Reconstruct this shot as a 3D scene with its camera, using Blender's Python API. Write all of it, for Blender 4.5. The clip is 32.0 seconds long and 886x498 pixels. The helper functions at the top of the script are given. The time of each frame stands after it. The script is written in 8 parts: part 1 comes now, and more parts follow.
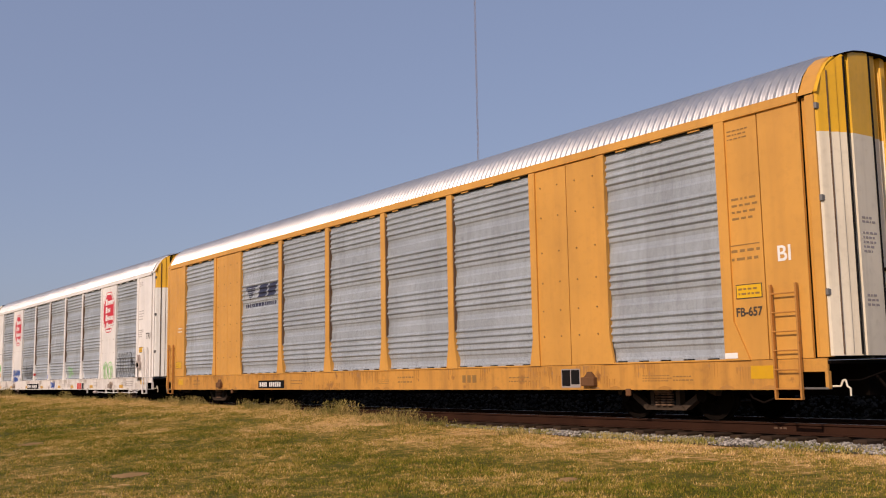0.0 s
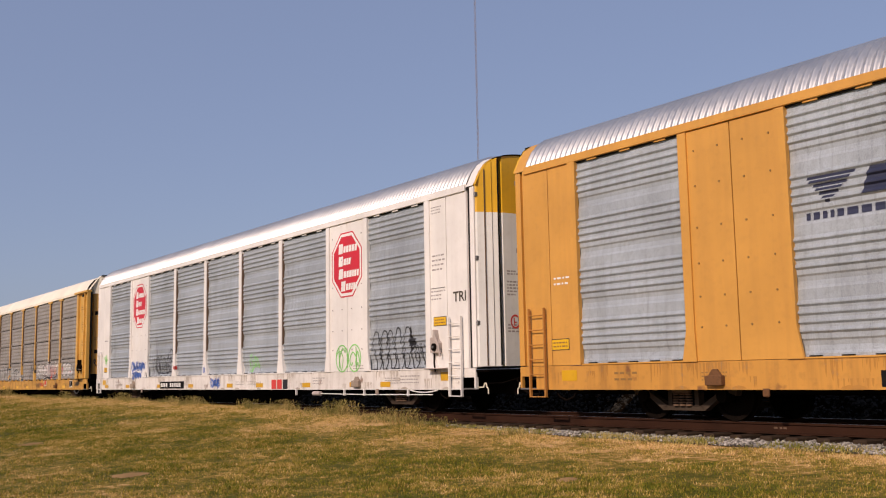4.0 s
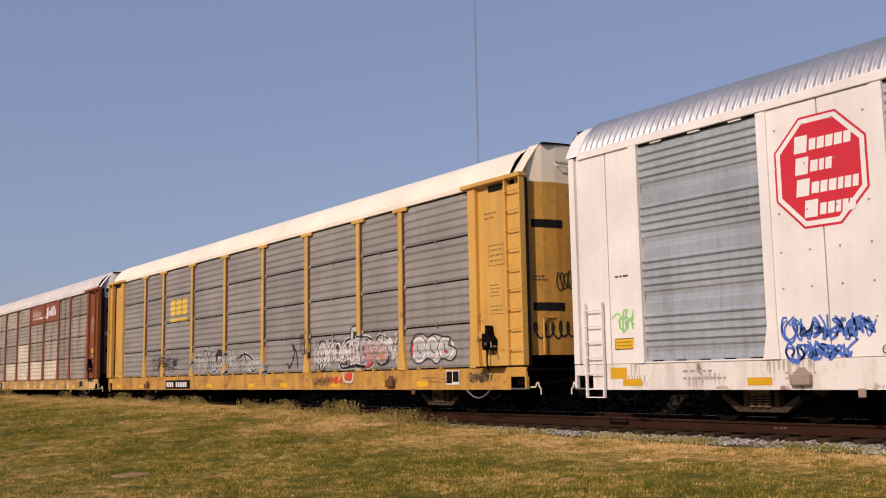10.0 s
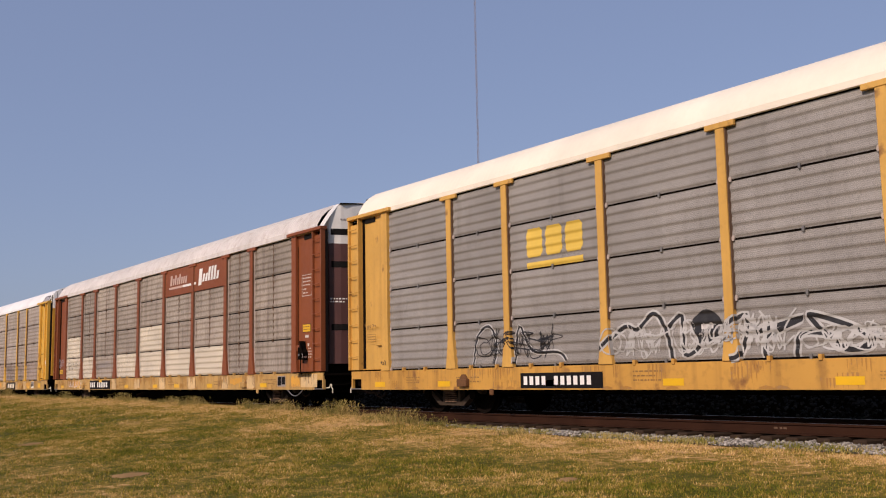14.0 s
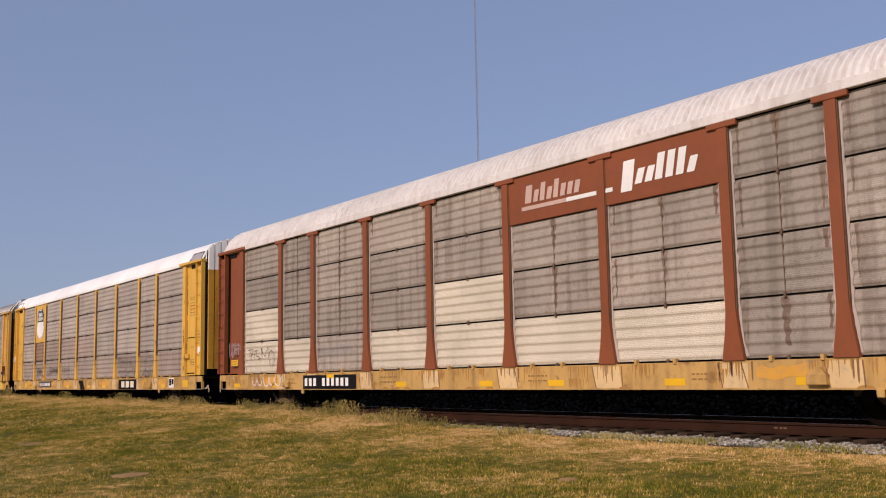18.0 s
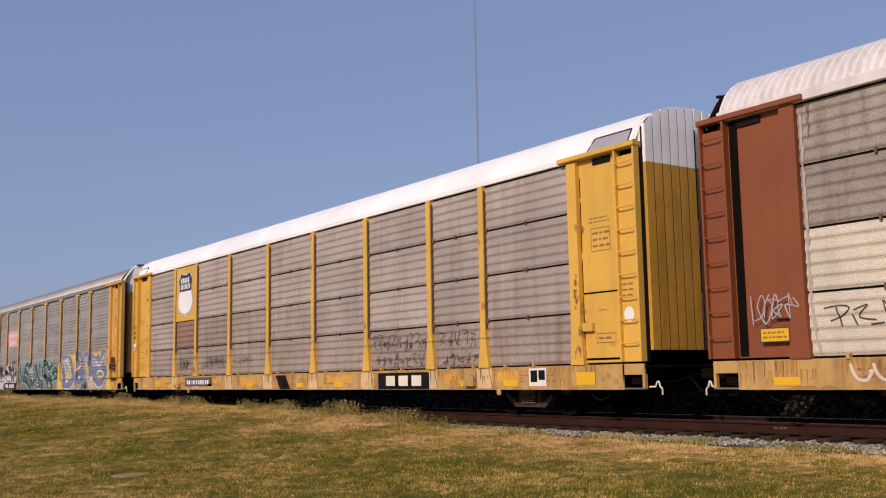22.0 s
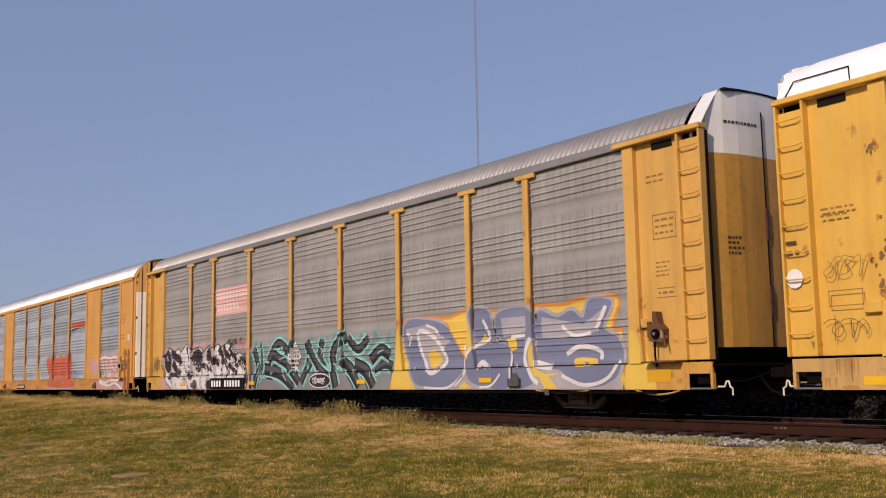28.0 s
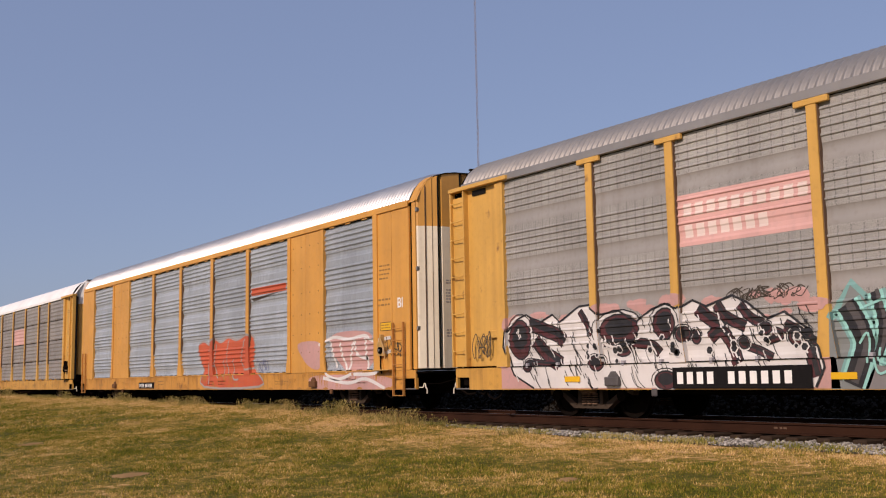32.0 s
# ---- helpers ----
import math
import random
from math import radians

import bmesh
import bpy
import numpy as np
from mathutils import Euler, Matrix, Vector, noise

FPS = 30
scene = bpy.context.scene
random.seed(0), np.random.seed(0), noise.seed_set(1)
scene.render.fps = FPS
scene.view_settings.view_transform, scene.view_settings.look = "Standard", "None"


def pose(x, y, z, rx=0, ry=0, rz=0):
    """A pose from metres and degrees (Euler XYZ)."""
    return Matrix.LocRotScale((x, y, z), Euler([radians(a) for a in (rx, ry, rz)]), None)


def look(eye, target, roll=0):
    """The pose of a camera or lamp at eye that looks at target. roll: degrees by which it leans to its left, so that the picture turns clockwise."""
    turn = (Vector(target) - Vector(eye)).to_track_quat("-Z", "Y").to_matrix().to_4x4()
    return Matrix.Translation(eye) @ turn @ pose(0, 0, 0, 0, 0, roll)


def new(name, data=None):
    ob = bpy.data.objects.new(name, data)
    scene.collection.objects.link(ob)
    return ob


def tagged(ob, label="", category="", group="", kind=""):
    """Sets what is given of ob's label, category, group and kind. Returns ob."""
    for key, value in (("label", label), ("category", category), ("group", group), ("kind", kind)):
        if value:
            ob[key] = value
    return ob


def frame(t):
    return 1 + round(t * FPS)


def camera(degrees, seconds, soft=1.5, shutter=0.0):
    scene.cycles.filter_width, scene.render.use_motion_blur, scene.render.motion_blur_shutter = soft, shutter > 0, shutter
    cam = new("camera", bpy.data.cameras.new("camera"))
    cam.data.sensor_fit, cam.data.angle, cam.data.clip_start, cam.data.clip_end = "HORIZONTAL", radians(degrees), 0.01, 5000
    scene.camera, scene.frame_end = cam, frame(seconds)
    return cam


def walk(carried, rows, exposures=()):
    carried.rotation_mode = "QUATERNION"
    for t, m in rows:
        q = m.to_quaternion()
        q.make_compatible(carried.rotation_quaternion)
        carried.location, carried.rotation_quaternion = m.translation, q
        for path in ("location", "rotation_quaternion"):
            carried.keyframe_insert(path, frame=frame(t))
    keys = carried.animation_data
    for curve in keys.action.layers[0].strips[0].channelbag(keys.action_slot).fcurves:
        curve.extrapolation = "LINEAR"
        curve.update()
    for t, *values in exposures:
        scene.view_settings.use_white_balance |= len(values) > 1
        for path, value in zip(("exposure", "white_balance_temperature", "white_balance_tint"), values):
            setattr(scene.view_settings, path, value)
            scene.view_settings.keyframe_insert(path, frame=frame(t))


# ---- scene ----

SECONDS = 32.0
RAIL_Y = 14.36          # the track's middle line
SIDE = 1.50             # half the width of a rail car
PITCH = 28.6            # from one car's middle to the next
FIRST = -21.95          # the first car's middle at the start
EYE = Vector((0.452, -0.196, 0.82))

# ---------------------------------------------------------------- camera
cam = camera(47.34, SECONDS, soft=1.1)
YAW, TILT, LEAN = radians(54.713), radians(7.195), 1.036
AIM = Vector((-math.sin(YAW) * math.cos(TILT), math.cos(YAW) * math.cos(TILT), math.sin(TILT)))
CAM_POSE = look(EYE, EYE + AIM, -LEAN)
walk(cam, [(0.0, CAM_POSE), (SECONDS, CAM_POSE)], exposures=[(0.0, -0.19, 7400, 26), (2.5, -0.20, 7300, 26), (4.5, -0.21, 7180, 26), (8.5, -0.22, 7180, 26), (11.0, -0.23, 7060, 26), (13.0, -0.23, 7020, 26), (18.0, -0.24, 6920, 26), (23.5, -0.27, 6680, 26), (27.0, -0.25, 6860, 26), (30.0, -0.23, 6960, 26), (SECONDS, -0.23, 7000, 26)])

# ---------------------------------------------------------------- light
SUN_ELEV, SUN_SIDE = radians(31), radians(17)   # SUN_SIDE: turned from the cars' side towards their running direction
TO_SUN = Vector((math.sin(SUN_SIDE) * math.cos(SUN_ELEV), -math.cos(SUN_SIDE) * math.cos(SUN_ELEV), math.sin(SUN_ELEV)))
world = bpy.data.worlds.new("sky")
scene.world = world
world.use_nodes = True
sky = world.node_tree.nodes.new("ShaderNodeTexSky")
sky.sky_type, sky.sun_disc = "NISHITA", False
sky.sun_elevation, sky.sun_rotation = SUN_ELEV, math.atan2(TO_SUN.x, TO_SUN.y)
sky.air_density, sky.dust_density, sky.ozone_density = 1.0, 1.5, 2.2
haze = world.node_tree.nodes.new("ShaderNodeMix")        # a faintly violet summer haze
haze.data_type, haze.blend_type = "RGBA", "MULTIPLY"
haze.inputs[0].default_value, haze.inputs[7].default_value = 1.0, (0.96, 1.02, 1.02, 1)
world.node_tree.links.new(sky.outputs[0], haze.inputs[6])
even = world.node_tree.nodes.new("ShaderNodeMix")        # thin high cloud that evens out the blue
even.data_type = "RGBA"
even.inputs[0].default_value, even.inputs[7].default_value = 0.60, (2.05, 3.0, 4.85, 1)
world.node_tree.links.new(haze.outputs[2], even.inputs[6])
world.node_tree.links.new(even.outputs[2], world.node_tree.nodes["Background"].inputs[0])
world.node_tree.nodes["Background"].inputs[1].default_value = 0.125
sun = new("sun", bpy.data.lights.new("sun", "SUN"))
sun.data.energy, sun.data.angle, sun.data.color = 3.8, radians(0.6), (1.0, 0.922, 0.79)
sun.matrix_world = look(TO_SUN * 100, (0, 0, 0))


# ---------------------------------------------------------------- materials
def painted(name, colour, rough=0.5, metal=0.0, grime=(0.12, 0.09, 0.06), dirt=0.35, streak=0.0, scale=1.0, bump=0.05, rust=0.0, vary=0.06):
    """Paint or metal with broad fading, fine grain, run-down streaks and spots of rust."""
    m = bpy.data.materials.new(name)
    m.use_nodes = True
    nt = m.node_tree
    n, l = nt.nodes, nt.links
    bsdf = n["Principled BSDF"]
    co = n.new("ShaderNodeTexCoord")
    src = co.outputs["Object"]

    def tex(sc, detail=4.0, stretch=None):
        t = n.new("ShaderNodeTexNoise")
        t.inputs["Scale"].default_value, t.inputs["Detail"].default_value = sc, detail
        if stretch:
            mp = n.new("ShaderNodeMapping")
            mp.inputs["Scale"].default_value = stretch
            l.new(src, mp.inputs[0])
            l.new(mp.outputs[0], t.inputs["Vector"])
        else:
            l.new(src, t.inputs["Vector"])
        return t.outputs["Fac"]

    def ramp(fac, lo, hi):
        r = n.new("ShaderNodeMapRange")
        r.inputs["From Min"].default_value, r.inputs["From Max"].default_value = lo, hi
        l.new(fac, r.inputs["Value"])
        return r.outputs[0]

    def mix(fac, a, b, k=1.0):
        x = n.new("ShaderNodeMix")
        x.data_type = "RGBA"
        if isinstance(fac, float):
            x.inputs[0].default_value = fac
        elif k != 1.0:
            q = n.new("ShaderNodeMath")
            q.operation = "MULTIPLY"
            q.inputs[1].default_value = k
            l.new(fac, q.inputs[0])
            l.new(q.outputs[0], x.inputs[0])
        else:
            l.new(fac, x.inputs[0])
        for sock, val in ((x.inputs[6], a), (x.inputs[7], b)):
            if isinstance(val, tuple):
                sock.default_value = (*val, 1)
            else:
                l.new(val, sock)
        return x.outputs[2]

    dark = tuple(c * (1 - vary * 2) for c in colour)
    pale = tuple(min(1, c * (1 + vary * 1.3)) for c in colour)
    col = mix(ramp(tex(0.7 * scale, 5), 0.3, 0.7), dark, pale)
    if streak:
        col = mix(ramp(tex(1.0, 5, (5 * scale, 5 * scale, 0.35)), 0.48, 0.75), col, grime, streak)
    col = mix(ramp(tex(9 * scale, 6), 0.52, 0.8), col, grime, dirt)
    if rust:
        col = mix(ramp(tex(2.3 * scale, 8), 0.66 - rust * 0.1, 0.72), col, (0.16, 0.06, 0.025), 0.8)
    l.new(col, bsdf.inputs["Base Color"])
    rr = n.new("ShaderNodeMapRange")
    rr.inputs["To Min"].default_value, rr.inputs["To Max"].default_value = max(0.03, rough - 0.12), min(1, rough + 0.15)
    l.new(tex(6 * scale, 4), rr.inputs["Value"])
    l.new(rr.outputs[0], bsdf.inputs["Roughness"])
    bsdf.inputs["Metallic"].default_value = metal
    if rough >= 0.85:
        bsdf.inputs["Specular IOR Level"].default_value = 0.0 if rough > 0.96 else 0.12
    if bump:
        b = n.new("ShaderNodeBump")
        b.inputs["Strength"].default_value, b.inputs["Distance"].default_value = 0.5, bump * 0.1
        l.new(tex(1.6 * scale, 3), b.inputs["Height"])
        l.new(b.outputs[0], bsdf.inputs["Normal"])
    return m


def screen_metal(name, colour, metal, rough, dots=0.0, stain=(0.1, 0.085, 0.07), stained=0.3, streak=0.25, uneven=0.08, fine=0.22):
    """Perforated galvanised sheet: a dense field of small dark holes over stained zinc."""
    m = painted(name, colour, rough=rough, metal=metal, grime=stain, dirt=stained, streak=streak, bump=0.03, vary=0.09)
    nt = m.node_tree
    n, l = nt.nodes, nt.links
    bsdf = n["Principled BSDF"]
    col = bsdf.inputs["Base Color"].links[0].from_socket
    co = n.new("ShaderNodeTexCoord")
    sep = n.new("ShaderNodeSeparateXYZ")
    l.new(co.outputs["Object"], sep.inputs[0])

    def wave(sock, step, width):
        a = n.new("ShaderNodeMath")
        a.operation = "MULTIPLY"
        a.inputs[1].default_value = 1 / step
        l.new(sock, a.inputs[0])
        f = n.new("ShaderNodeMath")
        f.operation = "FRACT"
        l.new(a.outputs[0], f.inputs[0])
        c = n.new("ShaderNodeMath")
        c.operation = "LESS_THAN"
        c.inputs[1].default_value = width
        l.new(f.outputs[0], c.inputs[0])
        return c.outputs[0]

    both = n.new("ShaderNodeMath")
    both.operation = "MULTIPLY"
    l.new(wave(sep.outputs[0], 0.011, 0.42), both.inputs[0])
    l.new(wave(sep.outputs[2], 0.011, 0.42), both.inputs[1])
    x = n.new("ShaderNodeMix")
    x.data_type = "RGBA"
    k = n.new("ShaderNodeMath")
    k.operation = "MULTIPLY"
    k.inputs[1].default_value = 0.75
    l.new(both.outputs[0], k.inputs[0])
    l.new(k.outputs[0], x.inputs[0])
    l.new(col, x.inputs[6])
    x.inputs[7].default_value = (0.03, 0.03, 0.03, 1)
    out = x.outputs[2]
    if fine:
        row = n.new("ShaderNodeMath")
        row.operation = "MULTIPLY"
        row.inputs[1].default_value = fine
        l.new(wave(sep.outputs[2], 0.031, 0.3), row.inputs[0])
        v = n.new("ShaderNodeMix")
        v.data_type = "RGBA"
        l.new(row.outputs[0], v.inputs[0])
        l.new(out, v.inputs[6])
        v.inputs[7].default_value = (0.06, 0.05, 0.045, 1)
        out = v.outputs[2]
    if dots:
        rows = n.new("ShaderNodeMath")
        rows.operation = "MULTIPLY"
        l.new(wave(sep.outputs[0], 0.21, 0.10), rows.inputs[0])
        l.new(wave(sep.outputs[2], 0.055, 0.6), rows.inputs[1])
        kk = n.new("ShaderNodeMath")
        kk.operation = "MULTIPLY"
        kk.inputs[1].default_value = dots
        l.new(rows.outputs[0], kk.inputs[0])
        y = n.new("ShaderNodeMix")
        y.data_type = "RGBA"
        l.new(kk.outputs[0], y.inputs[0])
        l.new(out, y.inputs[6])
        y.inputs[7].default_value = (0.05, 0.05, 0.05, 1)
        out = y.outputs[2]
    info = n.new("ShaderNodeObjectInfo")
    tone = n.new("ShaderNodeMapRange")
    tone.inputs["To Min"].default_value, tone.inputs["To Max"].default_value = 1 - uneven, 1 + uneven * 0.6
    l.new(info.outputs["Random"], tone.inputs["Value"])
    z = n.new("ShaderNodeMix")
    z.data_type, z.blend_type = "RGBA", "MULTIPLY"
    z.inputs[0].default_value = 1.0
    l.new(out, z.inputs[6])
    l.new(tone.outputs[0], z.inputs[7])
    l.new(z.outputs[2], bsdf.inputs["Base Color"])
    return m


ORANGE = painted("orange_yellow_paint", (0.62, 0.300, 0.058), 0.48, dirt=0.12, streak=0.14, grime=(0.20, 0.09, 0.03))
YELLOW = painted("yellow_paint", (0.62, 0.345, 0.075), 0.48, dirt=0.18, streak=0.22, grime=(0.18, 0.09, 0.03), rust=0.1)
GOLD = painted("bright_yellow_paint", (0.69, 0.395, 0.060), 0.45, dirt=0.14, streak=0.15, grime=(0.25, 0.1, 0.03), rust=0.12)
# the same yellow, browner with the end's shade put into it, plus streaks
GOLD_SHADED = painted("grimy_yellow_folding_door", (0.52, 0.265, 0.030), 0.5, dirt=0.4, streak=0.5, grime=(0.12, 0.055, 0.015))
DOOR_YELLOW = painted("door_yellow_paint", (0.78, 0.415, 0.020), 0.45, dirt=0.15, streak=0.2, grime=(0.2, 0.12, 0.04))
WHITE = painted("white_paint", (0.77, 0.735, 0.69), 0.42, dirt=0.10, streak=0.10, grime=(0.35, 0.27, 0.2))
DOOR_CREAM = painted("door_cream_paint", (0.76, 0.68, 0.53), 0.5, dirt=0.2, streak=0.3, grime=(0.3, 0.24, 0.16))
DOOR_MAROON = painted("dark_maroon_door_paint", (0.098, 0.043, 0.040), 0.5, dirt=0.25, streak=0.2, grime=(0.05, 0.03, 0.028))
SILL_ORANGE = painted("grimy_orange_sill_paint", (0.56, 0.262, 0.047), 0.55, dirt=0.32, streak=0.45, grime=(0.17, 0.07, 0.022), rust=0.12)
SILL_YELLOW = painted("grimy_yellow_sill_paint", (0.56, 0.292, 0.055), 0.55, dirt=0.38, streak=0.5, grime=(0.17, 0.075, 0.022), rust=0.25)
SILL_WHITE = painted("grimy_white_sill_paint", (0.72, 0.675, 0.62), 0.5, dirt=0.28, streak=0.35, grime=(0.26, 0.19, 0.13), rust=0.05)
# worn ladder orange, its colour lowered for shade as well as weathering
LADDER_ORANGE = painted("worn_orange_ladder_paint", (0.45, 0.195, 0.040), 0.55, dirt=0.45, grime=(0.13, 0.055, 0.02), scale=2.5)
# grimy end door yellow, also darkened for the shade on that end
DOOR_SHADED = painted("grimy_yellow_end_door", (0.50, 0.262, 0.050), 0.5, dirt=0.4, streak=0.45, grime=(0.14, 0.065, 0.02))
PAD_GREY = painted("grey_brown_pad_steel", (0.31, 0.24, 0.185), 0.8, dirt=0.6, grime=(0.12, 0.07, 0.045), scale=3)
PAD_RUST = painted("rusted_pad_steel", (0.15, 0.072, 0.034), 0.85, dirt=0.5, grime=(0.05, 0.028, 0.018), scale=3)
# screen edge zinc, paler than the screens to look sunlit
EDGE_ZINC = painted("bright_zinc_edge", (0.66, 0.66, 0.64), 0.45, metal=0.2, dirt=0.5, grime=(0.3, 0.28, 0.26), scale=3)
DOOR_WHITE = painted("door_white_paint", (0.74, 0.73, 0.69), 0.45, dirt=0.15, streak=0.2, grime=(0.3, 0.26, 0.2))
BROWN = painted("red_brown_paint", (0.235, 0.062, 0.017), 0.55, dirt=0.2, streak=0.15, grime=(0.09, 0.035, 0.02))
CREAM = painted("cream_paint", (0.78, 0.70, 0.55), 0.5, dirt=0.1, streak=0.15, grime=(0.4, 0.3, 0.18))
TAN_SILL = painted("weathered_tan_yellow_paint", (0.52, 0.31, 0.095), 0.6, dirt=0.4, streak=0.5, grime=(0.16, 0.08, 0.03), rust=0.3)
ROOF_SHINY = painted("bright_aluminium", (0.66, 0.635, 0.605), 0.41, metal=0.92, dirt=0.1, grime=(0.4, 0.4, 0.4), bump=0.0)
ROOF_DULL = painted("dull_aluminium", (0.40, 0.365, 0.325), 0.46, metal=0.7, dirt=0.25, streak=0.2, grime=(0.3, 0.27, 0.23), bump=0.0)
ROOF_CREAM = painted("cream_roof_paint", (0.82, 0.74, 0.60), 0.5, dirt=0.08, grime=(0.5, 0.4, 0.28))
ROOF_WHITE = painted("white_roof_paint", (0.86, 0.84, 0.80), 0.4, dirt=0.05, grime=(0.5, 0.46, 0.4))
ROOF_DIRTY = painted("stained_white_roof", (0.68, 0.64, 0.60), 0.5, dirt=0.3, streak=0.35, grime=(0.33, 0.24, 0.19))
SCREEN_ZINC = screen_metal("zinc_screen", (0.465, 0.51, 0.54), 0.30, 0.48, fine=0.0, dots=0.22, stained=0.3, streak=0.22)
SCREEN_GREY = screen_metal("weathered_screen", (0.34, 0.315, 0.285), 0.15, 0.6, stained=0.25, streak=0.2)
SCREEN_DARK = screen_metal("stained_screen", (0.43, 0.365, 0.295), 0.1, 0.65, stain=(0.11, 0.07, 0.045), stained=0.5, streak=0.6, uneven=0.22)
SCREEN_RUSTY = screen_metal("rust_stained_screen", (0.475, 0.405, 0.345), 0.1, 0.6, stain=(0.21, 0.12, 0.075), stained=0.36, streak=0.34, uneven=0.10)
SCREEN_BROWNED = screen_metal("browned_screen", (0.405, 0.325, 0.27), 0.08, 0.65, stain=(0.15, 0.075, 0.045), stained=0.5, streak=0.5, uneven=0.12)
SCREEN_DOTTED = screen_metal("dotted_screen", (0.42, 0.40, 0.365), 0.2, 0.55, fine=0.1, dots=0.55, stained=0.25, streak=0.2)
SCREEN_BAND = painted("plain_weathered_band", (0.325, 0.305, 0.28), 0.55, metal=0.15, dirt=0.4, streak=0.3, grime=(0.2, 0.16, 0.13))
SCREEN_CREAM = screen_metal("cream_painted_screen", (0.74, 0.65, 0.50), 0.0, 0.6, stained=0.12, streak=0.12)
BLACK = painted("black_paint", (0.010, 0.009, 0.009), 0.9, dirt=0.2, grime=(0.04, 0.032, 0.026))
# steel coloured near-black so that the space under the cars looks shaded
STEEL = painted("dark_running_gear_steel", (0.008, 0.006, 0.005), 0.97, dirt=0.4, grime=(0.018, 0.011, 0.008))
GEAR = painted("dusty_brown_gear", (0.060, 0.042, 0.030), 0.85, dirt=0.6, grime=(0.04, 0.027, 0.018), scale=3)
RUSTY = painted("rusty_brown_steel", (0.15, 0.092, 0.060), 0.85, dirt=0.5, grime=(0.02, 0.013, 0.01))
GREY_STEEL = painted("grey_steel", (0.24, 0.23, 0.22), 0.5, metal=0.6, dirt=0.3)
TREAD = painted("polished_tread_steel", (0.3, 0.29, 0.28), 0.3, metal=1.0, dirt=0.1)
RED = painted("sign_red_paint", (0.62, 0.020, 0.035), 0.45, dirt=0.04, streak=0.05)
PLACARD = painted("placard_yellow", (0.75, 0.42, 0.01), 0.4, dirt=0.05)
REFLECT = painted("reflector_amber", (0.62, 0.33, 0.01), 0.3, dirt=0.1)
PRINT = painted("stencil_black", (0.06, 0.045, 0.03), 0.6, dirt=0.05)
PRINT_SOFT = painted("faded_stencil", (0.27, 0.145, 0.04), 0.6, dirt=0.1)
PRINT_GREY = painted("grey_stencil", (0.33, 0.29, 0.27), 0.6, dirt=0.1)
SPRAY_CLIP = painted("pale_worn_clip", (0.44, 0.365, 0.325), 0.6, dirt=0.3)
PRINT_WHITE = painted("white_stencil", (0.78, 0.76, 0.72), 0.5, dirt=0.1)


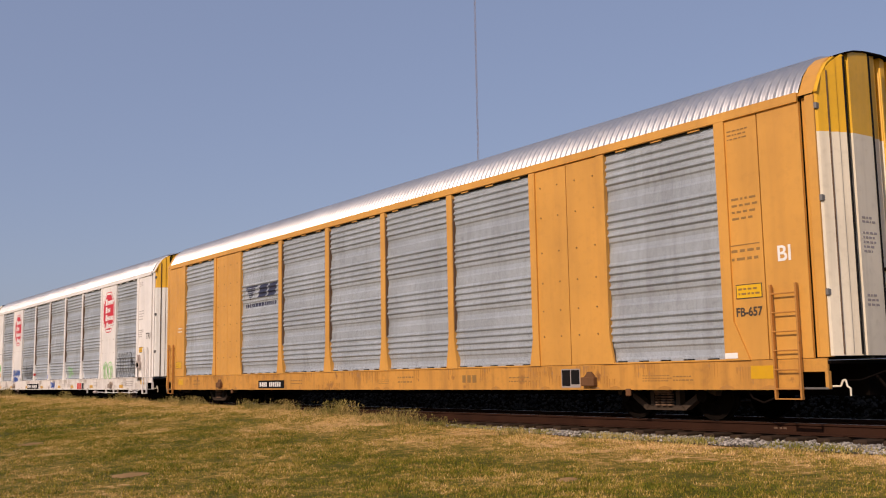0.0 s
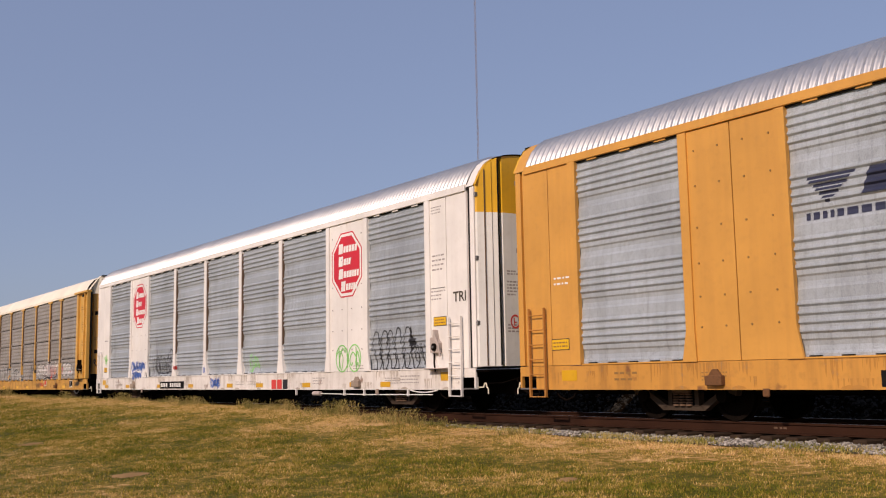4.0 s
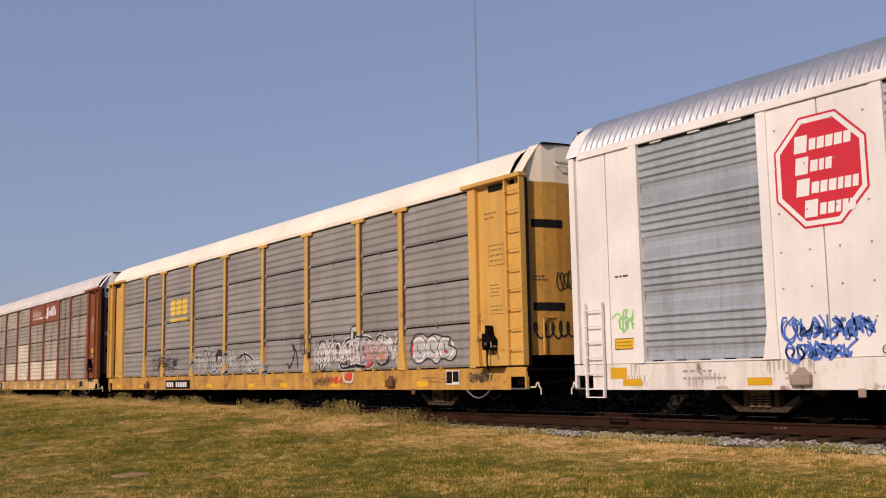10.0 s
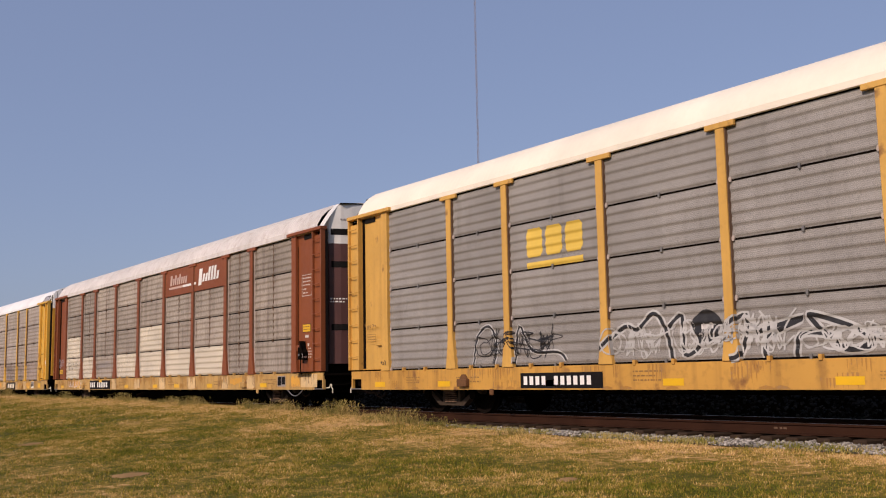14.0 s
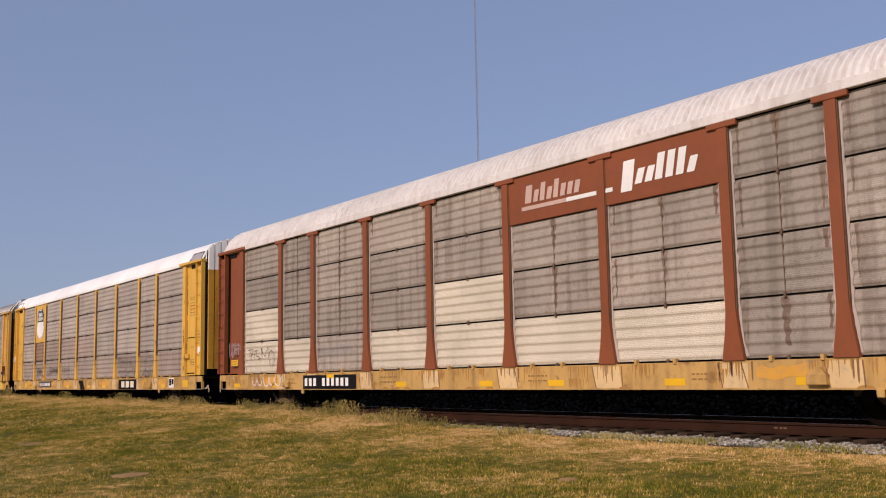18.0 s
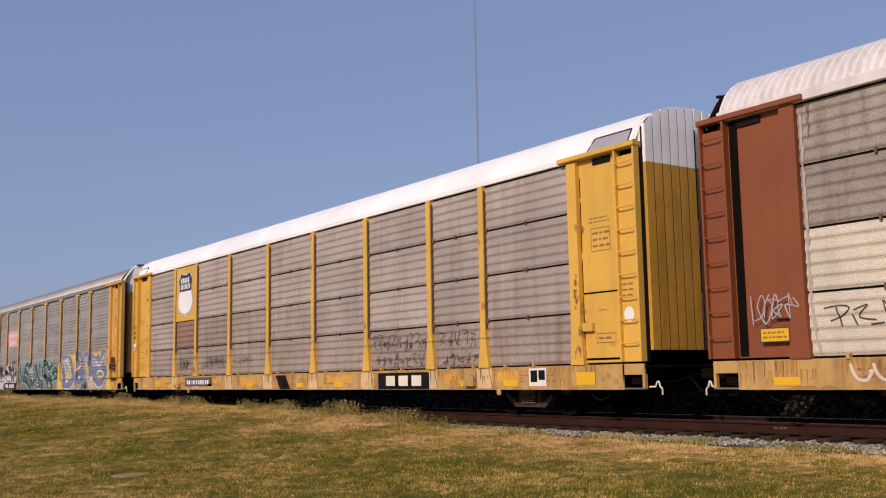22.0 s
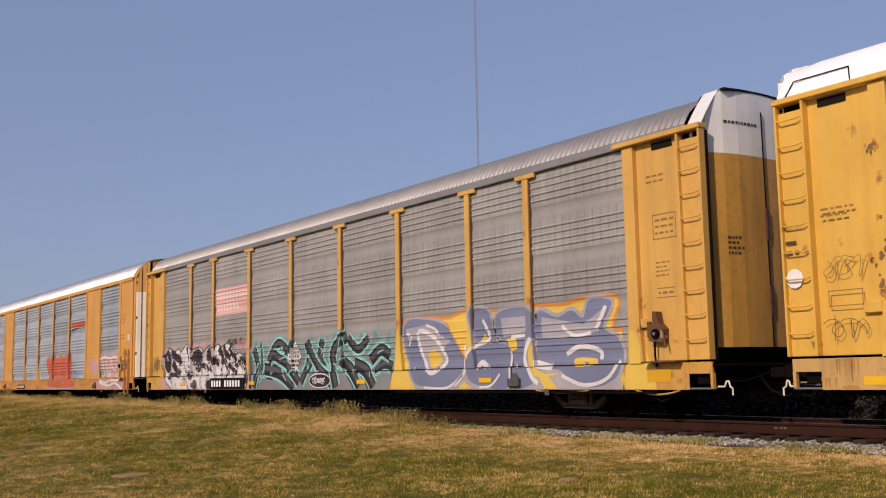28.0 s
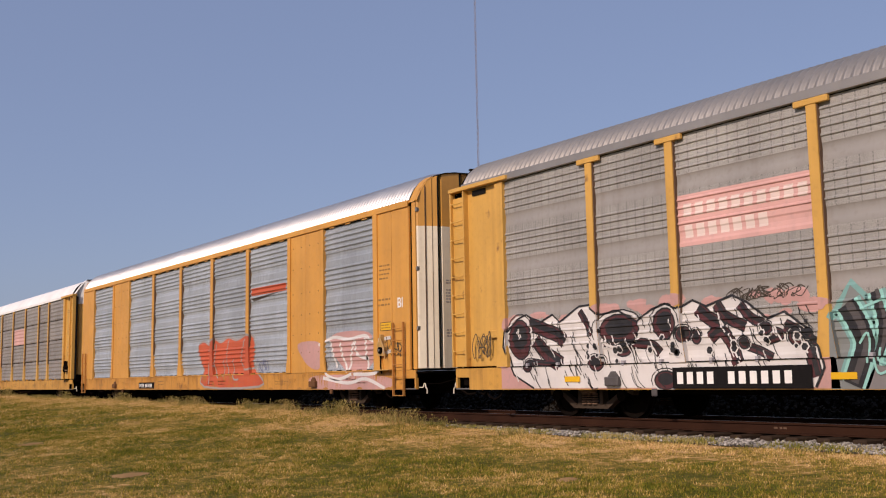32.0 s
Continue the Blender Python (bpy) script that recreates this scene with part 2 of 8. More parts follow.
# ---------------------------------------------------------------- mesh making
class Build:
    """Collects faces for one mesh."""

    def __init__(self):
        self.v, self.f = [], []

    def add(self, verts, faces):
        k = len(self.v)
        self.v += [tuple(p) for p in verts]
        self.f += [tuple(i + k for i in f) for f in faces]
        return self

    def box(self, x0, x1, y0, y1, z0, z1, c=0.008):
        """A box with its edges taken off by c."""
        c = min(c, (x1 - x0) * 0.3, (y1 - y0) * 0.3, (z1 - z0) * 0.3)
        vs, at = [], {}
        lo, hi = (x0, y0, z0), (x1, y1, z1)
        for sx in (0, 1):
            for sy in (0, 1):
                for sz in (0, 1):
                    s = (sx, sy, sz)
                    for ax in range(3):
                        p = [(lo[i] + c if not s[i] else hi[i] - c) for i in range(3)]
                        p[ax] = hi[ax] if s[ax] else lo[ax]
                        at[(s, ax)] = len(vs)
                        vs.append(p)
        fs = []
        for ax in range(3):
            a, b = (ax + 1) % 3, (ax + 2) % 3
            for side in (0, 1):
                ring = []
                for u, w in ((0, 0), (1, 0), (1, 1), (0, 1)):
                    s = [0, 0, 0]
                    s[ax], s[a], s[b] = side, u, w
                    ring.append(at[(tuple(s), ax)])
                fs.append(ring if side else ring[::-1])
            for u in (0, 1):
                for w in (0, 1):
                    s0, s1 = [0, 0, 0], [0, 0, 0]
                    s0[ax], s1[ax] = 0, 1
                    s0[a] = s1[a] = u
                    s0[b] = s1[b] = w
                    s0, s1 = tuple(s0), tuple(s1)
                    q = [at[(s0, a)], at[(s1, a)], at[(s1, b)], at[(s0, b)]]
                    fs.append(q if (u != w) else q[::-1])
        for s in [(i, j, k) for i in (0, 1) for j in (0, 1) for k in (0, 1)]:
            q = [at[(s, 0)], at[(s, 1)], at[(s, 2)]]
            fs.append(q if sum(s) % 2 else q[::-1])
        return self.add(vs, fs)

    def prism(self, ring, ax, a, b):
        """A closed ring of 2D points drawn out along an axis (0 x, 1 y, 2 z) from a to b."""
        n = len(ring)

        def put(p, d):
            q = list(p)
            q.insert(ax, d)
            return q
        vs = [put(p, a) for p in ring] + [put(p, b) for p in ring]
        fs = [(i, (i + 1) % n, n + (i + 1) % n, n + i) for i in range(n)] + [tuple(range(n))[::-1], tuple(range(n, 2 * n))]
        return self.add(vs, fs)

    def sheet(self, line, ax, a, b, thick=0.0, cuts=1):
        """An open line of 2D points drawn out along an axis."""
        n = len(line)
        vs = []
        for k in range(cuts + 1):
            d = a + (b - a) * k / cuts
            for p in line:
                q = list(p)
                q.insert(ax, d)
                vs.append(q)
        fs = [(k * n + i, k * n + i + 1, (k + 1) * n + i + 1, (k + 1) * n + i) for k in range(cuts) for i in range(n - 1)]
        return self.add(vs, fs)

    def rod(self, p, q, r, sides=8, r2=None):
        p, q = Vector(p), Vector(q)
        d = (q - p).normalized()
        a = d.orthogonal().normalized()
        b = d.cross(a)
        r2 = r if r2 is None else r2
        vs = []
        for e, rad in ((p, r), (q, r2)):
            for i in range(sides):
                t = 2 * math.pi * i / sides
                vs.append(e + a * (math.cos(t) * rad) + b * (math.sin(t) * rad))
        fs = [(i, (i + 1) % sides, sides + (i + 1) % sides, sides + i) for i in range(sides)]
        fs += [tuple(range(sides))[::-1], tuple(range(sides, 2 * sides))]
        return self.add(vs, fs)

    def pipe(self, pts, r, sides=6):
        for p, q in zip(pts, pts[1:]):
            self.rod(p, q, r, sides)
        return self

    def wheel(self, y0, y1, r, sides=36, hub=0.1):
        ring = [(y0, hub), (y0, r + 0.025), (y0 + 0.03, r + 0.025), (y0 + 0.045, r), (y1, r - 0.005), (y1, r - 0.07), (y1 - 0.05, r - 0.09), (y1 - 0.06, hub + 0.06), (y1, hub)]
        n = len(ring)
        vs, fs = [], []
        for i in range(sides):
            t = 2 * math.pi * i / sides
            vs += [(math.cos(t) * q, y, math.sin(t) * q) for y, q in ring]
        for i in range(sides):
            j = (i + 1) % sides
            fs += [(i * n + k, i * n + k + 1, j * n + k + 1, j * n + k) for k in range(n - 1)]
        return self.add(vs, fs)

    def mesh(self, name, material, smooth=False):
        me = bpy.data.meshes.new(name)
        me.from_pydata(self.v, [], self.f)
        bm = bmesh.new()
        bm.from_mesh(me)
        bmesh.ops.recalc_face_normals(bm, faces=bm.faces)
        bm.to_mesh(me)
        bm.free()
        for mt in (material if isinstance(material, (list, tuple)) else [material]):
            me.materials.append(mt)
        if smooth:
            me.polygons.foreach_set("use_smooth", [True] * len(me.polygons))
            me.set_sharp_from_angle(angle=radians(40))
        return me


def part(name, made, material, parent, label="", at=None, smooth=False):
    """One mesh object under a thing or a part."""
    me = made.mesh(name, material, smooth) if isinstance(made, Build) else made
    ob = new(name, me)
    ob.parent = parent
    if at:
        ob.location = at
    if label:
        ob["label"] = label
    return ob


def thing(name, label, category, group="", kind="", at=(0, 0, 0)):
    ob = new(name)
    ob.empty_display_size = 0.3
    ob.location = at
    return tagged(ob, label, category, group, kind)


# ---------------------------------------------------------------- ground
def blend(a, b, t):
    t = max(0.0, min(1.0, t))
    return a + (b - a) * t * t * (3 - 2 * t)


CREST = [(-400, 0.30), (-56, 0.27), (-34, 0.17), (-23.5, 0.07), (-19.5, -0.04), (-16.7, -0.17), (-13, -0.28), (-8, -0.31), (400, -0.31)]
BED = -0.26             # top of the ballast between the sleepers


def crest(x):
    return float(np.interp(x, [c[0] for c in CREST], [c[1] for c in CREST]))


def ground_z(x, y):
    c = crest(x)
    if y < 11.6:
        low = -0.80
        z = low + (c - low) * max(0.0, min(1.0, (y + 1.0) / 12.6)) ** 0.9
        return z + 0.06 * noise.noise(Vector((x * 0.25, y * 0.25, 0))) * min(1, max(0, (11.6 - y) / 3))
    if y < 12.6:
        return blend(c, BED - 0.02, (y - 11.6) / 1.0)
    if y < 16.2:
        return BED - 0.02
    if y < 18.6:
        return blend(BED - 0.02, 0.50, (y - 16.2) / 2.4) + 0.010 * noise.noise(Vector((x * 0.9, y * 0.9, 3)))
    return 0.50 - min(0.3, (y - 18.6) * 0.01)


def grid_object(name, xs, ys, lift, material, label, category):
    xs, ys = list(xs), list(ys)
    vs = [(x, y, ground_z(x, y) + lift) for y in ys for x in xs]
    n = len(xs)
    fs = [(j * n + i, j * n + i + 1, (j + 1) * n + i + 1, (j + 1) * n + i) for j in range(len(ys) - 1) for i in range(n - 1)]
    me = bpy.data.meshes.new(name)
    me.from_pydata(vs, [], fs)
    me.polygons.foreach_set("use_smooth", [True] * len(me.polygons))
    me.materials.append(material)
    return tagged(new(name, me), label, category, kind="structure")


def make_ground():
    xs = np.concatenate([[-3000, -1500, -700, -350, -200], np.arange(-130, -70, 5.0), np.arange(-70, 14, 0.5), [16, 20, 30, 60, 150, 500, 1500, 3000]])
    ys = np.concatenate([[-3000, -1000, -300, -100, -40, -20, -10, -5, -2], np.arange(0, 10.5, 0.5), np.arange(10.5, 13, 0.15), np.arange(13, 20, 0.4), [22, 30, 60, 150, 400, 1000, 3000]])
    grid_object("ground", xs, ys, 0.0, SOIL, "dry sandy soil under patchy mown grass", "ground")
    grid_object("ballast_bed", np.concatenate([[-400, -200, -120], np.arange(-80, 16, 0.8), [30, 80]]), np.arange(12.05, 16.3, 0.2), 0.012, GRAVEL, "bed of crushed limestone under the track", "ballast")
    grid_object("cinder_bank", np.concatenate([[-400, -200, -120], np.arange(-80, 16, 0.8), [30, 80]]), np.arange(16.25, 19.6, 0.2), 0.014, SHADE_GRAVEL, "dark bank of cinders and gravel behind the track", "bank")


def position_mix(name, rough, stops, islands=0.25):
    """Ground cover: straw-coloured towards the bank, greener on the lawn, in patches of two sizes."""
    m = bpy.data.materials.new(name)
    m.use_nodes = True
    n, l = m.node_tree.nodes, m.node_tree.links
    bsdf = n["Principled BSDF"]
    co = n.new("ShaderNodeTexCoord")
    sep = n.new("ShaderNodeSeparateXYZ")
    l.new(co.outputs["Object"], sep.inputs[0])

    def math_node(op, a, b=None):
        q = n.new("ShaderNodeMath")
        q.operation = op
        for i, val in enumerate((a, b)):
            if val is None:
                continue
            if isinstance(val, (int, float)):
                q.inputs[i].default_value = val
            else:
                l.new(val, q.inputs[i])
        return q.outputs[0]

    def noise_node(scale, detail):
        t = n.new("ShaderNodeTexNoise")
        t.inputs["Scale"].default_value, t.inputs["Detail"].default_value = scale, detail
        l.new(co.outputs["Object"], t.inputs["Vector"])
        return t.outputs["Fac"]
    g = n.new("ShaderNodeMapRange")
    g.inputs["From Min"].default_value, g.inputs["From Max"].default_value = 8.4, 11.6
    g.inputs["To Min"].default_value, g.inputs["To Max"].default_value = -0.17, 0.25
    l.new(sep.outputs[1], g.inputs["Value"])
    fac = math_node("ADD", g.outputs[0], math_node("MULTIPLY", math_node("SUBTRACT", noise_node(0.45, 4), 0.5), 1.15))
    fac = math_node("ADD", fac, math_node("MULTIPLY", math_node("SUBTRACT", noise_node(2.0, 6), 0.5), 1.35))
    fac = math_node("ADD", fac, math_node("MULTIPLY", math_node("SUBTRACT", noise_node(7.5, 5), 0.5), 1.6))
    if islands:
        geo = n.new("ShaderNodeNewGeometry")
        fac = math_node("ADD", fac, math_node("MULTIPLY", math_node("SUBTRACT", geo.outputs["Random Per Island"], 0.5), islands * 2))
    fac = math_node("ADD", fac, 0.5)
    r = n.new("ShaderNodeValToRGB")
    r.color_ramp.elements[0].position, r.color_ramp.elements[0].color = stops[0][0], (*stops[0][1], 1)
    r.color_ramp.elements[1].position, r.color_ramp.elements[1].color = stops[-1][0], (*stops[-1][1], 1)
    for p, c in stops[1:-1]:
        e = r.color_ramp.elements.new(p)
        e.color = (*c, 1)
    l.new(fac, r.inputs[0])
    l.new(r.outputs[0], bsdf.inputs["Base Color"])
    bsdf.inputs["Roughness"].default_value = rough
    bsdf.inputs["Specular IOR Level"].default_value = 0.15
    return m


GRASS = position_mix("mown_grass", 0.8, [(0.04, (0.100, 0.112, 0.011)), (0.34, (0.225, 0.178, 0.020)), (0.62, (0.41, 0.268, 0.066)), (0.88, (0.64, 0.425, 0.185))], islands=0.36)
SOIL = position_mix("turf_and_thatch", 0.95, [(0.1, (0.080, 0.076, 0.009)), (0.45, (0.180, 0.130, 0.020)), (0.7, (0.34, 0.208, 0.060)), (0.95, (0.54, 0.33, 0.145))], islands=0)
DIRT = painted("dry_sandy_soil", (0.33, 0.20, 0.095), 0.97, dirt=0.5, grime=(0.28, 0.19, 0.08), scale=2.5, bump=0.4, vary=0.15)
WEED = position_mix("weed_green", 0.8, [(0.2, (0.085, 0.086, 0.020)), (0.65, (0.21, 0.170, 0.045)), (1.0, (0.44, 0.32, 0.12))])
VERGE = position_mix("verge_green", 0.8, [(0.2, (0.110, 0.125, 0.018)), (0.7, (0.24, 0.205, 0.045)), (1.1, (0.46, 0.35, 0.12))])
# bank gravel: the train's shade is put into this near-black colour
SHADE_GRAVEL = painted("dark_cinders", (0.0065, 0.0040, 0.0022), 1.0, dirt=0.5, grime=(0.004, 0.003, 0.002), scale=2.5, bump=0.6, vary=0.2)
GRAVEL = painted("limestone_gravel", (0.075, 0.060, 0.046), 0.9, dirt=0.6, grime=(0.07, 0.055, 0.045), scale=2.5, bump=0.6, vary=0.2)
RAIL_RUST = painted("rusted_rail_steel", (0.036, 0.0145, 0.008), 0.95, dirt=0.6, grime=(0.03, 0.014, 0.008), scale=2, bump=0.1, vary=0.15)
TIE_WOOD = painted("creosoted_sleeper_wood", (0.045, 0.028, 0.018), 0.95, dirt=0.5, grime=(0.07, 0.05, 0.036), scale=3, bump=0.2)
HAZE_DARK = painted("hazy_mast_red", (0.26, 0.23, 0.25), 0.7, dirt=0.1)
HAZE_PALE = painted("hazy_mast_white", (0.62, 0.62, 0.66), 0.7, dirt=0.1)


def stone_material(name, colour, grime):
    m = painted(name, colour, 0.9, dirt=0.3, grime=grime, scale=4, bump=0.2, vary=0.2)
    n, l = m.node_tree.nodes, m.node_tree.links
    bsdf = n["Principled BSDF"]
    col = bsdf.inputs["Base Color"].links[0].from_socket
    geo = n.new("ShaderNodeNewGeometry")
    r = n.new("ShaderNodeMapRange")
    r.inputs["To Min"].default_value, r.inputs["To Max"].default_value = 0.25, 1.25
    l.new(geo.outputs["Random Per Island"], r.inputs["Value"])
    x = n.new("ShaderNodeMix")
    x.data_type, x.blend_type = "RGBA", "MULTIPLY"
    x.inputs[0].default_value = 1.0
    l.new(col, x.inputs[6])
    l.new(r.outputs[0], x.inputs[7])
    l.new(x.outputs[2], bsdf.inputs["Base Color"])
    return m


STONE = stone_material("crushed_limestone", (0.42, 0.385, 0.34), (0.17, 0.14, 0.11))
# bank stones, far darker than the ballast to imitate shade
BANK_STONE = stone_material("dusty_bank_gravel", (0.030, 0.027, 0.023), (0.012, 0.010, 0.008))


def make_stones():
    """Loose ballast along the near shoulder and between the rails."""
    rng = np.random.default_rng(4)
    g = (1 + 5 ** 0.5) / 2
    base = np.array([(-1, g, 0), (1, g, 0), (-1, -g, 0), (1, -g, 0), (0, -1, g), (0, 1, g), (0, -1, -g), (0, 1, -g), (g, 0, -1), (g, 0, 1), (-g, 0, -1), (-g, 0, 1)]) / 1.9
    tri = np.array([(0, 11, 5), (0, 5, 1), (0, 1, 7), (0, 7, 10), (0, 10, 11), (1, 5, 9), (5, 11, 4), (11, 10, 2), (10, 7, 6), (7, 1, 8), (3, 9, 4), (3, 4, 2), (3, 2, 6), (3, 6, 8), (3, 8, 9), (4, 9, 5), (2, 4, 11), (6, 2, 10), (8, 6, 7), (9, 8, 1)])
    spots = []
    for count, x0, x1, y0, y1, s0, s1 in ((11500, -28, -1, 12.05, 13.42, 0.011, 0.036), (500, -30, -1, 13.7, 15.2, 0.014, 0.03), (1400, -70, -28, 12.3, 13.4, 0.025, 0.05)):
        xs, ys = rng.uniform(x0, x1, count), rng.uniform(y0, y1, count)
        ss = rng.uniform(s0, s1, count)
        heap = np.sin(xs * 2.3 + 2 * np.sin(xs * 0.9)) * np.sin(ys * 5 + xs * 1.1) + 0.6 * np.sin(xs * 7.1 + ys * 9)
        keep = rng.uniform(-1.0, 1.0, count) < 0.3 + 0.8 * heap + (ys - 12.6) * 0.8
        xs, ys, ss = xs[keep], ys[keep], ss[keep]
        spots += list(zip(xs, ys, ss))
    vs, fs = [], []
    for i, (x, y, s) in enumerate(spots):
        q = base * rng.uniform(0.65, 1.25, (12, 1)) * s * np.array([1.2, 1.0, 0.8])
        a = rng.uniform(0, 6.28)
        rot = np.array([[math.cos(a), -math.sin(a), 0], [math.sin(a), math.cos(a), 0], [0, 0, 1]])
        vs.append(q @ rot.T + np.array([x, y, ground_z(x, y) + 0.012 + s * 0.35]))
        fs.append(tri + 12 * i)
    me = bpy.data.meshes.new("ballast_stones")
    me.from_pydata(np.concatenate(vs).tolist(), [], np.concatenate(fs).tolist())
    me.materials.append(STONE)
    tagged(new("ballast_stones", me), "loose pale crushed limestone beside the rails", "ballast", kind="stuff")


def make_bank_stones():
    """Coarse gravel on the bank behind the track, its colour darkened for shade."""
    rng = np.random.default_rng(9)
    tet = np.array([(-1, -1, -0.7), (1, -0.9, -0.7), (0.1, 1, -0.7), (0.9, 0.5, 0.4), (-0.8, 0.4, 0.5), (0, -0.8, 0.8)])
    tri = np.array([(0, 1, 5), (1, 3, 5), (3, 4, 5), (4, 0, 5), (1, 2, 3), (2, 4, 3), (2, 0, 4), (0, 2, 1)])
    vs, fs, n = [], [], 9000
    xs, ys, ss = rng.uniform(-34, -4, n), rng.uniform(16.1, 18.9, n), rng.uniform(0.02, 0.05, n)
    for i in range(n):
        a = rng.uniform(0, 6.28)
        rot = np.array([[math.cos(a), -math.sin(a), 0], [math.sin(a), math.cos(a), 0], [0, 0, 1]])
        vs.append((tet * rng.uniform(0.6, 1.2, (6, 1)) * ss[i]) @ rot.T + np.array([xs[i], ys[i], ground_z(xs[i], ys[i]) + 0.014 + ss[i] * 0.4]))
        fs.append(tri + 6 * i)
    me = bpy.data.meshes.new("bank_stones")
    me.from_pydata(np.concatenate(vs).tolist(), [], np.concatenate(fs).tolist())
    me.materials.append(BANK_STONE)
    tagged(new("bank_stones", me), "dusty grey gravel on the bank behind the rails", "gravel", kind="stuff")


def make_track():
    track = tagged(new("railway_track"), "single track of rusty rails on dark wooden sleepers", "railway track", kind="structure")
    for sgn in (-1, 1):
        y = RAIL_Y + sgn * 0.755
        ring = [(y - 0.07, -0.18), (y + 0.07, -0.18), (y + 0.07, -0.168), (y + 0.012, -0.15), (y + 0.009, -0.045), (y + 0.034, -0.034), (y + 0.034, -0.008), (y + 0.024, -0.002), (y - 0.024, -0.002), (y - 0.034, -0.008), (y - 0.034, -0.034), (y - 0.009, -0.045), (y - 0.012, -0.15), (y - 0.07, -0.168)]
        rail = part("rail", Build().prism(ring, 0, -420, 90), RAIL_RUST, track)
        part("running_surface", Build().box(-420, 90, y - 0.022, y + 0.022, -0.003, 0.0, 0.001), TREAD, rail)
        if sgn < 0:
            for x, w in ((-9.94, 0.07), (-9.83, 0.05), (-9.76, 0.06)):
                part("chalk_mark", Build().box(x, x + w, y - 0.014, y - 0.008, -0.105, -0.075, 0.002), RUSTY, rail)
    me = Build().box(-0.115, 0.115, -1.30, 1.30, -0.36, -0.182, 0.02).mesh("sleeper", TIE_WOOD)
    plate = Build().box(-0.09, 0.09, -0.16, 0.16, -0.183, -0.172, 0.003).mesh("tie_plate", RAIL_RUST)
    rnd = random.Random(3)
    for i in range(120):
        x = 2.0 - i * 0.535 + rnd.uniform(-0.04, 0.04)
        t = part("sleeper", me, None, track, at=(x, RAIL_Y + rnd.uniform(-0.04, 0.04), rnd.uniform(-0.01, 0.0)))
        if i < 60:
            for sgn in (-1, 1):
                part("tie_plate", plate, None, t, at=(0, sgn * 0.755, 0.006))
    far = Build()
    for i in range(120, 420):
        x = 2.0 - i * 0.535
        far.box(x - 0.115, x + 0.115, RAIL_Y - 1.3, RAIL_Y + 1.3, -0.36, -0.182, 0.02)
    tagged(part("far_sleepers", far, TIE_WOOD, track), kind="stuff")


def make_mast():
    """A slender guyed lattice mast far beyond the train."""
    d = 320.0
    x, y = EYE.x - 0.7990 * d, EYE.y + 0.6113 * d
    base = 0.3
    mast = thing("radio_mast", "slender lattice radio mast in dark and white bands", "radio mast", at=(x, y, base))
    w = 0.30
    legs = [(w * math.cos(a), w * math.sin(a)) for a in (0.4, 0.4 + 2.094, 0.4 + 4.189)]
    for k in range(14):
        z0, z1 = k * 12.0, k * 12.0 + 12.0
        b = Build()
        for i, (lx, ly) in enumerate(legs):
            b.rod((lx, ly, z0), (lx, ly, z1), 0.045, 6)
            nx, ny = legs[(i + 1) % 3]
            for q in range(6):
                za = z0 + q * 2
                b.rod((lx, ly, za), (nx, ny, za + 2), 0.018, 4)
        part("mast_section", b, HAZE_PALE if k == 4 else HAZE_DARK, mast)


# worn spots in the lawn: place and half sizes
BARE = ((-14.5, 4.7, 0.50, 0.34), (-21.3, 4.9, 0.6, 0.35), (-8.9, 8.2, 0.30, 0.22))


def height_table():
    xs, ys = np.arange(-132, 8, 0.5), np.arange(0, 14.01, 0.2)
    return xs, ys, np.array([[ground_z(x, y) for x in xs] for y in ys])


def heights(x, y, table):
    xs, ys, zz = table
    i = np.clip((x - xs[0]) / 0.5, 0, len(xs) - 2)
    j = np.clip((y - ys[0]) / 0.2, 0, len(ys) - 2)
    a, b = i.astype(int), j.astype(int)
    u, v = i - a, j - b
    return (zz[b, a] * (1 - u) * (1 - v) + zz[b, a + 1] * u * (1 - v) + zz[b + 1, a] * (1 - u) * v + zz[b + 1, a + 1] * u * v)


def blades(name, x, y, z, h, w, lean, rng, material, label, bend=True):
    """Thin tapering blades, each of two bent pieces."""
    n = len(x)
    a = rng.uniform(0, 2 * math.pi, n)
    c, s = np.cos(a), np.sin(a)
    la = rng.uniform(0, 2 * math.pi, n)
    lx, ly = np.cos(la) * lean * h, np.sin(la) * lean * h
    p0 = np.stack([x - c * w, y - s * w, z], 1)
    p1 = np.stack([x + c * w, y + s * w, z], 1)
    mz = z + h * 0.55
    p2 = np.stack([x + lx * 0.35 + c * w * 0.8, y + ly * 0.35 + s * w * 0.8, mz], 1)
    p3 = np.stack([x + lx * 0.35 - c * w * 0.8, y + ly * 0.35 - s * w * 0.8, mz], 1)
    p4 = np.stack([x + lx, y + ly, z + h], 1)
    vs = np.stack([p0, p1, p2, p3, p4], 1).reshape(-1, 3)
    k = np.arange(n)[:, None] * 5
    me = bpy.data.meshes.new(name)
    loops = np.concatenate([k + np.array([[0, 1, 2, 3]]), k + np.array([[3, 2, 4]])], 1).ravel()
    me.vertices.add(n * 5)
    me.vertices.foreach_set("co", vs.ravel())
    me.loops.add(n * 7)
    me.loops.foreach_set("vertex_index", loops.astype(np.int32))
    me.polygons.add(n * 2)
    starts = np.stack([np.arange(n) * 7, np.arange(n) * 7 + 4], 1).ravel()
    me.polygons.foreach_set("loop_start", starts.astype(np.int32))
    me.update(calc_edges=True)
    me.validate()
    me.materials.append(material)
    ob = new(name, me)
    if label:
        tagged(ob, label, "grass", kind="stuff")
    return ob


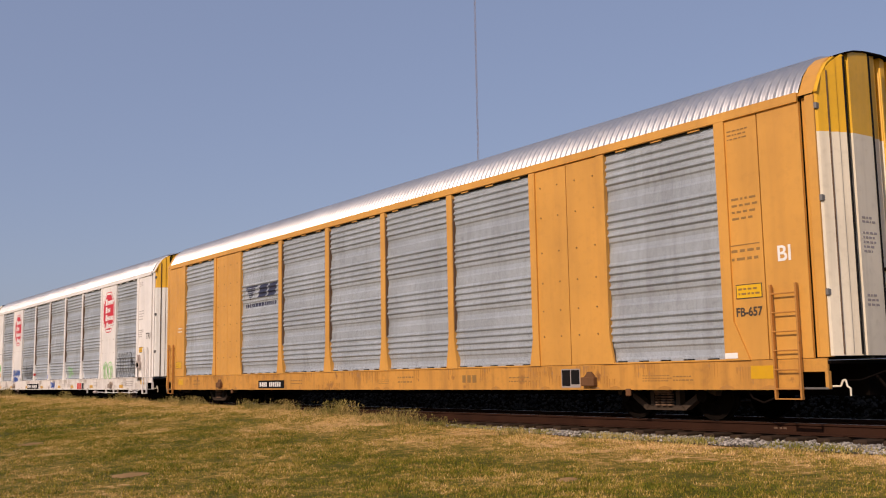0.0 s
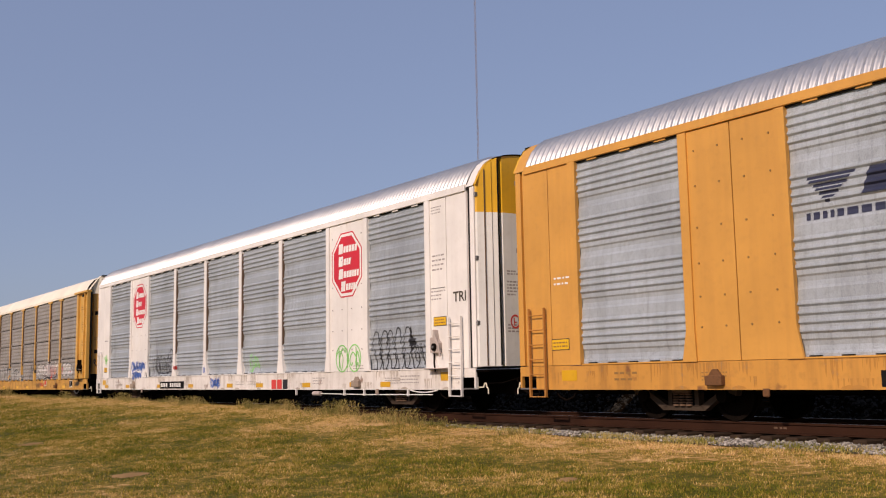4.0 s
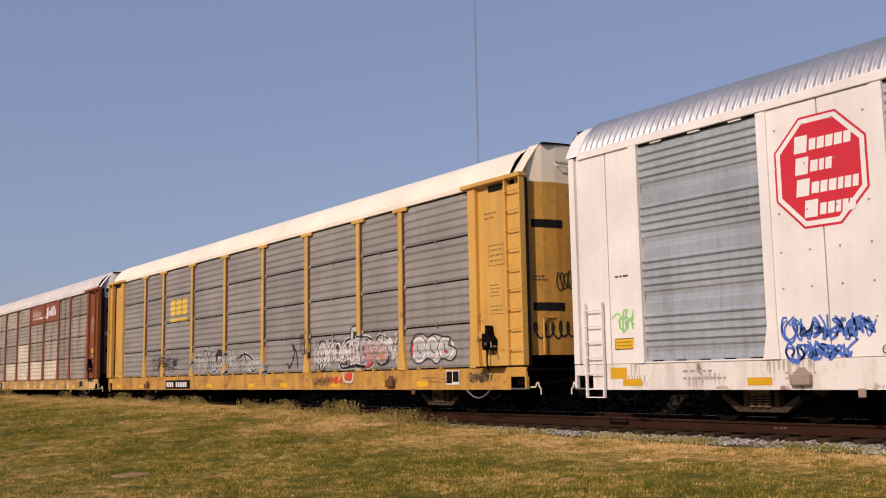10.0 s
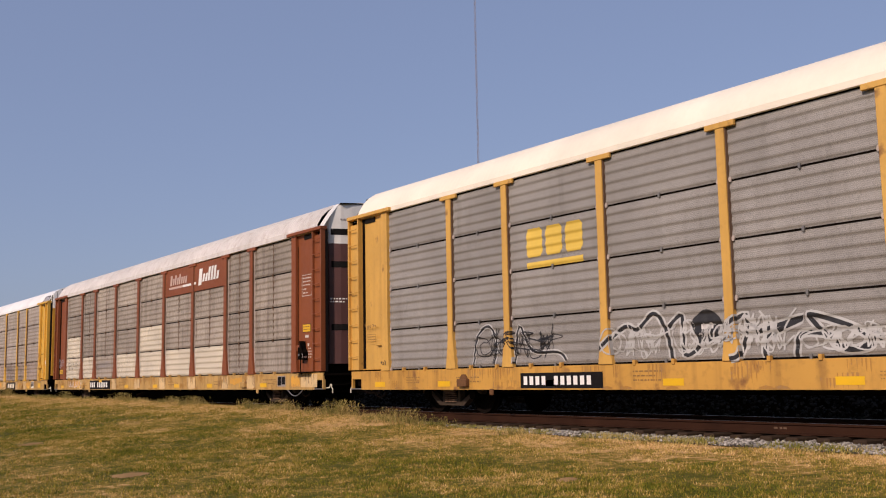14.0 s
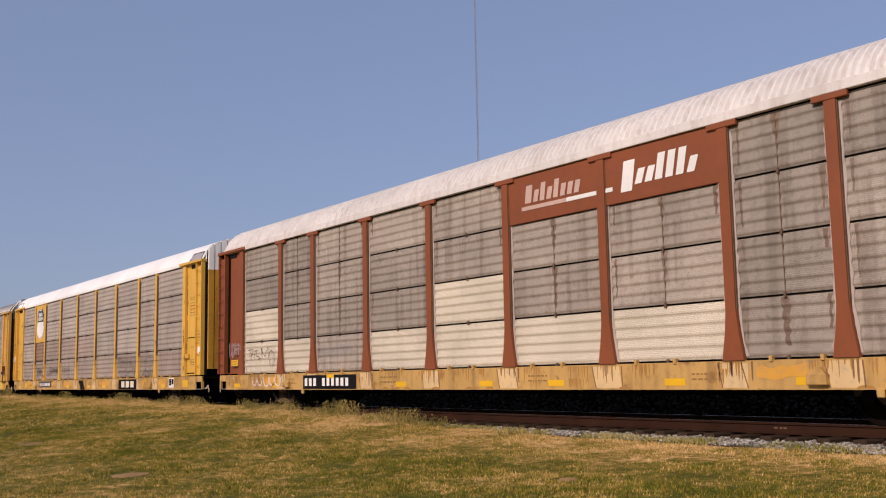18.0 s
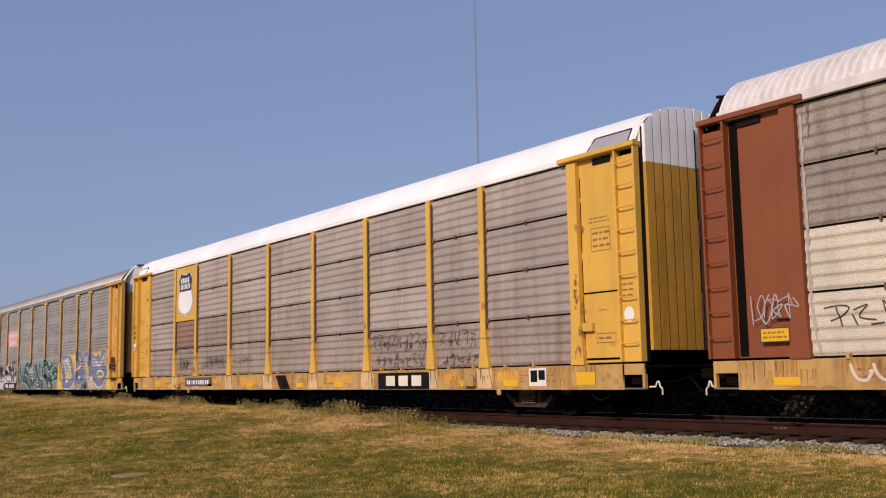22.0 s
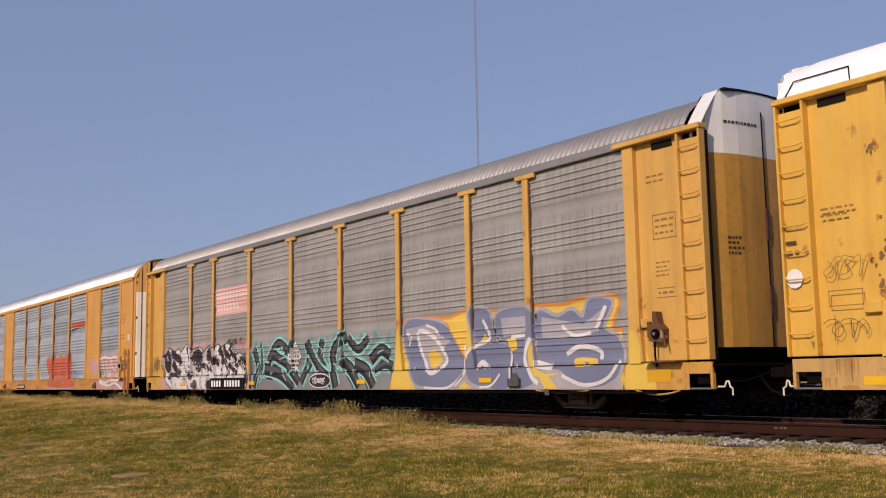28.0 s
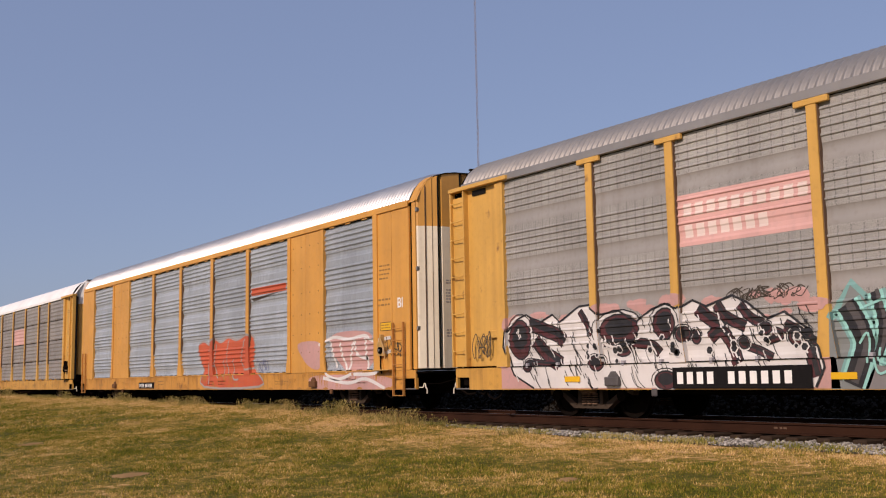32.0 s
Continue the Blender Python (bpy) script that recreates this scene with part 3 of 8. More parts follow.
def make_bare_spots():
    """Small worn spots where dry soil shows through the turf."""
    rnd = random.Random(17)
    for px, py, rx, ry in BARE:
        me = bpy.data.meshes.new("bare_soil")
        vs, fs, n = [(px, py, ground_z(px, py) + 0.016)], [], 22
        for ring in (0.5, 1.0):
            for k in range(n):
                a = k * 2 * math.pi / n
                q = ring * 0.62 * (1 + 0.35 * math.sin(2 * a + px) + rnd.uniform(-0.18, 0.18))
                x, y = px + rx * q * math.cos(a), py + ry * q * math.sin(a)
                vs.append((x, y, ground_z(x, y) + (0.014 if ring < 1 else 0.002)))
        for k in range(n):
            fs.append((0, 1 + k, 1 + (k + 1) % n))
            fs.append((1 + k, 1 + n + k, 1 + n + (k + 1) % n, 1 + (k + 1) % n))
        me.from_pydata(vs, [], fs)
        me.materials.append(DIRT)
        tagged(new("bare_soil", me), "worn spot of dry tan soil in the lawn", "soil", kind="stuff")


def make_grass():
    rng = np.random.default_rng(11)
    table = height_table()
    xs, ys, hs, ws = [], [], [], []
    for count, x0, x1, y0, y1, h0, h1, w in ((230000, -24, -2, 4.5, 12.9, 0.014, 0.046, 0.0045), (150000, -50, -24, 2.0, 12.0, 0.018, 0.055, 0.009), (45000, -130, -50, 4.0, 12.0, 0.04, 0.09, 0.020), (140000, -24, -6, 1.5, 8.5, 0.014, 0.042, 0.005)):
        x, y = rng.uniform(x0, x1, count), rng.uniform(y0, y1, count)
        clump = np.sin(x * 2.1 + 1.7 * np.sin(y * 1.3)) * np.sin(y * 2.7 + 1.3 * np.sin(x * 1.9))
        keep = rng.uniform(0, 1, count) < 0.66 + 0.34 * clump
        for px, py, rx, ry in BARE:
            keep &= ((x - px) / rx) ** 2 + ((y - py) / ry) ** 2 > rng.uniform(0.3, 1.2, count)
        thin = (x > -16) & (y > 11.9) & (rng.uniform(0, 1, count) < (y - 11.9) * 1.5 + 0.5 * np.sin(x * 1.3) * np.sin(x * 3.1))
        keep &= ~thin
        x, y, clump = x[keep], y[keep], clump[keep]
        xs.append(x)
        ys.append(y)
        hs.append(rng.uniform(h0, h1, len(x)) * (1 + 0.35 * clump))
        ws.append(np.full(len(x), w) * rng.uniform(0.6, 1.3, len(x)))
    x, y, h, w = (np.concatenate(q) for q in (xs, ys, hs, ws))
    blades("mown_grass", x, y, heights(x, y, table) - 0.005, h, w, rng.uniform(0.1, 1.0, len(x)), rng, GRASS, "patchy mown grass, straw-dry along the bank, greener on the lawn")
    n = 16000
    x = -14.0 - 60 * rng.uniform(0, 1, n) ** 1.6
    y = 11.55 + rng.normal(0, 0.22, n)
    k = rng.uniform(0, 1, n) < 0.45 + 0.55 * np.sin(x * 1.7 + np.sin(x * 0.6) * 2)
    x, y = x[k], np.clip(y[k], 10.8, 12.2)
    blades("tall_bank_grass", x, y, heights(x, y, table) - 0.01, rng.uniform(0.06, 0.18, len(x)), np.full(len(x), 0.006), rng.uniform(0.1, 0.6, len(x)), rng, WEED, "taller seeding grass along the top of the bank")
    n = 26000
    x, y = rng.uniform(-21, -2, n), 12.26 + rng.normal(0, 0.20, n)
    k = rng.uniform(0, 1, n) < 0.42 + 0.5 * np.sin(x * 3.3 + np.sin(x * 1.1) * 2) * np.sin(x * 0.9 + 1)
    x, y = x[k], np.clip(y[k], 11.8, 12.75)
    blades("verge_grass", x, y, heights(x, y, table) - 0.005, rng.uniform(0.03, 0.12, len(x)), np.full(len(x), 0.0045), rng.uniform(0.1, 0.7, len(x)), rng, VERGE, "green grass growing into the edge of the ballast")
    for i, (cx, cy, tall, many) in enumerate(((-17.6, 11.55, 0.36, 130), (-18.3, 11.6, 0.30, 110), (-20.3, 11.6, 0.42, 190), (-20.9, 11.7, 0.36, 150), (-23.2, 11.6, 0.30, 120), (-25.8, 11.7, 0.28, 120), (-29.5, 11.6, 0.30, 140), (-31.5, 11.7, 0.26, 120), (-36.5, 11.6, 0.34, 160), (-44.0, 11.6, 0.34, 160), (-55.0, 11.6, 0.5, 240), (-16.6, 11.6, 0.26, 80))):
        many = many // 2
        x, y = cx + rng.normal(0, 0.30, many), cy + rng.normal(0, 0.13, many)
        ob = blades("weed_clump", x, y, heights(x, y, table) - 0.01, rng.uniform(0.25, 0.95, many) * tall, np.full(many, 0.006), rng.uniform(0.1, 0.5, many), rng, WEED, "")
        stalk = rng.integers(0, many, many * 5)
        up = rng.uniform(0.15, 1.0, many * 5) ** 1.5 * tall * 0.8
        lx, ly = x[stalk] + rng.normal(0, 0.03, many * 5), y[stalk] + rng.normal(0, 0.03, many * 5)
        leaf = blades("leaf_tuft", lx, ly, heights(lx, ly, table) + up, rng.uniform(0.02, 0.05, many * 5), rng.uniform(0.004, 0.011, many * 5), rng.uniform(0.4, 1.4, many * 5), rng, WEED, "")
        leaf.parent = ob
        leaf["kind"] = "stuff"
        tagged(ob, "tuft of tall grey-green weeds beside the track", "weed", "weeds along the bank", kind="stuff")


# ---------------------------------------------------------------- the cars
ROOF_LINE = [(0.0, 4.95), (0.05, 5.07), (0.17, 5.27), (0.33, 5.43), (0.52, 5.55), (0.76, 5.635), (1.05, 5.685), (1.5, 5.72)]
POSTS = (-11.72, -9.07, -7.08, -4.25, -1.42, 1.42, 4.25, 7.08, 9.07, 11.92)
END = 13.35              # half the body of a newer car
OLD_END = 13.58          # half the body of an older car
OLD_SHIFT = 0.08         # its ends stand this much further on
Z0, Z1 = 1.00, 4.84


def roof_z(y):
    d = SIDE - abs(y)
    for (a, za), (b, zb) in zip(ROOF_LINE, ROOF_LINE[1:]):
        if a <= d <= b:
            return za + (zb - za) * (d - a) / (b - a)
    return ROOF_LINE[-1][1] if d > 1 else ROOF_LINE[0][1]


RIBBED = ((0.0, 0), (0.36, 0), (0.40, 1.0), (0.54, 1.0), (0.97, 0.0))
WAVE = tuple((k / 8, 0.5 - 0.5 * math.cos(k * math.pi / 4)) for k in range(8))
SQUARE = ((0.0, 0), (0.28, 0), (0.33, 1.0), (0.62, 1.0), (0.86, 0.0))


def roof(parent, material, eave_material, step=0.15, deep=0.022, x0=-END, x1=END, lift=1.0, shape=RIBBED):
    """An arched sheet with ribs across it, and the eave rail below."""
    half = [(-SIDE + d, 4.95 + (z - 4.95) * lift) for d, z in ROOF_LINE]
    line = half + [(-y, z) for y, z in half[-2::-1]]
    k = len(line)
    xs = []
    n = int((x1 - x0) / step)
    w = (x1 - x0) / n
    for i in range(n):
        a = x0 + w * i
        for q, up in shape:
            xs.append((a + w * q, deep * up))
    xs.append((x1, 0))
    vs = []
    for x, up in xs:
        for y, z in line:
            vs.append((x, y * (1 + up * 0.6 / SIDE), z + up * 0.8))
    fs = [(i * k + j, i * k + j + 1, (i + 1) * k + j + 1, (i + 1) * k + j) for i in range(len(xs) - 1) for j in range(k - 1)]
    sheet = part("roof", Build().add(vs, fs), material, parent)
    sheet.data.polygons.foreach_set("use_smooth", [True] * len(sheet.data.polygons))
    sheet.data.set_sharp_from_angle(angle=radians(60 if shape is WAVE else 17))
    for sgn in (-1, 1):
        y0, y1 = sorted((sgn * (SIDE + max(0.015, 0.6 * deep + 0.006)), sgn * (SIDE - 0.06)))
        part("eave_rail", Build().box(x0, x1, y0, y1, Z1 + 0.015, 4.962 + deep * 0.8), eave_material, parent)


def span(s, a, b):
    """A stretch near the end s of an older car."""
    return sorted((s * a + OLD_SHIFT, s * b + OLD_SHIFT))


def core(parent, sill_material, end=END, shift=0.0):
    """Deck, sills, far wall: what every car has."""
    cut = end - 0.53
    for sgn in (-1, 1):
        y = sgn * SIDE
        s = -sgn
        ring = [(y, 0.53), (y, 0.985), (y + s * 0.10, 0.985), (y + s * 0.10, 0.96), (y + s * 0.012, 0.96), (y + s * 0.012, 0.545), (y + s * 0.12, 0.545), (y + s * 0.12, 0.53)]
        part("side_sill", Build().prism(ring, 0, -cut + shift, cut + shift), sill_material, parent)
        for e in (-1, 1):
            lo, hi = sorted((e * cut + shift, e * (end - 0.04) + shift))
            ya, yb = sorted((y, y + s * 0.05))
            part("sill_end", Build().box(lo, hi, ya, yb, 0.79, 0.985, 0.006), sill_material, parent)
            part("pocket_lip", Build().box(lo, hi, ya - 0.01, yb + 0.05, 0.535, 0.565, 0.006), GREY_STEEL, parent)
            lo, hi = sorted((e * (end - 0.09) + shift, e * (end - 0.035) + shift))
            part("pocket_post", Build().box(lo, hi, ya, yb + 0.03, 0.54, 0.80, 0.006), sill_material, parent)
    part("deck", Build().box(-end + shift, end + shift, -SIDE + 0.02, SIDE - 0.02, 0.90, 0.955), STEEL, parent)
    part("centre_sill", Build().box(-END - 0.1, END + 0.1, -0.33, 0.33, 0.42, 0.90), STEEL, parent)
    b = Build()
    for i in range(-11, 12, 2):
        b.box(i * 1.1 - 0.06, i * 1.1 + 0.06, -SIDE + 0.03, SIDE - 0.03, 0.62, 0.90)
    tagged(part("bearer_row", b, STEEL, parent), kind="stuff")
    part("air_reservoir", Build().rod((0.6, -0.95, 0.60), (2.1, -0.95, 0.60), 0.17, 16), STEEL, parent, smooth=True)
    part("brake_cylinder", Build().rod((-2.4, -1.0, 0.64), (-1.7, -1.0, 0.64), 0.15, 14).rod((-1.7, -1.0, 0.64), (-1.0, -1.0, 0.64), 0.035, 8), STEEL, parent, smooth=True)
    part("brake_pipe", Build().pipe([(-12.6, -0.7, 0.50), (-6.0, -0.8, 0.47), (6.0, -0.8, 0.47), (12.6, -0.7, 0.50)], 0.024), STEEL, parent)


def ribbed_line(z0, z1, y, deep=0.038):
    """The side line (y, z) of a pressed screen: four ribs, then a broad flute, four times over."""
    out = []
    h = (Z1 - Z0) / 4
    k = deep / 0.038
    for g in range(4):
        base = Z1 - g * h
        out += [(y, base)]
        for r in range(4):
            t = base - 0.16 - r * 0.135
            out += [(y, t + 0.055 * k), (y - deep, t + 0.006), (y - deep, t - 0.010), (y, t - 0.042 * k)]
        f = base - FLUTE
        out += [(y, f), (y + 0.022 * k, f - 0.03), (y + 0.030 * k, f - 0.10), (y + 0.018 * k, f - 0.18), (y, f - 0.22)]
    out.append((y, Z0))
    return [p for p in out if z0 - 1e-6 <= p[1] <= z1 + 1e-6]


FLUTE = 0.16 + 4 * 0.135 - 0.02      # from the head of a set of ribs down to its flute
SHALLOW = 0.024


LOUVRES = 5
BULGE_AT = (0.0, 0.10, 0.36, 0.56, 0.68, 0.78, 0.88, 1.0)
BULGE = (0.0, 0.002, 0.011, 0.020, 0.021, 0.016, 0.005, 0.0)


def louvre(t):
    """How deep a pressed panel lies behind the car's face, t from its top (0) to its foot (1)."""
    f = (min(max(t, 0.0), 0.9999) * LOUVRES) % 1.0
    return 0.060 - float(np.interp(f, BULGE_AT, BULGE))


def wavy_line(z0, z1, y):
    """The side line of a finely louvred panel."""
    out = []
    for r in range(LOUVRES):
        for f in BULGE_AT[:-1]:
            t = (r + f) / LOUVRES
            out.append((y - 0.06 + louvre(t), z1 + (z0 - z1) * t))
    out.append((y, z0))
    return out


def side_post(parent, x, material, w=0.16, flared=True, tee=False, y=-SIDE):
    """An upright with a foot that widens, and for older cars a head plate."""
    b = Build()
    h = w / 2
    foot = h * 2.1 if flared else h
    ring = [(x - foot, 0.99), (x + foot, 0.99), (x + h * 1.35, 1.42), (x + h, 1.75), (x + h, Z1 + 0.01), (x - h, Z1 + 0.01), (x - h, 1.75), (x - h * 1.35, 1.42)]
    b.prism(ring, 1, y - 0.03, y + 0.09)
    if tee:
        b.box(x - 0.30, x + 0.30, y - 0.045, y + 0.02, Z1 - 0.08, Z1 + 0.015)
    post = part("side_post", b, material, parent)
    for sgn in (-1, 1):
        lo, hi = sorted((x + sgn * (h + 0.002), x + sgn * (h + 0.015)))
        part("post_joint", Build().box(lo, hi, y - 0.010, y + 0.06, 1.80, Z1 - 0.09, 0.002), RUSTY, post)


def truck(parent, x, turning):
    """A two-axle freight truck."""
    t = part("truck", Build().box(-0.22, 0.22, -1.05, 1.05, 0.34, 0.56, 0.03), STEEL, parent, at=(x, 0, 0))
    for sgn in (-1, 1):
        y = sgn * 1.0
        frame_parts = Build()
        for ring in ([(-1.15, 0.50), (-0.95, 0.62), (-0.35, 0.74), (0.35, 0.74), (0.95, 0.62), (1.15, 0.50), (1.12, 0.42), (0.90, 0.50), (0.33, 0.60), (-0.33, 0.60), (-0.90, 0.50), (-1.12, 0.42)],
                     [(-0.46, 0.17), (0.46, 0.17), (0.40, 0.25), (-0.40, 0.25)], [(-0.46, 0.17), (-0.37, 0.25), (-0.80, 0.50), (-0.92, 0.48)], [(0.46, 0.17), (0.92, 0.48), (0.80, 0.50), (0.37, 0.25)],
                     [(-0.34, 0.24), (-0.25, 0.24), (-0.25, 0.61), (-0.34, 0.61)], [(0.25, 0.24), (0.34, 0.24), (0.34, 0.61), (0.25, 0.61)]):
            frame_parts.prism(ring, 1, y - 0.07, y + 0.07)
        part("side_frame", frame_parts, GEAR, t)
        part("bolster_end", Build().box(-0.20, 0.20, *sorted((y + sgn * 0.06, y + sgn * 0.15)), 0.46, 0.60, 0.02), RUSTY, t)
        b = Build()
        for dx in (-0.14, 0.0, 0.14):
            for k in range(5):
                b.rod((dx, y - sgn * -0.08, 0.25 + k * 0.045), (dx, y - sgn * -0.08, 0.275 + k * 0.045), 0.06, 10)
        part("spring_nest", b, RUSTY, t)
        for dx in (-0.88, 0.88):
            part("axle_box", Build().rod((dx, y - 0.1 * sgn, 0.42), (dx, y + 0.14 * sgn, 0.42), 0.11, 14), STEEL, t)
    for dx in (-0.88, 0.88):
        w = Build().rod((0, -1.0, 0), (0, 1.0, 0), 0.075, 12)
        w.wheel(0.685, 0.82, 0.42)
        v = Build().wheel(0.685, 0.82, 0.42)
        w.add([(a, -b, c) for a, b, c in v.v], v.f)
        turning.append(part("wheelset", w, STEEL, t, at=(dx, 0, 0.42), smooth=True))
    return t


def coupler(parent, sgn, end=END, shift=0.0):
    """Coupler, air hose and cut lever at one end."""
    b = Build()
    e = sgn * end + shift
    lo, hi = sorted((e, sgn * 14.15))
    b.box(lo, hi, -0.09, 0.09, 0.70, 0.88, 0.02)
    lo, hi = sorted((sgn * 13.97, sgn * 14.29))
    b.box(lo, hi, -0.16, 0.14, 0.66, 0.92, 0.05)
    part("coupler", b, STEEL, parent)
    hose = [(e + sgn * 0.1, -0.45, 0.72), (e + sgn * 0.25, -0.42, 0.52), (e + sgn * 0.45, -0.35, 0.40), (sgn * 14.2, -0.25, 0.42)]
    part("air_hose", Build().pipe(hose, 0.025), STEEL, parent)
    lever = [(e - sgn * 0.02, -1.40, 0.58), (e + sgn * 0.10, -1.38, 0.58), (e + sgn * 0.13, -1.37, 0.66), (e + sgn * 0.17, -1.36, 0.67), (e + sgn * 0.19, -1.36, 0.58), (e + sgn * 0.24, -1.36, 0.55), (e + sgn * 0.24, -1.36, 0.44)]
    part("cut_lever", Build().pipe(lever, 0.014), CREAM, parent, "cream-painted bent cut lever")
    part("cut_bar", Build().pipe([(e + sgn * 0.10, -1.36, 0.66), (e + sgn * 0.12, -0.9, 0.66), (e + sgn * 0.2, -0.3, 0.80)], 0.014), STEEL, parent)
    sag = [(sgn * (end - 1.55) + shift, -1.38, 0.53), (sgn * (end - 1.45) + shift, -1.38, 0.40), (sgn * (end - 1.25) + shift, -1.38, 0.33), (sgn * (end - 1.05) + shift, -1.38, 0.40), (sgn * (end - 0.95) + shift, -1.38, 0.53)]
    part("sagging_pipe", Build().pipe(sag, 0.016), STEEL, parent)


def ladder(parent, x0, x1, z0, z1, rungs, material, y=-SIDE, stiles=True):
    """A side ladder; each rung is a piece of its own."""
    b = Build()
    if stiles:
        for x in (x0, x1):
            b.box(x - 0.016, x + 0.016, y - 0.09, y - 0.03, z0, z1, 0.004)
    else:
        b.box(x0 - 0.012, x0 + 0.012, y - 0.05, y, z0, z1, 0.004)
    ob = part("ladder", b, material, parent)
    for i in range(rungs):
        z = z0 + (z1 - z0) * (i + 0.5) / rungs
        r = Build().pipe([(x0, y, z), (x0 + 0.01, y - 0.085, z), (x1 - 0.01, y - 0.085, z), (x1, y, z)], 0.012, 6)
        part("rung", r, material, ob)
    return ob


def far_side(parent, material, end=END, shift=0.0):
    part("far_wall", Build().box(-end + shift, end + shift, SIDE - 0.09, SIDE - 0.03, 0.99, Z1 + 0.02), material, parent)


HOOD = [(-1.46, 4.94), (-1.30, 5.18), (-1.12, 5.42), (-0.96, 5.60), (-0.55, 5.625), (0.0, 5.64)]
ARCH = [(-1.46, 4.99), (-1.33, 5.25), (-1.17, 5.45), (-0.98, 5.58), (-0.74, 5.65), (-0.45, 5.69), (0.0, 5.71)]


def top_z(y, kind):
    if kind == "fold":
        return roof_z(y) + 0.01
    line = ARCH if kind == "radial" else HOOD
    return float(np.interp(-abs(y), [q[0] for q in line], [q[1] for q in line]))


def end_wall_line(sgn, kind):
    """Plan of an end door, from the near corner to the middle."""
    if kind == "radial":
        e = END
        pts = [(e + 0.18, -1.45), (e + 0.22, -1.45), (e + 0.26, -1.41), (e + 0.33, -1.27), (e + 0.315, -1.245), (e + 0.39, -1.10), (e + 0.375, -1.08), (e + 0.44, -0.96), (e + 0.32, -0.94), (e + 0.32, -0.88), (e + 0.46, -0.86), (e + 0.46, -0.34), (e + 0.33, -0.31), (e + 0.33, -0.24), (e + 0.41, -0.20), (e + 0.41, -0.08), (e + 0.33, -0.05), (e + 0.33, 0.0)]
    elif kind == "fold":
        e = OLD_END
        pts = [(e - 0.1, -1.42), (e - 0.02, -1.38)]
        for i in range(6):
            y = -1.34 + i * 0.2233
            pts += [(e - 0.06, y + 0.008), (e + 0.045, y + 0.018), (e + 0.050, y + 0.11), (e + 0.052, y + 0.205), (e - 0.06, y + 0.215)]
        pts.append((e - 0.06, 0.0))
    else:
        e = OLD_END
        pts = [(e - 0.34, -1.42), (e - 0.14, -1.24), (e - 0.03, -0.94), (e + 0.03, -0.62), (e + 0.05, -0.3), (e + 0.05, 0.0)]
    return [(sgn * x + (0.0 if kind == "radial" else OLD_SHIFT), y) for x, y in pts]


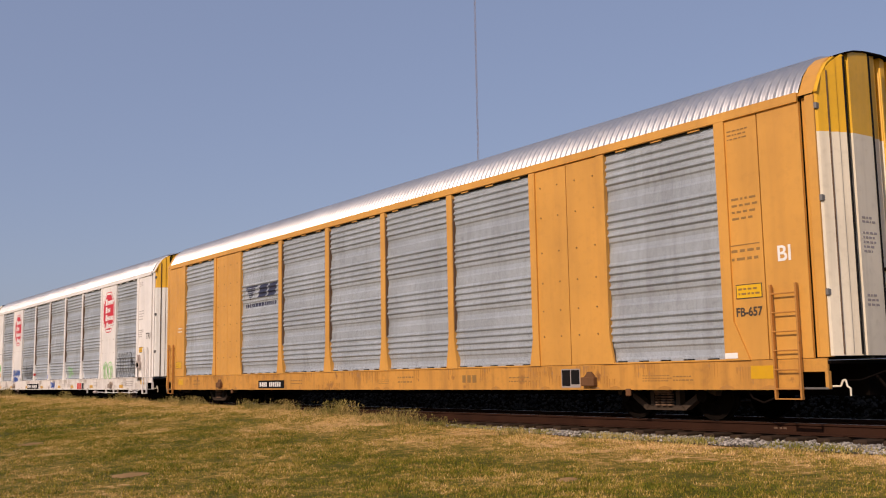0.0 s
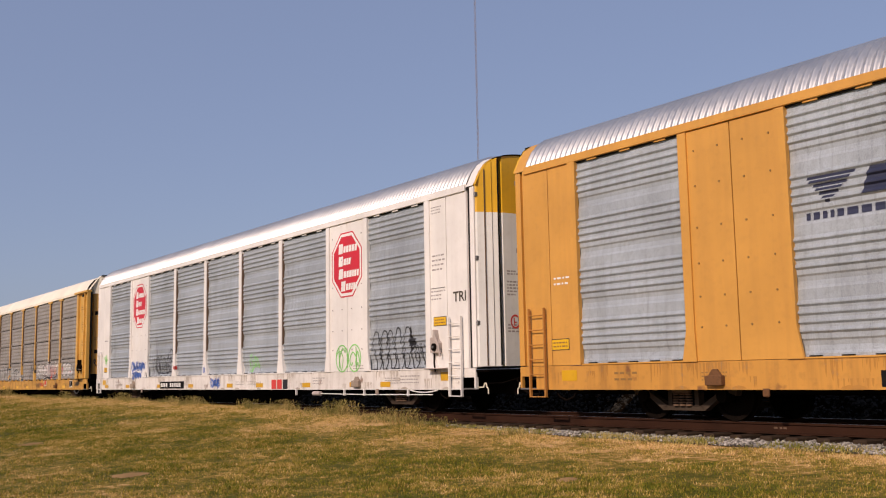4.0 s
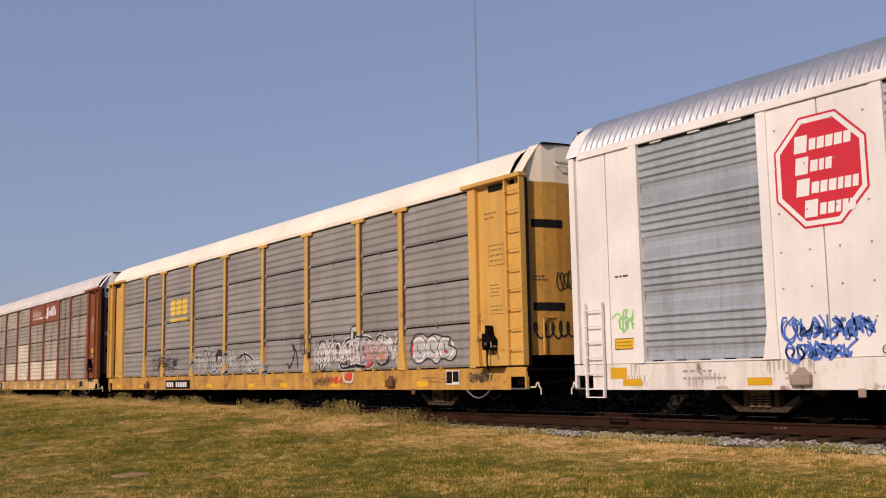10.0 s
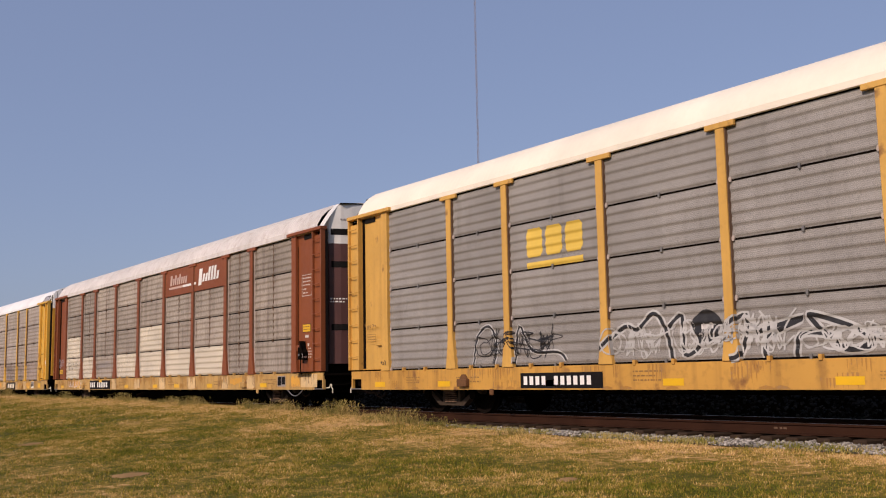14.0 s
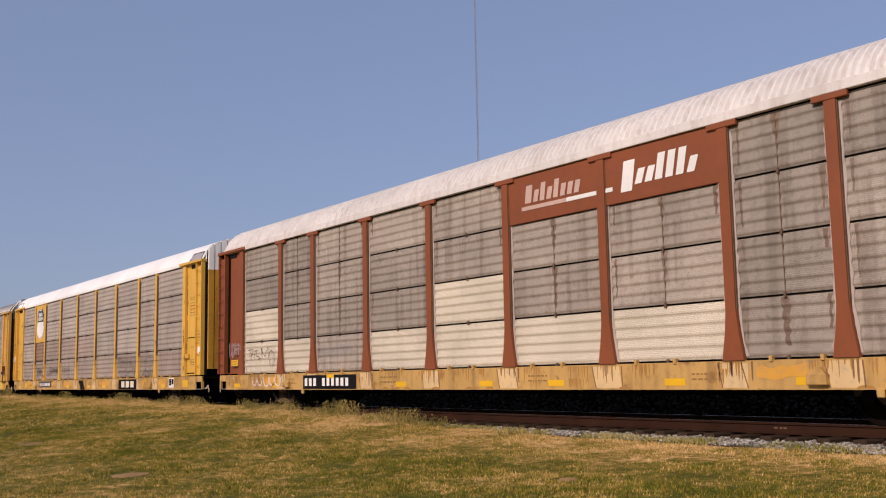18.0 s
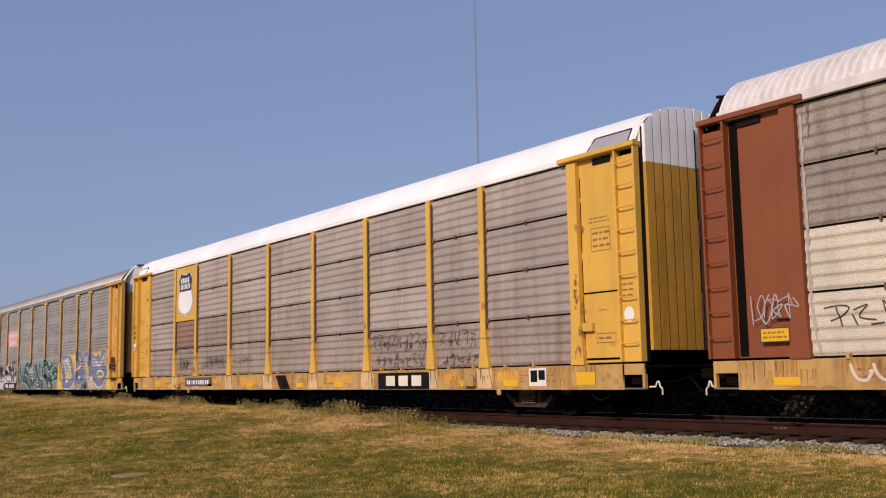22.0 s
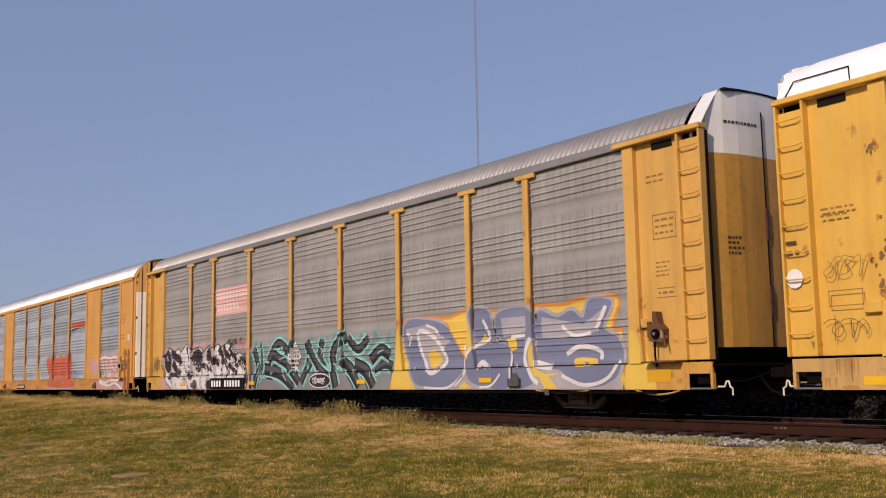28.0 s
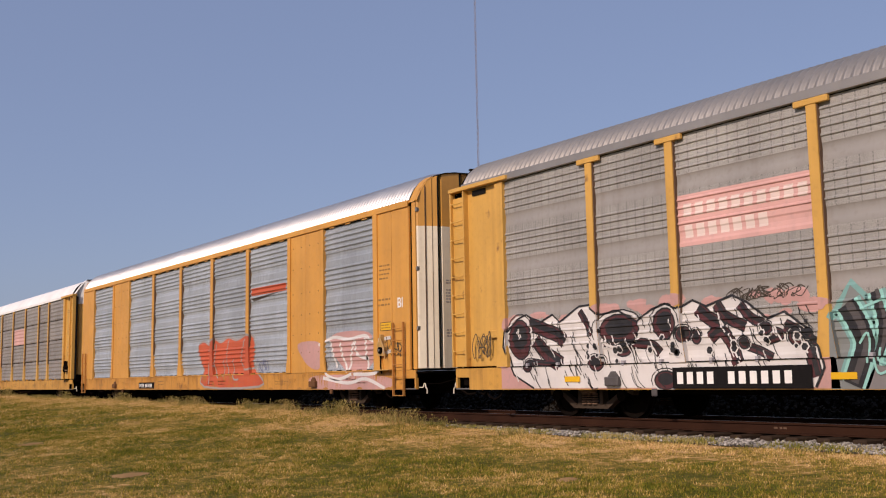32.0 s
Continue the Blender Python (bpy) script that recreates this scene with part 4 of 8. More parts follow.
def end_door(parent, sgn, kind, lower, upper, split=4.36, rod=None):
    """Two door leaves across an end, with a band of another colour on top."""
    line = end_wall_line(sgn, kind)
    drop = 0.12 if sgn < 0 and kind == "leaf" else 0.0
    foot = 1.02 if kind == "radial" else 1.22
    if kind != "radial":
        # added dark box standing for the shaded space below the doors
        lo, hi = span(sgn, OLD_END - 0.45, OLD_END - 0.2)
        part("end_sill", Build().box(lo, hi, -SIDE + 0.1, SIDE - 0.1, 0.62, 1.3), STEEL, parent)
    for half in (1, -1):
        b, t = Build(), Build()
        for (xa, ya), (xb, yb) in zip(line, line[1:]):
            for q in range(3):
                x0, x1 = xa + (xb - xa) * q / 3, xa + (xb - xa) * (q + 1) / 3
                y0, y1 = ya + (yb - ya) * q / 3, ya + (yb - ya) * (q + 1) / 3
                za, zb = top_z(y0, kind) - drop, top_z(y1, kind) - drop
                y0, y1 = half * y0, half * y1
                b.add([(x0, y0, foot), (x1, y1, foot), (x1, y1, split), (x0, y0, split)], [(0, 1, 2, 3)])
                t.add([(x0, y0, split), (x1, y1, split), (x1, y1, zb), (x0, y0, za)], [(0, 1, 2, 3)])
        leaf = part("end_door", b, lower, parent)
        part("top_band", t, upper, leaf)
    shape = ARCH if kind == "radial" else HOOD
    top = shape + [(-y, z) for y, z in shape[-2::-1]]
    if kind == "radial":
        rx = sgn * (END + 0.47)
        part("door_rod", Build().rod((rx, -0.03, 1.1), (rx, -0.03, 5.5), 0.018), upper, parent)
        lo, hi = sorted((sgn * (END + 0.20), sgn * (END + 0.30)))
        ring = top + [(y, z - 0.03) for y, z in top[::-1]]
        part("end_cap", Build().prism(ring, 0, lo, hi), upper, parent)
        crown = [(y, z) for y, z in top if abs(y) < 0.99]
        lo, hi = sorted((sgn * (END + 0.30), sgn * (END + 0.48)))
        part("crown_seal", Build().prism([(y, z + 0.012) for y, z in crown] + [(y, z - 0.012) for y, z in crown[::-1]], 0, lo, hi), STEEL, parent)
        part("door_gap", Build().box(*sorted((sgn * (END + 0.31), sgn * (END + 0.325))), -0.945, -0.875, 1.02, 5.55), BLACK, parent)
        for ya, yb, xe in ((-0.975, -0.945, 0.452), (-0.335, -0.295, 0.470), (-1.262, -1.245, 0.342)):
            part("door_seal", Build().box(*sorted((sgn * (END + xe - 0.10), sgn * (END + xe))), ya, yb, 1.04, top_z(yb, kind) - 0.05, 0.004), BLACK if xe > 0.4 else RUSTY, parent)
        for z in (1.9, 3.3, 4.7):
            part("hinge", Build().box(*sorted((sgn * (END + 0.20), sgn * (END + 0.27))), -1.47, -1.37, z, z + 0.10, 0.01), GREY_STEEL, parent)
        return
    # a white hood that carries the roof's line on, past a dark gap
    rx = sgn * (OLD_END + 0.08) + OLD_SHIFT
    part("door_rod", Build().rod((rx, -0.03, 1.2), (rx, -0.03, 5.3), 0.012), rod or STEEL, parent)
    for z, h in ((3.05, 0.55), (1.75, 0.5)):
        lo, hi = sorted((rx - sgn * 0.01, rx + sgn * 0.025))
        part("turnbuckle", Build().box(lo, hi, -0.065, 0.005, z, z + h, 0.01), SPRAY_MAROON, parent)
    under = [(y * 0.985, z - 0.025 - drop) for y, z in top]
    if kind == "fold":
        lo, hi = span(sgn, OLD_END - (0.12 if sgn > 0 else 0.46), OLD_END - 0.03)
        arch = [(-1.48 + 0.08 * q, roof_z(-1.48 + 0.08 * q) - 0.012 - drop) for q in range(38)]
        part("end_cap", Build().sheet(arch, 0, lo, hi), upper, parent)
        for k in range(-6, 7):
            y = k * 0.2233
            lo, hi = span(sgn, OLD_END - 0.03, OLD_END - 0.02)
            part("fold_gap", Build().box(lo, hi, y - 0.014, y + 0.014, foot, top_z(y, kind) - 0.03 - drop), BLACK, parent)
    else:
        lo, hi = span(sgn, OLD_END - 0.37, OLD_END - 0.06)
        part("end_cap", Build().sheet([(y * 0.999, z + 0.004 - drop) for y, z in top], 0, lo, hi), upper if sgn > 0 else STEEL, parent)
        lo, hi = span(sgn, OLD_END - 0.46, OLD_END - 0.35)
        part("roof_gap", Build().sheet(under, 0, lo, hi), BLACK, parent)
        crown = [(y, z - drop) for y, z in top if abs(y) < 0.97]
        lo, hi = span(sgn, OLD_END - 0.03, OLD_END + 0.06)
        ring = [(y, z + 0.022) for y, z in crown] + [(y, z - 0.015) for y, z in crown[::-1]]
        part("crown_seal", Build().prism(ring, 0, lo, hi), BLACK, parent)
    lo, hi = span(sgn, OLD_END - 0.06, OLD_END - 0.02)
    part("corner_gap", Build().box(lo, hi, -SIDE + 0.05, -SIDE + 0.16, 1.0, Z1), BLACK, parent)


def bars(parent, x0, x1, z0, z1, rows, material, name="stencil", y=None, seed=1, fill=0.6):
    """Lines of small marks too fine to read."""
    rnd = random.Random(seed)
    y = -SIDE - 0.004 if y is None else y
    b = Build()
    h = (z1 - z0) / rows
    for r in range(rows):
        z = z1 - h * (r + 0.5)
        x = x0
        end = x1 - rnd.random() * (x1 - x0) * 0.3
        while x < end:
            w = rnd.uniform(0.5, 1.6) * h * 0.8
            b.add([(x, y, z - h * fill / 2), (min(x + w, x1), y, z - h * fill / 2), (min(x + w, x1), y, z + h * fill / 2), (x, y, z + h * fill / 2)], [(0, 1, 2, 3)])
            x += w + h * 0.3
    part(name, b, material, parent)


def modern_car(name, label, at, paint, sill, right_door, left_door, turning):
    """A car with tall one-piece pressed screens and wide plain bays."""
    car = thing("autorack_railcar", label, "rail car", "autorack train", at=(at, RAIL_Y, 0))
    core(car, sill, END + 0.24)
    far_side(car, SCREEN_ZINC)
    roof(car, ROOF_SHINY, paint, deep=0.055, x0=-END + 0.10, x1=END - 0.02, lift=1.06, shape=WAVE)
    for sgn in (-1, 1):
        line = [(-SIDE, 4.93)] + ARCH + [(-y, z) for y, z in ARCH[-2::-1]] + [(SIDE, 4.93)]
        lo, hi = sorted((sgn * (END - (0.02 if sgn > 0 else 0.10)), sgn * (END + 0.24)))
        part("roof_end", Build().sheet([(y, z + 0.012) for y, z in line], 0, lo, hi), paint, car)
    bays = [(-11.72, -9.16), (-7.02, -4.36), (-4.14, -1.53), (-1.31, 1.31), (1.53, 4.14), (4.36, 7.02), (9.16, 11.72)]
    for a, b in bays:
        part("screen", Build().sheet(ribbed_line(Z0, Z1, -SIDE + 0.05), 0, a - 0.03, b + 0.03, cuts=1), SCREEN_ZINC, car)
        part("screen_edge", Build().box(b - 0.020, b + 0.004, -SIDE + 0.008, -SIDE + 0.05, Z0 + 0.02, Z1 - 0.02, 0.004), EDGE_ZINC, car)
        part("screen_ledge", Build().box(a, b, -SIDE - 0.02, -SIDE + 0.05, 0.985, 1.012, 0.004), paint, car)
        slots = Build()
        for k in range(5):
            xm = a + (b - a) * (k + 0.5) / 5
            slots.box(xm - 0.10, xm + 0.10, -SIDE - 0.005, -SIDE + 0.04, 1.014, 1.034, 0.003)
        tagged(part("slot_row", slots, BLACK, car), kind="stuff")
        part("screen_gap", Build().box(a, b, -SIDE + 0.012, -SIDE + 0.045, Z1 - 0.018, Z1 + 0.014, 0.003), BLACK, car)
        for k in range(3):
            xm = a + (b - a) * (k + 0.5) / 3
            part("screen_tab", Build().box(xm - 0.13, xm + 0.13, -SIDE - 0.004, -SIDE + 0.02, Z1 - 0.022, Z1 + 0.012, 0.004), paint, car)
    for x in (-4.25, -1.42, 1.42, 4.25):
        side_post(car, x, paint, 0.20)
    for a, b in ((-9.16, -7.02), (7.02, 9.16)):
        m = (a + b) / 2
        part("plain_panel", Build().box(a, m - 0.010, -SIDE, -SIDE + 0.06, 0.99, Z1 + 0.01, 0.006), paint, car)
        part("plain_panel", Build().box(m + 0.010, b, -SIDE, -SIDE + 0.06, 0.99, Z1 + 0.01, 0.006), paint, car)
        part("joint_backing", Build().box(m - 0.05, m + 0.05, -SIDE + 0.062, -SIDE + 0.08, 0.99, Z1), STEEL, car)
        for x, s in ((a + 0.09, -1), (b - 0.09, 1)):
            ring = [(x - 0.09 - (0.10 if s < 0 else 0.02), 0.99), (x + 0.09 + (0.10 if s > 0 else 0.02), 0.99), (x + 0.09, 1.5), (x + 0.09, Z1), (x - 0.09, Z1), (x - 0.09, 1.5)]
            part("side_post", Build().prism(ring, 1, -SIDE - 0.035, -SIDE + 0.01), paint, car)
        b2 = Build()
        for dx in (-0.75, -0.25, 0.25, 0.75):
            for z in (1.55, 2.05, 2.6, 3.2, 3.9, 4.5):
                b2.rod((m + dx, -SIDE - 0.012, z), (m + dx, -SIDE + 0.01, z), 0.018, 6)
        tagged(part("rivet_row", b2, PRINT_SOFT if paint is not WHITE else PRINT_GREY, car), kind="stuff")
    for sgn in (-1, 1):
        lo, hi = sorted((sgn * 11.74, sgn * (END - 0.02)))
        x = sgn * 12.56
        part("end_panel", Build().box(lo, x - 0.010, -SIDE, -SIDE + 0.06, 0.99, Z1 + 0.09, 0.006), paint, car)
        part("end_panel", Build().box(x + 0.010, hi, -SIDE, -SIDE + 0.06, 0.99, Z1 + 0.09, 0.006), paint, car)
        part("joint_backing", Build().box(x - 0.05, x + 0.05, -SIDE + 0.062, -SIDE + 0.08, 0.99, Z1), STEEL, car)
        xa = sgn * 11.84
        ring = [(xa - 0.10, 0.99), (xa + sgn * 0.28 + 0.10, 0.99), (xa + 0.10, 1.6), (xa + 0.10, Z1 + 0.05), (xa - 0.10, Z1 + 0.05)] if sgn > 0 else [(xa + 0.10, 0.99), (xa - 0.17, 0.99), (xa - 0.10, 1.6), (xa - 0.10, Z1 + 0.05), (xa + 0.10, Z1 + 0.05)]
        part("side_post", Build().prism(ring, 1, -SIDE - 0.035, -SIDE + 0.01), paint, car)
        lo, hi = sorted((sgn * (END + 0.08), sgn * (END + 0.23)))
        part("corner_groove", Build().box(*sorted((sgn * (END - 0.03), sgn * (END + 0.10))), -SIDE + 0.10, -SIDE + 0.14, 1.0, 4.93), paint, car)
        part("corner_post", Build().box(lo, hi, -SIDE + 0.02, -SIDE + 0.16, 1.0, 4.93), paint, car)
        lo, hi = sorted((sgn * 12.70, sgn * 13.15))
        ladder(car, lo, hi, 0.40, 2.12, 6, LADDER_ORANGE if paint is ORANGE else paint, y=-SIDE - 0.01)
        part("stirrup", Build().box(lo - 0.016, hi + 0.016, -SIDE - 0.10, -SIDE - 0.03, 0.385, 0.405, 0.004), LADDER_ORANGE if paint is ORANGE else paint, car)
        end_door(car, sgn, "radial", *(right_door if sgn > 0 else left_door))
        if sgn > 0:
            b = Build()
            rnd = random.Random(5)
            for z in (1.75, 1.82, 1.89, 2.55, 2.62, 2.69, 2.76, 2.83, 3.0, 3.06):
                y = -0.78
                while y < -0.46 - rnd.random() * 0.12:
                    w = rnd.uniform(0.03, 0.09)
                    b.box(END + 0.459, END + 0.4635, y, y + w, z, z + 0.035)
                    y += w + 0.025
            tagged(part("stencil", b, PRINT_GREY, car), kind="stuff")
            part("door_bar", Build().box(END + 0.36, END + 0.50, -0.30, 0.5, 2.30, 2.34, 0.005), STEEL, car)
            part("door_latch", Build().box(END + 0.38, END + 0.44, -0.26, -0.02, 1.15, 1.55, 0.01), GREY_STEEL, car)
        coupler(car, sgn, END + 0.22)
        truck(car, 10.0 if sgn > 0 else -9.7, turning)
    return car


def older_car(name, label, at, paint, sill, roof_mat, eave_mat, screen_mats, turning, door_kind="leaf", door=(None, None), tee=True, rows=4, split_mid=False, post_w=0.17, roof_deep=0.014, roof_step=0.15, whole=False, lift=1.0, clip_mat=None, roof_shape=RIBBED, split=4.5, rod=None):
    """A car with screens in four rows between uprights."""
    car = thing("autorack_railcar", label, "rail car", "autorack train", at=(at, RAIL_Y, 0))
    core(car, sill, OLD_END, OLD_SHIFT)
    far_side(car, SCREEN_GREY, OLD_END, OLD_SHIFT)
    roof(car, roof_mat, eave_mat, step=roof_step, deep=roof_deep, x0=-OLD_END + 0.40 + OLD_SHIFT, x1=OLD_END - (0.10 if door_kind == "fold" else 0.40) + OLD_SHIFT, lift=lift, shape=roof_shape)
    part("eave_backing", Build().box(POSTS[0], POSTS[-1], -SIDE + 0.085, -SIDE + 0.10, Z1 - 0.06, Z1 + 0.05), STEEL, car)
    h = (Z1 - Z0) / rows
    for i, (a, b) in enumerate(zip(POSTS, POSTS[1:])):
        a, b = a + post_w / 2 - 0.03, b - post_w / 2 + 0.03
        if whole:
            for g in range(4):
                top = Z1 - g * h
                line = ribbed_line(top - h, top, -SIDE + 0.05, SHALLOW)
                part("screen", Build().sheet([q for q in line if q[1] >= top - FLUTE - 1e-4], 0, a, b), screen_mats(i, 0), car)
                part("screen_band", Build().sheet([q for q in line if q[1] <= top - FLUTE + 1e-4], 0, a, b), SCREEN_BAND, car, smooth=True)
            continue
        for r in range(rows):
            z1 = Z1 - r * h - 0.012
            z0 = z1 - h + 0.03
            mat = screen_mats(i, r)
            if mat is None:
                continue
            me = Build().sheet(wavy_line(z0, z1, -SIDE + 0.06), 0, a, b)
            p = part("screen_panel", me, mat, car)
            part("panel_lip", Build().box(a, b, -SIDE + 0.048, -SIDE + 0.066, z0 - 0.028, z0 + 0.002, 0.002), STEEL, p)
            m = (a + b) / 2
            if clip_mat:
                for xc in (a + 0.07, b - 0.07):
                    part("post_clip", Build().prism([(xc + 0.028 * math.cos(q * 1.047), z0 + 0.052 * math.sin(q * 1.047)) for q in range(6)], 1, -SIDE + 0.015, -SIDE + 0.045), clip_mat, p)
            part("clip", Build().box(m - 0.02, m + 0.02, -SIDE + 0.01, -SIDE + 0.05, z0 - 0.06, z0 + 0.03, 0.005), GREY_STEEL if clip_mat is SPRAY_CLIP else RUSTY, p)
    for x in POSTS[1:-1]:
        side_post(car, x, paint, post_w, tee=tee)
    stop = Build().box(-0.03, 0.03, -SIDE - 0.03, -SIDE + 0.05, 0.96, 1.05, 0.006).mesh("panel_stop", SPRAY_LILAC if whole else sill)
    for x in POSTS[:-1]:
        for dx in (0.7, 1.6):
            part("panel_stop", stop, None, car, at=(x + dx, 0, 0))
    for sgn in (-1, 1):
        s = sgn
        lo, hi = span(s, 11.74, 12.0)
        ring = [(lo, 1.75), (lo - (0.04 if s > 0 else 0.06), 0.99), (hi + (0.06 if s > 0 else 0.04), 0.99), (hi, 1.75), (hi, Z1 + 0.01), (lo, Z1 + 0.01)]
        part("corner_upright", Build().prism(ring, 1, -SIDE - 0.03, -SIDE + 0.10), paint, car)
        lo, hi = span(s, 12.0, 13.07)
        part("end_panel", Build().box(lo, hi, -SIDE + 0.06, -SIDE + 0.11, 1.02, Z1 + 0.02), paint, car)
        lo, hi = span(s, 12.02, 12.30)
        part("panel_bracket", Build().box(lo, hi, -SIDE - 0.02, -SIDE + 0.07, 1.60, 1.76, 0.01), paint, car)
        lo, hi = span(s, 12.40, 12.86)
        part("panel_slot", Build().box(lo, hi, -SIDE + 0.03, -SIDE + 0.07, Z1 - 0.13, Z1 - 0.01, 0.006), BLACK, car)
        lo, hi = span(s, 13.07, OLD_END - 0.02)
        part("ladder_panel", Build().box(lo, hi, -SIDE, -SIDE + 0.05, 1.02, Z1 - 0.10), paint, car)
        for e0 in (13.045, OLD_END - 0.055):
            lo, hi = span(s, e0, e0 + 0.04)
            part("ladder_edge", Build().box(lo, hi, -SIDE - 0.075, -SIDE + 0.07, 1.02, Z1 + 0.02, 0.006), paint, car)
        lo, hi = span(s, 13.08, OLD_END - 0.06)
        for k in range(9):
            z = 1.35 + k * 0.405
            part("rung", Build().pipe([(lo - 0.05, -SIDE - 0.03, z + 0.05), (lo + 0.06, -SIDE - 0.10, z), (hi - 0.08, -SIDE - 0.10, z), (hi + 0.04, -SIDE - 0.03, z + 0.05)], 0.012), paint, car)
        lo, hi = span(s, 12.0, OLD_END - 0.07)
        part("top_backing", Build().box(lo, hi, -SIDE + 0.113, -SIDE + 0.13, Z1 - 0.25, Z1 + 0.10), STEEL, car)
        lo, hi = span(s, 11.55, OLD_END)
        part("top_plate", Build().box(lo, hi, -SIDE - 0.10, -SIDE + 0.12, Z1 + 0.02, Z1 + 0.11, 0.01), paint, car)
        end_door(car, sgn, door_kind, *door, split=split, rod=rod)
        coupler(car, sgn, OLD_END, OLD_SHIFT)
        truck(car, 10.0 if sgn > 0 else -9.7, turning)
    return car



# ---------------------------------------------------------------- paint on the cars' sides
RIB_LINES = {"modern": ribbed_line(Z0, Z1, 0.05)[::-1], "whole": ribbed_line(Z0, Z1, 0.05, SHALLOW)[::-1]}


LOUVRE_Z = [Z1 - 0.012 - 0.96 * r - 0.93 * min(1.0, (k + f) / LOUVRES) for r in range(4) for k in range(LOUVRES) for f in BULGE_AT[:-1]] + [Z1 - 0.942 - 0.96 * r for r in range(4)]


def post_half(z, w):
    h = w / 2
    return float(np.interp(z, [0.99, 1.42, 1.75], [h * 2.1, h * 1.35, h]))


def stretches(kind, z):
    """At height z: the stretches along a car's side and how deep each lies behind its face."""
    if z < 0.985:
        return [(-20, 20, 0.0)]
    line = RIB_LINES["whole" if kind == "whole" else "modern"]
    rib = float(np.interp(z, [q[1] for q in line], [q[0] for q in line]))
    if kind == "modern":
        cut, h = [(-20, -11.72, 0.0)], post_half(z, 0.20)
        edges = [(-11.72, -9.16), (-7.02, -4.25 - h), (-4.25 + h, -1.42 - h), (-1.42 + h, 1.42 - h), (1.42 + h, 4.25 - h), (4.25 + h, 7.02), (9.16, 11.72)]
        for a, b in edges:
            post = 0.0 if abs(a) in (9.16, 7.02) else -0.03
            if a > cut[-1][1] + 1e-6:
                wide = a - cut[-1][1] > 1.0
                cut.append((cut[-1][1], a, 0.0 if wide else post))
            cut.append((a, b, rib))
        cut.append((11.72, 20, 0.0))
        return cut
    if kind == "older":
        q = (Z1 - 0.012 - z) % 0.96
        t = q / 0.93
        depth = louvre(t)
    else:
        depth = rib
    h = post_half(z, 0.17)
    cut = [(-20, -11.66, -0.03)]
    for x in POSTS[1:-1]:
        cut += [(cut[-1][1], x - h, depth), (x - h, x + h, -0.03)]
    cut += [(cut[-1][1], 11.82, depth), (11.82, 12.08, -0.03), (12.08, 13.12, 0.06), (13.12, 20, 0.0)]
    return cut


SINGLE = {"reflector", "number_bar", "number_patch", "brand_bar", "brand_rule", "placard", "placard_edge", "data_plate", "data_plate_edge", "white_label", "sill_patch", "faded_bar", "faded_sign",
          "lettering_bar", "lettering_rule", "sign_bar", "shield_bar", "shield", "shield_line", "shield_edge", "shield_foot", "logo_stripe", "logo_block", "logo_panel", "octagon_sign", "octagon_sign_border", "octagon_sign_field",
          "red_spot", "red_patch", "red_streak", "patch_yellow", "white_disc", "panel_gap", "graffiti_block"}


